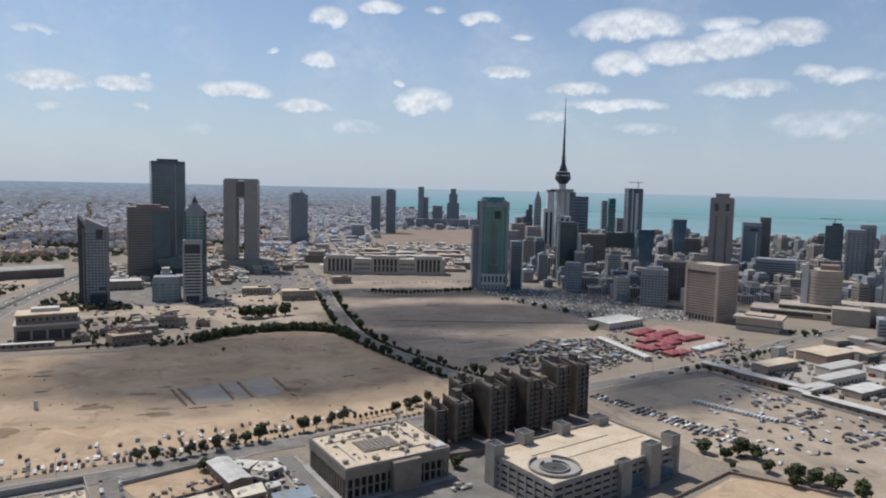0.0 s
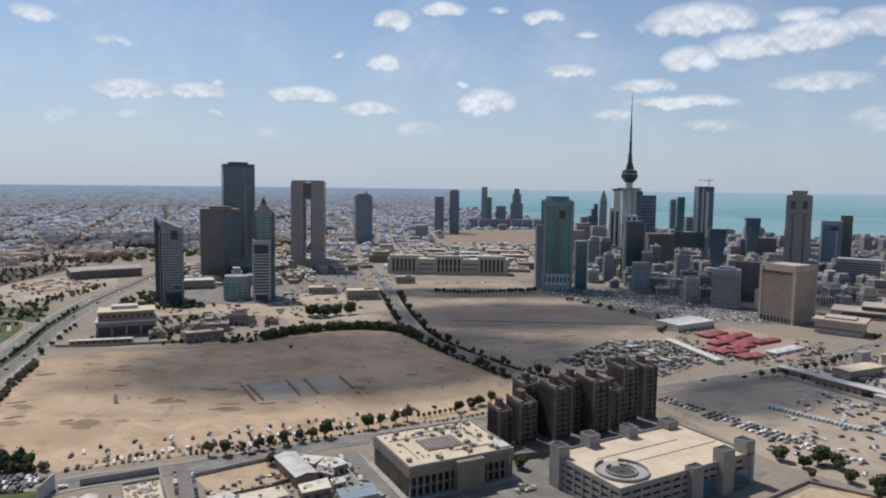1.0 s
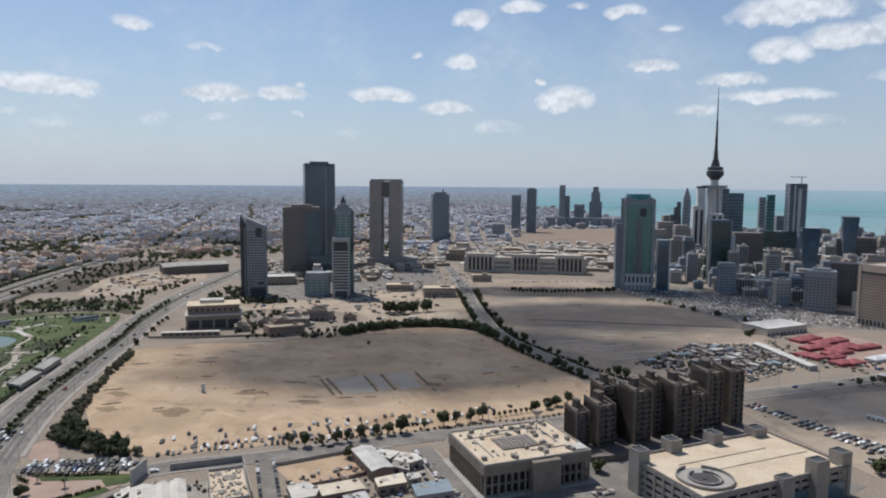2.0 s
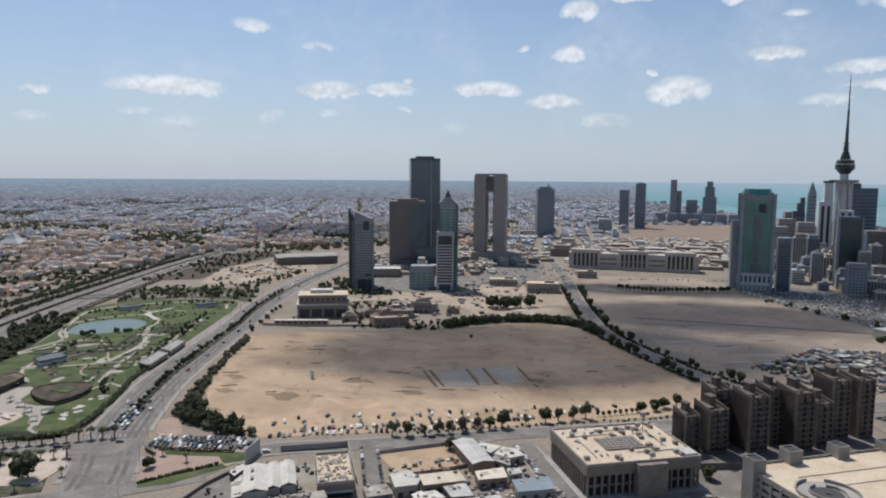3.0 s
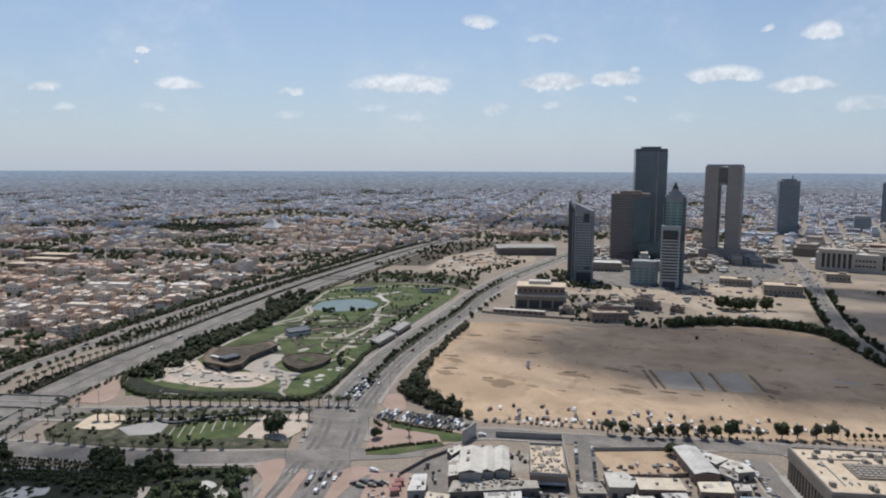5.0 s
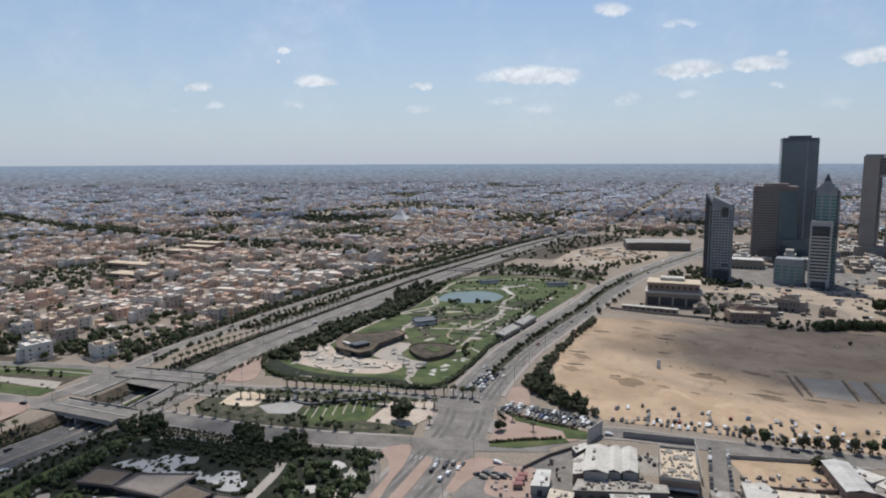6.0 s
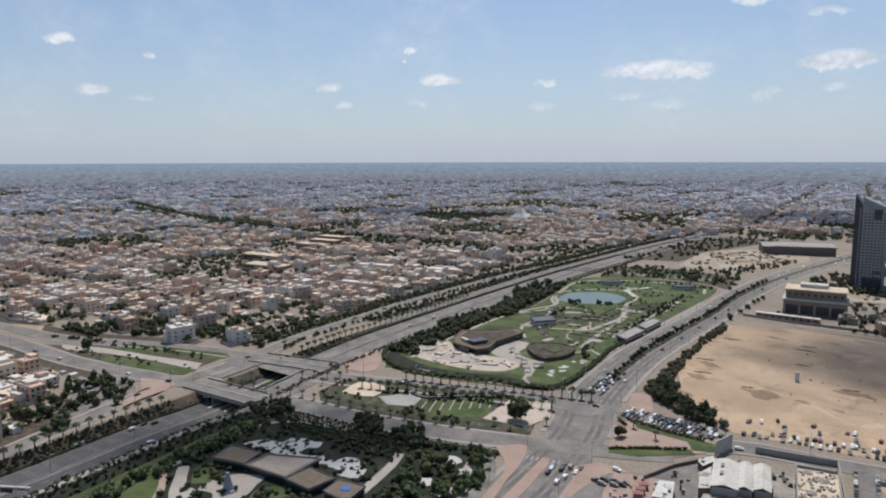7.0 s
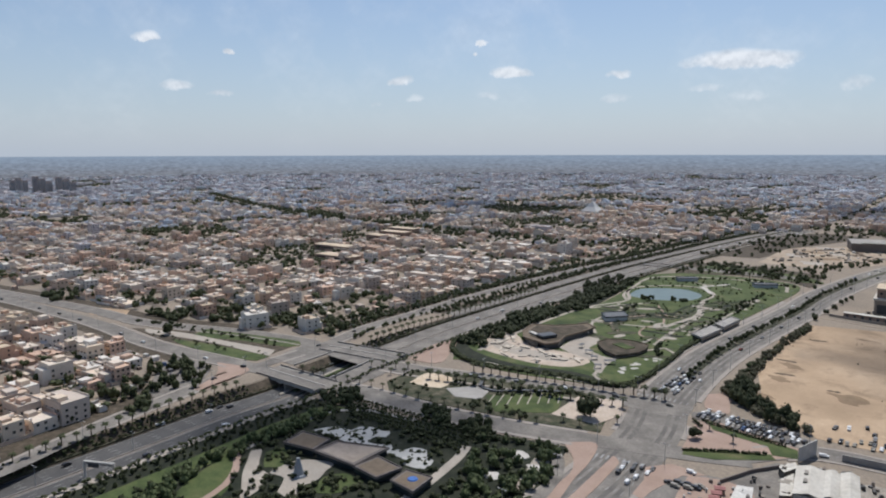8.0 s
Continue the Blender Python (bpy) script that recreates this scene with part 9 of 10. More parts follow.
grove("ramp_trees", scatter(rs, [(-552, 48), (-508, 66), (-478, 30), (-446, -12), (-420, -60), (-440, -62), (-468, -20), (-510, 30)], 26, 2.6, 3.4), LEAF, "dark trees between the houses and the ramp", 34, .6, 25)
grove("west_edge_trees", scatter(rs, [(-720, 48), (-645, 106), (-592, 160), (-616, 240), (-640, 245), (-615, 175), (-660, 128), (-735, 75)], 110, 2.6, 3.0), LEAF, "dark trees along the edge of the housing district", 34, .6, 26)
TREE_SPOTS = ((-509, 25), (-530, 34), (-531, 51), (-528, 58), (-505, 55), (-488, 33), (-486, 48), (-487, -6), (-486, 6), (-471, 15), (-459, 19), (-856, -55), (-835, -42), (-844, -31), (-829, -2), (-806, 15), (-770, 33), (-710, 45), (-690, 58), (-702, 70), (-782, 91), (-716, 88), (-696, 104), (-686, 123), (-626, 143), (-655, 95), (-600, 180), (-640, 160), (-660, 180), (-575, 178), (-740, 130))
grove("west_clumps", [(x + rs.uniform(-12, 12), y + rs.uniform(-9, 9), .1, rs.uniform(2.8, 4.8), rs.uniform(3.4, 6)) for x, y in TREE_SPOTS for _ in range(11 if y > 60 or x < -560 else 4) if not any((x - q.x) ** 2 + (y - q.y) ** 2 < 160 for q in WEST_STREET + WEST_STREET_TWO)], LEAF, "dark tree clumps beside the western streets", 34, .6, 32)
grove("collector_trees", [(p.x + rs.uniform(-2.5, 2.5), p.y + rs.uniform(-2, 2), .1, rs.uniform(1.8, 3.4), rs.uniform(2.2, 3.6)) for off in (42.5, 48) for p, a in along(offset_line([Vector((q.x, q.y, 0)) for q in MOTORWAY if q.y > 300], off), 8)], LEAF, "dark trees between two roads beside the motorway", 24, .6, 33)
POND_LILIES = scatter(rs, POND, 60, 1.3, .22, .3)
grove("lilies", POND_LILIES, LEAF, "dark lily patches on a pale pond", 10, .45, 34)
grove("motorway_north_trees", scatter(rs, [(-772, 800), (-880, 1130), (-860, 1215), (-780, 1225), (-760, 1110), (-752, 1000), (-700, 850)], 150, 3.2, 3.6), LEAF, "dark trees beside the far motorway", 22, .8, 36)
grove("park_rows", [(x, y, .3, rs.uniform(1.4, 2.4), rs.uniform(1.8, 3)) for line in (((-640, 590), (-600, 670)), ((-585, 690), (-530, 700)), ((-520, 640), (-470, 545)), ((-500, 590), (-440, 470)), ((-540, 480), (-500, 420)), ((-420, 400), (-395, 375))) for k in range(14) for x, y in ((line[0][0] + (line[1][0] - line[0][0]) * k / 13 + rs.uniform(-2, 2), line[0][1] + (line[1][1] - line[0][1]) * k / 13 + rs.uniform(-2, 2)),)], LEAF, "rows of small park trees", 26, .6, 35)
grove("island_hedges", [(p.x, p.y, .3, 1.1, 1.3) for line in (((-286, 308), (-262, 313), (-241, 320)), ((-262, 269), (-252, 285), (-238, 304)), ((-290, 304), (-280, 300))) for p, a in along([Vector((*q, 0)) for q in line], 1.7)], LEAF, "clipped dark hedges round a traffic island", 18, .4, 39)
grove("lot_corner_trees", scatter(rs, [(-246, 346), (-262, 340), (-300, 350), (-314, 356), (-322, 378), (-306, 372), (-282, 356), (-262, 352)], 60, 3.6, 5.4), LEAF, "tall dense dark trees at the corner of the sandy lot", 60, .6, 40)
grove("scrap_trees", scatter(rs, [(55, 625), (100, 690), (160, 712), (176, 645), (121, 580), (88, 592)], 26, 2.2, 3.0), LEAF, "dusty trees among the scrap sheds", 34, .6, 43)
grove("corner_bushes", [(-496 + rs.uniform(-6, 6), 264 + rs.uniform(-5, 5), .2, rs.uniform(1.8, 3), rs.uniform(2, 3.4)) for _ in range(12)] + [(-412 + rs.uniform(-9, 9), 133 + rs.uniform(-12, 12), .1, rs.uniform(2.4, 4), rs.uniform(3, 5)) for _ in range(26)] + [(-359 + rs.uniform(-10, 10), 172 + rs.uniform(-6, 6), .1, rs.uniform(2.4, 4), rs.uniform(3, 5)) for _ in range(22)] + [(-330 + rs.uniform(-14, 14), 186 + rs.uniform(-7, 7), .1, rs.uniform(2, 3.6), rs.uniform(2.6, 4.4)) for _ in range(26)], LEAF, "dark trees and bushes at the street corners", 30, .6, 37)
slab("lawn_park_north", [(-650, 690), (-690, 735), (-640, 760), (-585, 775), (-535, 760), (-545, 742), (-612, 722)], .16, LAWN, "green lawn strip between palms north of the park", "lawn", 5)
grove("park_north_trees", scatter(rs, [(-665, 650), (-715, 745), (-640, 790), (-560, 800), (-510, 712), (-552, 728), (-612, 710)], 170, 2.6, 3.2), LEAF, "dark trees and palms north of the park", 28, .6, 27)
grove("site_edge_trees", scatter(rs, [(-572, 800), (-640, 800), (-610, 860), (-606, 1000), (-594, 990)], 60, 2.6, 3.2), LEAF, "dark trees beside the boulevard", 28, .6, 28)
grove("compound_trees", scatter(rs, [(-360, 648), (-326, 652), (-322, 690), (-336, 716), (-362, 706)], 34, 2.4, 3.2) + scatter(rs, [(-430, 690), (-438, 720), (-380, 770), (-340, 770), (-350, 735), (-400, 718)], 40, 2.6, 3.0) + scatter(rs, [(-285, 640), (-245, 655), (-240, 668), (-285, 660)], 14, 2.2, 2.6), LEAF, "dark dusty trees among the old houses", 30, .6, 44)
grove("tower_foot_trees", scatter(rs, [(-512, 930), (-500, 850), (-466, 800), (-372, 828), (-366, 850), (-404, 862), (-446, 850), (-470, 890), (-488, 940)], 150, 3.0, 3.0), LEAF, "dark green planting at the feet of the towers", 34, .7, 17)
grove("third_row_trees", [(x + rs.uniform(-4, 4), y + rs.uniform(-4, 4), .1, rs.uniform(2.5, 4), rs.uniform(3, 5)) for x, y in ((90, 960), (110, 940), (125, 925), (140, 905), (160, 880), (185, 850), (200, 836), (400, 770), (415, 775), (425, 765), (410, 760), (430, 780), (170, 770), (178, 775), (186, 780)) for _ in range(2)], LEAF, "dark trees at the edge of the city lots", 40, .7, 18)
grove("lot_edge_trees", [(p.x + rs.uniform(-2, 2), p.y, .1, rs.uniform(2, 3.4), rs.uniform(2.6, 4)) for p, a in along([Vector((-330, 636, 0)), Vector((-240, 690, 0))], 8)] + [(-205 + rs.uniform(-3, 3), 640, .1, 2, 2), (-419, 586, .1, 3.4, 4), (-424, 592, .1, 3, 3.6), (-431, 618, .1, 3, 3.4), (-440, 642, .1, 3, 3.6), (-450, 668, .1, 3, 3.6), (-456, 684, .1, 2.6, 3.2), (-462, 700, .1, 2.6, 3.2)], LEAF, "dark shrubs at the sandy lot's edge", 40, .7, 19)
for off in (11.5, -11.5):
    grove("hedge_lot_road", [(p.x + rs.uniform(-1, 1), p.y + rs.uniform(-1, 1), .1, rs.uniform(1.2, 2.4), rs.uniform(1.2, 2.6)) for p, a in along(offset_line(LOT_ROAD, off), 3.4, 60) if p.y < 1000], LEAF, "dark hedge beside a road between sandy lots", 18, .5, 23)
grove("side_street_hedge", [(p.x + rs.uniform(-1, 1), p.y + rs.uniform(-1, 1), .1, rs.uniform(.7, 1.5), rs.uniform(.8, 1.6)) for p, a in along(offset_line(SIDE_STREET, 11.5), 4.5, 150) if p.x < 60], DRY_LEAF, "dusty shrubs along the side street", 16, .45, 24)
grove("tufts_on_sand", [(rs.uniform(-380, 160), rs.uniform(430, 780), .1, rs.uniform(.4, 1.1), rs.uniform(.3, .7)) for _ in range(130)], DRY_LEAF, "dry tufts and litter on the sandy lots", 8, .35, 20)


# ---- vehicles ----
def car_meshes(kind):
    L_, W_, H_ = {"saloon": (4.5, 1.76, 1.42), "suv": (4.6, 1.84, 1.75), "pickup": (5.0, 1.8, 1.7), "bus": (5.4, 1.9, 2.2)}[kind]
    prof = {"saloon": ((-.5, .3), (-.5, .62), (-.34, .68), (-.22, 1.0), (.12, 1.0), (.27, .68), (.48, .58), (.5, .3)),
            "suv": ((-.5, .3), (-.5, .62), (-.47, .97), (-.4, 1.0), (.14, 1.0), (.26, .66), (.48, .6), (.5, .3)),
            "pickup": ((-.5, .3), (-.5, .6), (-.12, .6), (-.1, 1.0), (.14, 1.0), (.25, .66), (.48, .6), (.5, .3)),
            "bus": ((-.5, .16), (-.5, .95), (-.48, 1.0), (.46, 1.0), (.5, .9), (.5, .16))}[kind]
    bm = bmesh.new()
    sides = []
    for s in (-1, 1):
        sides.append([bm.verts.new((x * L_, s * W_ / 2 * (1 if z < .7 else .86), z * H_)) for x, z in prof])
    n = len(prof)
    for i in range(n):
        j = (i + 1) % n
        bm.faces.new((sides[0][i], sides[0][j], sides[1][j], sides[1][i]))
    bm.faces.new(sides[0][::-1])
    bm.faces.new(sides[1])
    body = mesh_of(bm, "body", CAR_PAINT if kind != "bus" else BUS_PAINT)
    bm = bmesh.new()
    if kind == "bus":
        bx(bm, 0, 0, H_ * .5, L_ * .92, W_ + .06, H_ * .26)
        bx(bm, L_ * .5, 0, H_ * .45, .1, W_ * .86, H_ * .4)
    else:
        x0, x1 = (-.3, .22) if kind == "saloon" else (-.44, .2) if kind == "suv" else (-.1, .2)
        bx(bm, (x0 + x1) / 2 * L_, 0, H_ * .7, (x1 - x0) * L_ * .86, W_ * .9, H_ * .2, 0, .93)
    glass = mesh_of(bm, "windows", GLASS)
    bm = bmesh.new()
    me_w = .34 if kind != "bus" else .48
    ring0 = [bm.verts.new((me_w * math.cos(2 * math.pi * i / 10), -.12, me_w + me_w * math.sin(2 * math.pi * i / 10))) for i in range(10)]
    ring1 = [bm.verts.new((v.co.x, .12, v.co.z)) for v in ring0]
    for i in range(10):
        j = (i + 1) % 10
        bm.faces.new((ring0[i], ring0[j], ring1[j], ring1[i]))
    bm.faces.new(ring0)
    bm.faces.new(ring1[::-1])
    wheel = mesh_of(bm, "wheel", TYRE)
    return body, glass, wheel, L_, W_


BUS_PAINT = random_paint("white_bus_paint", [(0.0, (.68, .67, .64)), (0.6, (.6, .58, .52)), (0.85, (.5, .5, .5))], 0.4)
FLEET = {k: car_meshes(k) for k in ("saloon", "suv", "pickup", "bus")}
UNDER = {}
for kind, (body, glass, wheel, L_, W_) in FLEET.items():      # wheels and sills of cars too far off to tell apart
    bm = bmesh.new()
    for u in (-.31, .31):
        bx(bm, u * L_, 0, 0, .66, W_, .6)
    bx(bm, 0, 0, .2, L_ * .9, W_ * .9, .3)
    UNDER[kind] = mesh_of(bm, "underbody", TYRE)
LABELS = {"saloon": "parked saloon car with dark windows", "suv": "off-road car with dark windows", "pickup": "pickup truck with an open bed", "bus": "white minibus with dark windows"}
rc = random.Random(99)


def vehicle(x, y, yaw, z=.12, kind=None, group="parked cars"):
    kind = kind or rc.choice(("saloon", "suv", "suv", "suv", "pickup"))
    body, glass, wheel, L_, W_ = FLEET[kind]
    t = thing("car" if kind != "bus" else "minibus", x, y, z, yaw, LABELS[kind], "car" if kind != "bus" else "bus", group)
    piece("body", body, t)
    piece("windows", glass, t)
    if math.hypot(x, y) > 385:
        piece("underbody", UNDER[kind], t)
        return t
    for u in (-.31, .31):
        for s in (-1, 1):
            piece("wheel", wheel, t, pose(u * L_, s * (W_ / 2 - .1), 0))
    return t


# two rows and scattered cars on the sandy lot
row_a = [Vector((-236, 349, 0)), Vector((-178, 380, 0)), Vector((-120, 412, 0))]
row_b = [Vector((-228, 362, 0)), Vector((-175, 391, 0)), Vector((-118, 424, 0)), Vector((-80, 446, 0))]
for line, gap in ((row_a, 3.7), (row_b, 3.4)):
    for p, a in along(line, gap):
        if rc.random() < .92:
            vehicle(p.x + rc.uniform(-1, 1), p.y + rc.uniform(-1.8, 1.8), 117 + rc.uniform(-7, 7) + rc.choice((0, 180)))
for x, y in ((-222, 392), (-206, 398), (-203, 400), (-238, 382), (-170, 418), (-163, 424), (-160, 421), (-166, 415), (-142, 430), (-128, 440), (-124, 444), (-118, 436), (-104, 452), (-99, 458), (-183, 410), (-150, 428), (-84, 462), (-78, 455), (-242, 372), (-246, 366), (-70, 470), (-62, 474), (-48, 480), (-230, 376), (-214, 384), (-198, 392), (-190, 402), (-176, 400), (-158, 412), (-148, 420), (-136, 426), (-112, 444), (-92, 450), (-226, 370), (-210, 376), (-194, 386), (-168, 406), (-152, 414), (-132, 432), (-106, 440), (-58, 468)):
    vehicle(x, y, 114 + rc.uniform(-16, 16) + rc.choice((0, 180)))
# queue on the slip lane and at the junction
for i in range(20):
    for j in range(3):
        if rc.random() < .92:
            vehicle(-293 + i * 2.85 - j * 1.5, 311.5 + i * .74 + j * 5.6 + (i * i) * .006, 112 + rc.uniform(-6, 6) + rc.choice((0, 180)), .3, group="cars parked beside the junction")
for i in range(9):
    for j in range(4):
        if rc.random() < .85:
            p = Vector((-336, 322, 0)) + Vector((-.45, .89, 0)) * i * 6.4 + Vector((.89, .45, 0)) * j * 3.2
            vehicle(p.x, p.y, 117, .2, group="queueing cars")
for x, y, a in ((-263, 231, 122), (-259, 234, 122), (-256, 236, 122), (-252, 239, 122), (-260, 227, 122), (-256, 230, 122), (-250, 234, 122), (-257, 222, 122), (-249, 226, 122), (-247, 219, 122), (-241, 253, 20), (-236, 240, 20), (-233, 243, 22), (-230, 240, 22), (-238, 236, 20), (-234, 236, 22), (-229, 246, 22), (-228, 243, 24)):
    vehicle(x, y, a, .25, group="cars at the junction")
for x, y, a, k in ((-433, 27, 118, "bus"), (-443, 56, 118, None), (-448, 63, 118, None), (-446, 69, 118, None), (-392, 18, 118, None), (-416, 62, 118, "suv"), (-398, -20, 118, None), (-372, -8, 118, None), (-560, 310, 116, None), (-590, 400, 115, None), (-575, 345, 115, "bus")):
    vehicle(x, y, a, -5.9 if y < 160 else .1, k, "motorway traffic")
for line, off, gap, s0 in ((BOULEVARD, 10, 54, 200), (BOULEVARD, -9, 47, 240), (SIDE_STREET, 3, 61, 30), (SIDE_STREET, -3.5, 56, 50), (WEST_STREET, 3, 40, 20), (FRONTAGE, 2, 50, 60), (PARK_STREET, 4, 33, 60), (LOT_ROAD, 3, 60, 40)):
    for p, a in along(offset_line(line, off), gap, s0):
        if p.y < 860 and rc.random() < .75:
            vehicle(p.x, p.y, a, .24, group="street traffic")
for p, a in along(offset_line(SIDE_LANE, 4.5), 5.2):
    vehicle(p.x, p.y, a, .12)
for p, a in along(offset_line(SIDE_LANE, -4.6), 5.4):
    vehicle(p.x, p.y, a, .12)
for p, a in along(offset_line(LANE_TWO, -5), 6.2, 8):
    vehicle(p.x, p.y, a, .16)
for i in range(9):
    for j in range(2):
        if rc.random() < .85:
            vehicle(-4 + i * 2.2 + j * 5, 322 + i * 1.4 - j * 7, 122 + rc.uniform(-5, 5), .1)
# minibuses in a long row on the bus park
for i in range(22):
    u = i / 21
    vehicle(194 + 42 * u, 511 - 41 * u, 38, .1, "bus", "row of minibuses")


def far_cars(name, spots, label):
    v, f = [], []
    for x, y, a in spots:
        c, s = math.cos(radians(a)), math.sin(radians(a))
        b = len(v)
        k = rc.uniform(.9, 1.15)
        for u, z in ((-2.3, .3), (-2.3, .85), (-1.2, 1.45 * k), (.8, 1.45 * k), (1.5, .9), (2.3, .8), (2.3, .3)):
            for ww in (-.9, .9):
                wv = ww * (1 if z < 1 else .85)
                v.append((x + c * u - s * wv, y + s * u + c * wv, z + .1))
        for i in range(6):
            f.append((b + 2 * i, b + 2 * i + 1, b + 2 * i + 3, b + 2 * i + 2))
        f.append(tuple(b + 2 * i for i in range(7))[::-1])
        f.append(tuple(b + 2 * i + 1 for i in range(7)))
    return fast_mesh(name, v, f, CAR_FAR, label, "cars")


spots = []
for x0, y0, n, m, du, dv in ((118, 520, 24, 2, 4.5, 7), (140, 486, 22, 2, 4.6, 7), (250, 470, 9, 2, 4, 8), (270, 425, 16, 2, 3.6, 9), (285, 398, 18, 2, 3.4, 9), (300, 440, 12, 2, 3.6, 8), (320, 420, 12, 2, 3.6, 8), (262, 520, 8, 1, 5, 8), (240, 500, 8, 2, 5, 9), (330, 470, 10, 2, 4, 8)):
    ax, ay = math.cos(radians(30 if n < 20 else -50)), math.sin(radians(30 if n < 20 else -50))
    for i in range(n):
        for j in range(m):
            if rc.random() < .82:
                spots.append((x0 + ax * i * du - ay * j * dv + rc.uniform(-.6, .6), y0 + ay * i * du + ax * j * dv + rc.uniform(-.6, .6), rc.uniform(-14, 14) + (120 if n < 20 else 30)))
for _ in range(330):
    p = (rc.uniform(130, 400), rc.uniform(380, 560))
    if inside(p, [(150, 430), (245, 340), (350, 385), (420, 470), (300, 490), (240, 570)]):
        spots.append((*p, rc.uniform(0, 360)))
far_cars("parked_vehicles", spots, "rows of parked vehicles on the pale parking ground")
spots = []
for _ in range(2700):
    p = (rc.uniform(30, 420), rc.uniform(820, 1110))
    if inside(p, [(46, 1060), (120, 935), (190, 836), (318, 838), (322, 905), (280, 925), (270, 1040), (150, 1080)]):
        spots.append((round(p[0] / 6) * 6, round(p[1] / 7) * 7, rc.uniform(-8, 8) + 90))
far_cars("city_parked_cars", spots, "crowded rows of parked cars in the city car park")
spots = []
for line in (BOULEVARD, LOT_ROAD, MOTORWAY):
    for off in (-7, 8, 12):
        for p, a in along(offset_line(line, off if line is not LOT_ROAD else off / 3), 34):
            if p.y > 860 and rc.random() < .7:
                spots.append((p.x, p.y, a))
for _ in range(50):
    u = rc.random()
    spots.append((-185 - 40 * u + rc.uniform(-30, 30), 1040 + 160 * u + rc.uniform(-20, 20), rc.uniform(0, 360)))
for _ in range(80):
    u, v = rc.random(), rc.random()
    p = (-335 + 110 * u, 965 + 285 * v)
    if inside(p, [(-330, 1195), (-264, 1245), (-230, 1110), (-243, 980), (-296, 970), (-326, 1060)]):
        spots.append((round(p[0] / 8) * 8, round(p[1] / 5) * 5, rc.uniform(-8, 8)))
for k in range(90):
    spots.append((-120 + k * 1.9 + rc.uniform(-3, 3), 1008 + k * .5 + rc.choice((0, 7, 90)) + rc.uniform(-2, 2), 90 + rc.uniform(-10, 10)))
far_cars("far_traffic", spots, "distant traffic on the roads")


# ---- street furniture ----
def lamp_mesh():
    bm = bmesh.new()
    cyl(bm, 0, 0, 0, 11, .16, .09, 6)
    bx(bm, 0, 0, 11, 3.6, .12, .14)
    pole = mesh_of(bm, "pole", STEEL)
    bm = bmesh.new()
    bx(bm, 1.9, 0, 10.8, .9, .35, .2)
    bx(bm, -1.9, 0, 10.8, .9, .35, .2)
    return pole, mesh_of(bm, "lantern", SHEET)


POLE, LANTERN = lamp_mesh()


def street_lamp(x, y, z, yaw):
    t = thing("street_lamp", x, y, z, yaw, "tall galvanised street lamp with two arms", "street lamp", "street lamps")
    piece("pole", POLE, t)
    piece("lanterns", LANTERN, t)
    return t


for line, off, gap, top in ((BOULEVARD, 18.5, 45, 800), (BOULEVARD, -18.5, 45, 800), (SIDE_STREET, 10, 42, 620), (MOTORWAY, 0, 50, 800), (FRONTAGE, -8, 48, 600), (LOT_ROAD, 10, 48, 800), (WEST_STREET, 9.5, 50, 600), (PARK_STREET, 11, 40, 600)):
    for p, a in along(offset_line(line, off), gap, 10):
        if p.y < top:
            street_lamp(p.x, p.y, p.z + .3 if off == 0 else .3, a + 90)


# ---- houses of the western districts ----
DISTRICT = [(-625, 105), (-572, 165), (-600, 250), (-660, 370), (-735, 535), (-835, 750), (-925, 1085), (-900, 1240), (-780, 1235), (-690, 1300), (-640, 1450), (-450, 1450), (-430, 2050), (-330, 2900), (-400, 4750), (-4750, 4750), (-4750, -900), (-1300, -900), (-1000, -160), (-700, 52)]
SOUTH_DISTRICT = [(-650, -25), (-560, 38), (-508, 58), (-480, 22), (-455, -10), (-430, -50), (-380, -130), (-700, -300), (-1100, -330)]
ROADS_OFF = [[p for p in line] for line in (WEST_STREET, WEST_STREET_TWO, FRONTAGE, CROSS)]


def near_road(x, y, d):
    for line in ROADS_OFF:
        for p in line:
            if abs(p.x - x) < d and abs(p.y - y) < d:
                return True
    return False


bm = bmesh.new()
bx(bm, 0, 0, 0, 1.4, .3, 1.5)
HOUSE_WINDOW = mesh_of(bm, "window", GLASS)
bm = bmesh.new()
bx(bm, 0, 0, 0, 1.5, .3, 2.3)
HOUSE_DOOR = mesh_of(bm, "door", DARK_BROWN)


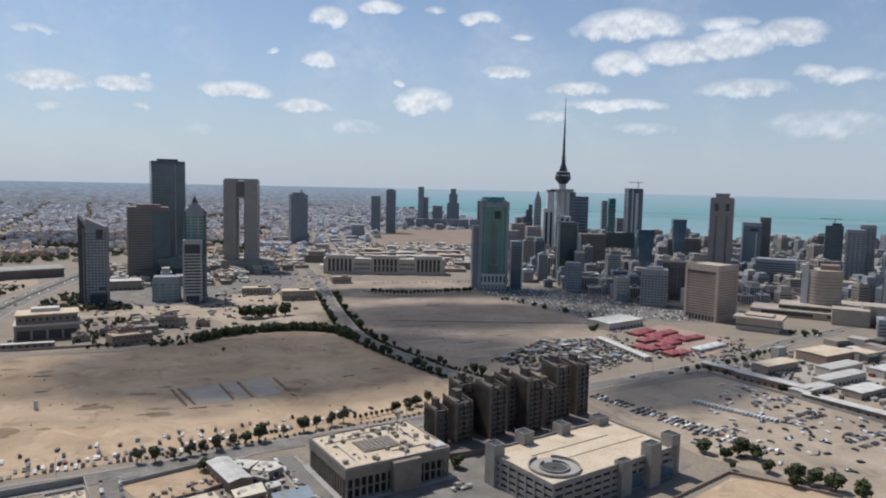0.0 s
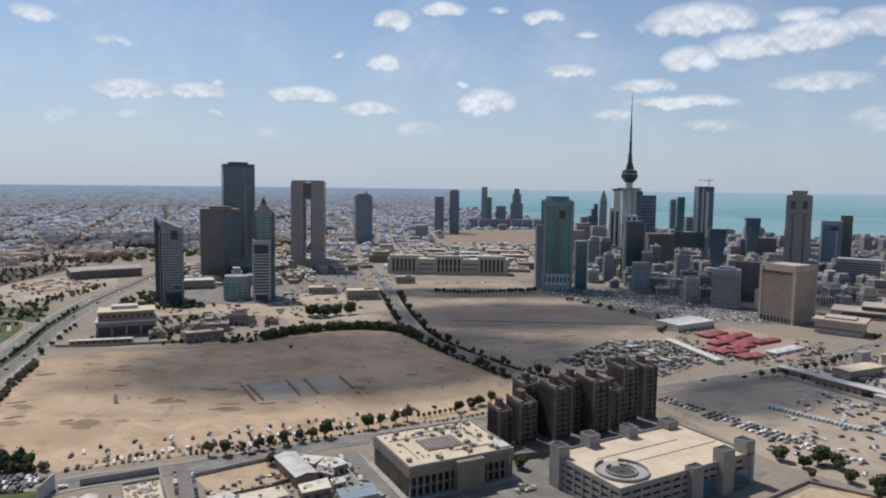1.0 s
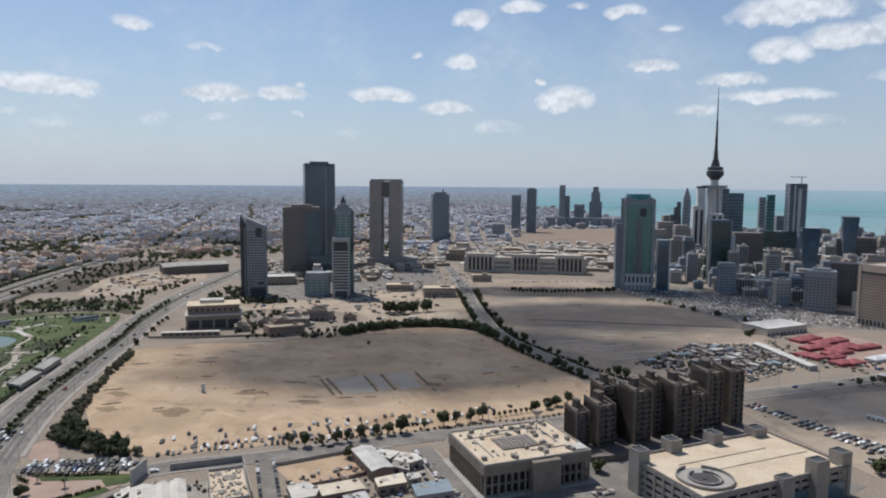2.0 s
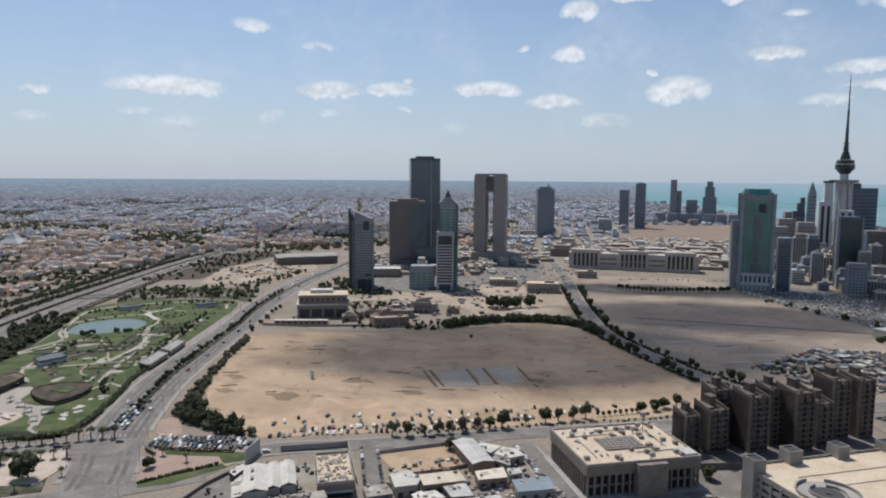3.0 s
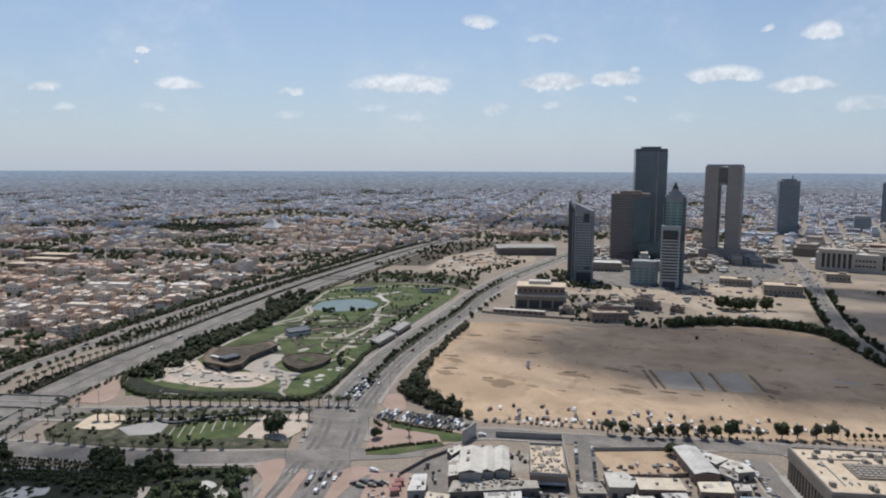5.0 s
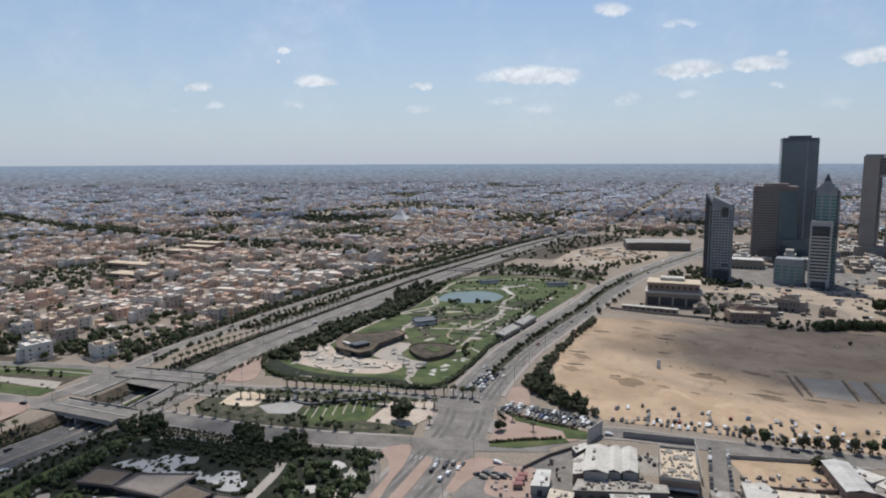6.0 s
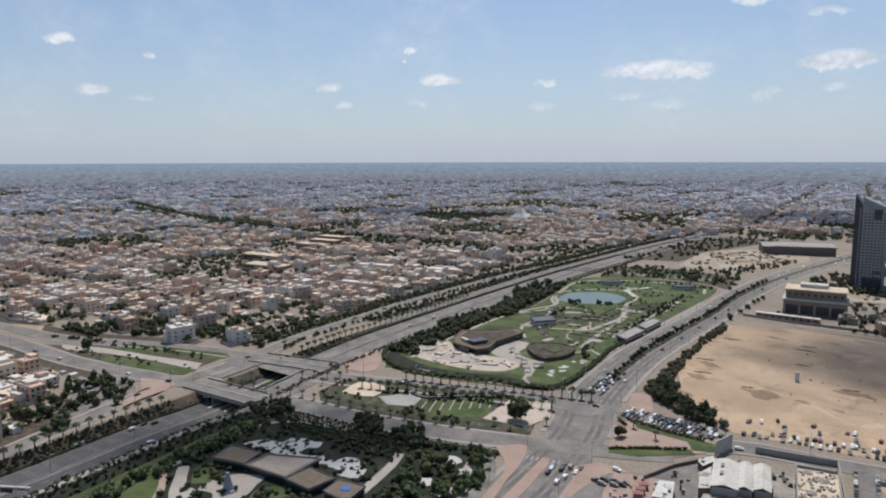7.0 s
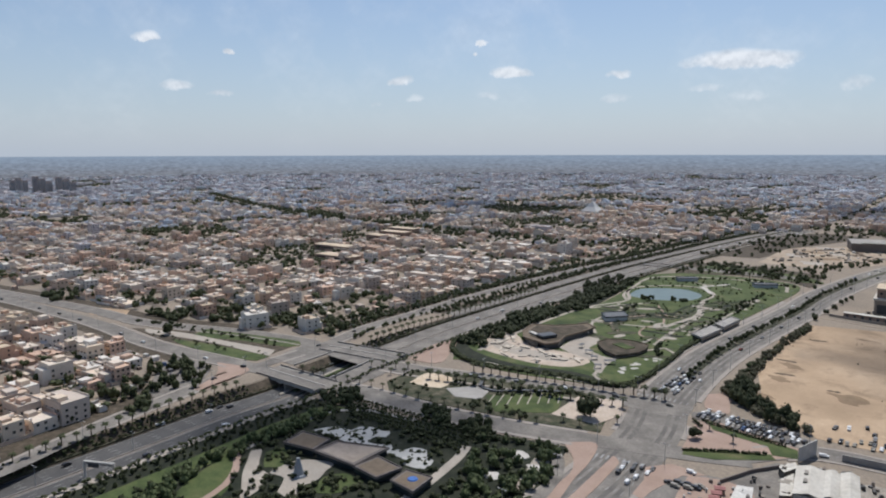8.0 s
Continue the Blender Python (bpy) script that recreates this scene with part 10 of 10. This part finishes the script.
def house_design(seed):
    """Meshes of one flat-roofed villa: stepped body, parapets, stair head, balcony, tank."""
    r = random.Random(seed)
    sx, sy, fl = r.uniform(13, 19), r.uniform(13, 18), r.choice((2, 3, 3))
    h = fl * 3.5 + .6
    bm = bmesh.new()
    bx(bm, 0, 0, 0, sx, sy, h)
    cut = r.uniform(.3, .5)
    bx(bm, -sx * .5 * (1 - cut), -sy / 2 - 1.2, 0, sx * cut, 2.4, h - 3.5)
    for cx, cy, ax, ay in ((0, -sy / 2 + .15, sx, .3), (0, sy / 2 - .15, sx, .3), (-sx / 2 + .15, 0, .3, sy - .6), (sx / 2 - .15, 0, .3, sy - .6)):
        bx(bm, cx, cy, h, ax, ay, 1.1)
    wall = mesh_of(bm, "wall", HOUSE_WALL)
    bm = bmesh.new()
    bx(bm, 0, 0, h, sx - .7, sy - .7, .15)
    roof = mesh_of(bm, "roof", ROOF_SAND)
    bm = bmesh.new()
    qx, qy = r.uniform(-.25, .25) * sx, r.uniform(0, .25) * sy
    bx(bm, qx, qy, h, r.uniform(4, 8), r.uniform(4, 6), 3.0)
    head = mesh_of(bm, "roof_room", HOUSE_WALL)
    bm = bmesh.new()
    cyl(bm, qx + 5, qy - 3, h + .2, h + 1.9, .9, .9, 9)
    tank = mesh_of(bm, "water_tank", SHEET)
    bm = bmesh.new()
    bx(bm, sx * .22, -sy / 2 - .7, h - 3.6, sx * .4, 1.4, 1.1)
    balcony = mesh_of(bm, "balcony", HOUSE_WALL)
    win = []
    for f in range(fl):
        for k in range(3):
            win.append(pose(-sx / 2 + (k + .5) * sx / 3 + r.uniform(-.4, .4), -sy / 2 - .03 - (2.4 if k == 0 and f < fl - 1 else 0), 1.2 + f * 3.5))
            if k < 2:
                win.append(pose(sx / 2 + .03, -sy / 2 + (k + .6) * sy / 2.2, 1.2 + f * 3.5, 0, 0, 90))
                win.append(pose(-sx / 2 - .03, -sy / 2 + (k + .6) * sy / 2.2, 1.2 + f * 3.5, 0, 0, 90))
    return wall, roof, head, tank, balcony, win


DESIGNS = [house_design(200 + k) for k in range(7)]
HOUSE_LABELS = ["two-storey sandy villa with a flat parapet roof", "flat-roofed plastered villa with a stair head and roof tank", "pale plastered house with a projecting front", "cream house with small dark windows", "brownish plastered house with a roof room", "flat-roofed villa with a balcony", "plain rendered house with parapet"]


def house(x, y, yaw, k):
    wall, roof, head, tank, balcony, win = DESIGNS[k]
    t = thing("house", x, y, 0, yaw, HOUSE_LABELS[k], "house", "houses of the western district")
    for name, me in (("wall", wall), ("roof", roof), ("roof_room", head), ("water_tank", tank), ("balcony", balcony)):
        piece(name, me, t)
    piece("door", HOUSE_DOOR, t, pose(1.2, win[0].translation.y - .05, .1))
    for m in win:
        piece("window", HOUSE_WINDOW, t, m)
    return t


# a road with a belt of trees that crosses the housing
GREENWAY = smooth_line([(-905, 690), (-1022, 657), (-1150, 614), (-1350, 528), (-1662, 435), (-2100, 370), (-2700, 330)], 30)
bm = bmesh.new()
ribbon(bm, GREENWAY, 7, -7, -.02, .2)
structure("road_greenway", bm, ASPHALT, "grey road through the housing district", "road")
rw = random.Random(91)
grove("greenway_trees", [(p.x + rw.uniform(-5, 5), p.y + rw.uniform(-5, 5), .1, rw.uniform(4, 7), rw.uniform(4, 7.5)) for off in (-26, -18, 16, 24) for p, a in along(offset_line(GREENWAY, off), 13) if rw.random() < .8], LEAF, "belt of dark trees along a district road", 18, 1.3, 92)

rh = random.Random(5)
hv, hf, wv, wf, tv, tf, zv, zf = [], [], [], [], [], [], [], []
built = 0
for district, yaw, step in ((SOUTH_DISTRICT, 34, 18.5), (DISTRICT, 27, 24)):
    gc, gs = math.cos(radians(yaw)), math.sin(radians(yaw))
    cells = []
    for i in range(-260, 260):
        for j in range(-260, 260):
            cells.append((i, j))
    for i, j in cells:
        if i % 9 == 0 or j % 7 == 0:
            street = True
        else:
            street = False
        u, v = i * step, j * step
        x, y = gc * u - gs * v, gs * u + gc * v
        r = math.hypot(x, y)
        a = math.degrees(math.atan2(-x, y))
        if r > 4780 or not -6 < a < 106 or not inside((x, y), district):
            continue
        if r < 4000 and min((x - p.x) ** 2 + (y - p.y) ** 2 for p in GREENWAY) < 34 ** 2:
            continue
        # streets and squares are laid unevenly, with gardens and palms in the gaps
        x, y = x + rh.uniform(-3, 3) + 12 * noise.noise((x / 300, y / 300, 0)), y + rh.uniform(-3, 3) + 12 * noise.noise((x / 300, y / 300, 7))
        if r < 1300 and (near_road(x, y, 15) or any(abs(x - p) < 15 and abs(y - q) < 13 for p, q in TREE_SPOTS)):
            continue
        turn = radians(yaw + 40 * noise.noise((x / 330, y / 330, 11.0)) + rh.uniform(-4, 4))
        c, s = math.cos(turn), math.sin(turn)
        gap = noise.noise((x / 180, y / 180, 3.3)) > (.30 if r > 900 else .5)
        if street or gap or rh.random() < .07:
            if r < 1300 and rh.random() < .55:      # sheds, walls and parked clutter fill the yards
                box_rows(hv, hf, x + rh.uniform(-7, 7), y + rh.uniform(-7, 7), 0, rh.uniform(4, 10), rh.uniform(3, 7), rh.uniform(2.5, 4.5), c, s)
            if rh.random() < ((.95 if gap else .7) if r < 1300 else .75 if gap else .33):
                n = 30 if r < 1400 else 14 if r < 2600 else 8
                for _ in range((4 if gap else 2) if r < 2000 else 2 if r < 2600 else 1):
                    leaf_cloud(rh, tv, tf, x + rh.uniform(-8, 8), y + rh.uniform(-8, 8), rh.uniform(2.5, 4), rh.uniform(2.5, 5) * (1 if r < 1400 else 1.5 if r < 2600 else 2.2), rh.uniform(2.5, 4.5) * (1 if r < 1400 else 1.4), n, .9 if r < 1400 else 1.5 if r < 2600 else 2.2)
            continue
        if r < 735 and built < (34 if district is SOUTH_DISTRICT else 52) and rh.random() < .8:
            house(x, y, math.degrees(turn) + rh.choice((0, 90, 180, 0)), rh.randrange(7))
            built += 1
        else:
            k = 1 if r < 2500 else 1.2
            h = rh.choice((3.5, 4, 5, 7, 8, 10, 11, 13)) * (1.9 if rh.random() < .012 else 1)
            sx, sy = rh.uniform(9, 21) * k, rh.uniform(9, 21) * k
            if r > 800 and rh.random() < .035:      # a school, hall or row of shops
                sx, sy, h = rh.uniform(30, 62), rh.uniform(14, 24), rh.uniform(6, 12)
            # houses beyond about 2 km take the haze-tinted wall colours
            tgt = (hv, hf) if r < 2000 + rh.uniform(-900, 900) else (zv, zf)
            box_rows(*tgt, x, y, 0, sx, sy, h, c, s)
            if r < 2700:
                box_rows(*tgt, x + rh.uniform(-4, 4), y + rh.uniform(-4, 4), h, rh.uniform(4, 9), rh.uniform(4, 8), rh.uniform(1.5, 3.2), c, s)
            if r < 1500:
                for _ in range(3):
                    box_rows(hv, hf, x + rh.uniform(-.4, .4) * sx, y + rh.uniform(-.4, .4) * sy, h, rh.uniform(1, 2.4), rh.uniform(1, 2.4), rh.uniform(.8, 1.8), c, s)
            if r < 2600:
                dx, dy = rh.uniform(-3, 3), rh.uniform(-3, 3)
                box_rows(hv, hf, x + dx + s * sy * .5, y + dy - c * sy * .5, 0, sx * rh.uniform(.4, .8), 5, h * rh.uniform(.4, .8), c, s)
            if r < 1700:
                for ex, ey, ax, ay in ((0, -1, sx, .3), (0, 1, sx, .3)):
                    box_rows(hv, hf, x - s * ey * sy / 2, y + c * ey * sy / 2, h, ax, ay, 1.0, c, s)
                for f in range(int(h / 3.5)):
                    for q in (-.32, 0, .32):
                        if rh.random() < .8:
                            ox, oy = q * sx, -sy / 2
                            box_rows(wv, wf, x + c * ox - s * oy, y + s * ox + c * oy, 1 + f * 3.5, 1.5, .4, 1.5, c, s)
                            ox, oy = sx / 2, q * sy
                            box_rows(wv, wf, x + c * ox - s * oy, y + s * ox + c * oy, 1 + f * 3.5, .4, 1.5, 1.5, c, s)
        if r < 1300:
            for ex, ey, ax, ay in ((0, -1, step * .9, .4), (1, 0, .4, step * .9)):
                ox, oy = ex * step * .46, ey * step * .46
                box_rows(hv, hf, x + c * ox - s * oy, y + s * ox + c * oy, 0, ax, ay, rh.uniform(2, 3.2), c, s)
            if rh.random() < .8:
                ox, oy = rh.uniform(-.4, .4) * step, -step * .42
                leaf_cloud(rh, tv, tf, x + c * ox - s * oy, y + s * ox + c * oy, rh.uniform(2, 3.4), rh.uniform(1.8, 3.6), rh.uniform(1.8, 3.6), 22, .7)
        if rh.random() < .5 and r < 3200:
            n = 22 if r < 1400 else 12
            leaf_cloud(rh, tv, tf, x + c * step * .5 + rh.uniform(-3, 3), y + s * step * .5 + rh.uniform(-3, 3), rh.uniform(2.2, 4), rh.uniform(2.2, 4.6), rh.uniform(2, 4.4), n, .8 if r < 1400 else 1.3)
fast_mesh("distant_houses", zv, zf, HOUSE_HAZE, "houses stretching to the horizon, haze put into their wall colour", "houses")
fast_mesh("far_houses", hv, hf, HOUSE_FAR, "dense flat-roofed sand-coloured houses out to the horizon", "houses")
fast_mesh("far_house_windows", wv, wf, GLASS, "small dark windows of the farther houses", "windows")
fast_mesh("district_trees", tv, tf, LEAF, "dark green trees and palms between the houses", "trees")

# landmarks among the houses
t = thing("tented_mosque", -1382, 1080, 0, 20, "white mosque with a tent-shaped roof among houses", "mosque")
bm = bmesh.new()
bx(bm, 0, 0, 0, 46, 40, 9)
part("hall", bm, WHITE, t)
bm = bmesh.new()
bx(bm, 0, 0, 9, 44, 38, 9, 0, .55)
bx(bm, 0, 0, 18, 24, 21, 15, 0, .06)
part("tent_roof", bm, WHITE, t)
bm = bmesh.new()
cyl(bm, 24, 10, 0, 34, 1.6, 1.2, 10)
part("minaret", bm, WHITE, t)
for k, (x, y, sx, sy, h) in enumerate(((-1120, 430, 60, 22, 12), (-1165, 470, 60, 22, 12), (-1210, 505, 60, 22, 12), (-1050, 330, 90, 26, 9), (-960, 300, 70, 26, 8))):
    t = thing("school_building", x, y, 0, 27, "long flat brown school building among houses", "school")
    add(t, "wing", BROWN, [(0, 0, 0, sx, sy, h)])
    add(t, "roof", ROOF_SAND, [(0, 0, h, sx - 1, sy - 1, .3)])
    add(t, "window_strip", GLASS, [(0, -sy / 2 - .1, h * .5, sx * .9, .5, 1.6)])
for k in range(9):
    tower("apartment_slab", -2950 - (k % 3) * 60 - k * 12, -110 - k * 27, 20, 18, 44 + (k * 7) % 18, HAZE_BROWN, HAZE_BLUE, "distant brown apartment slab in a cluster", 20, 5, .5, category="apartment block")
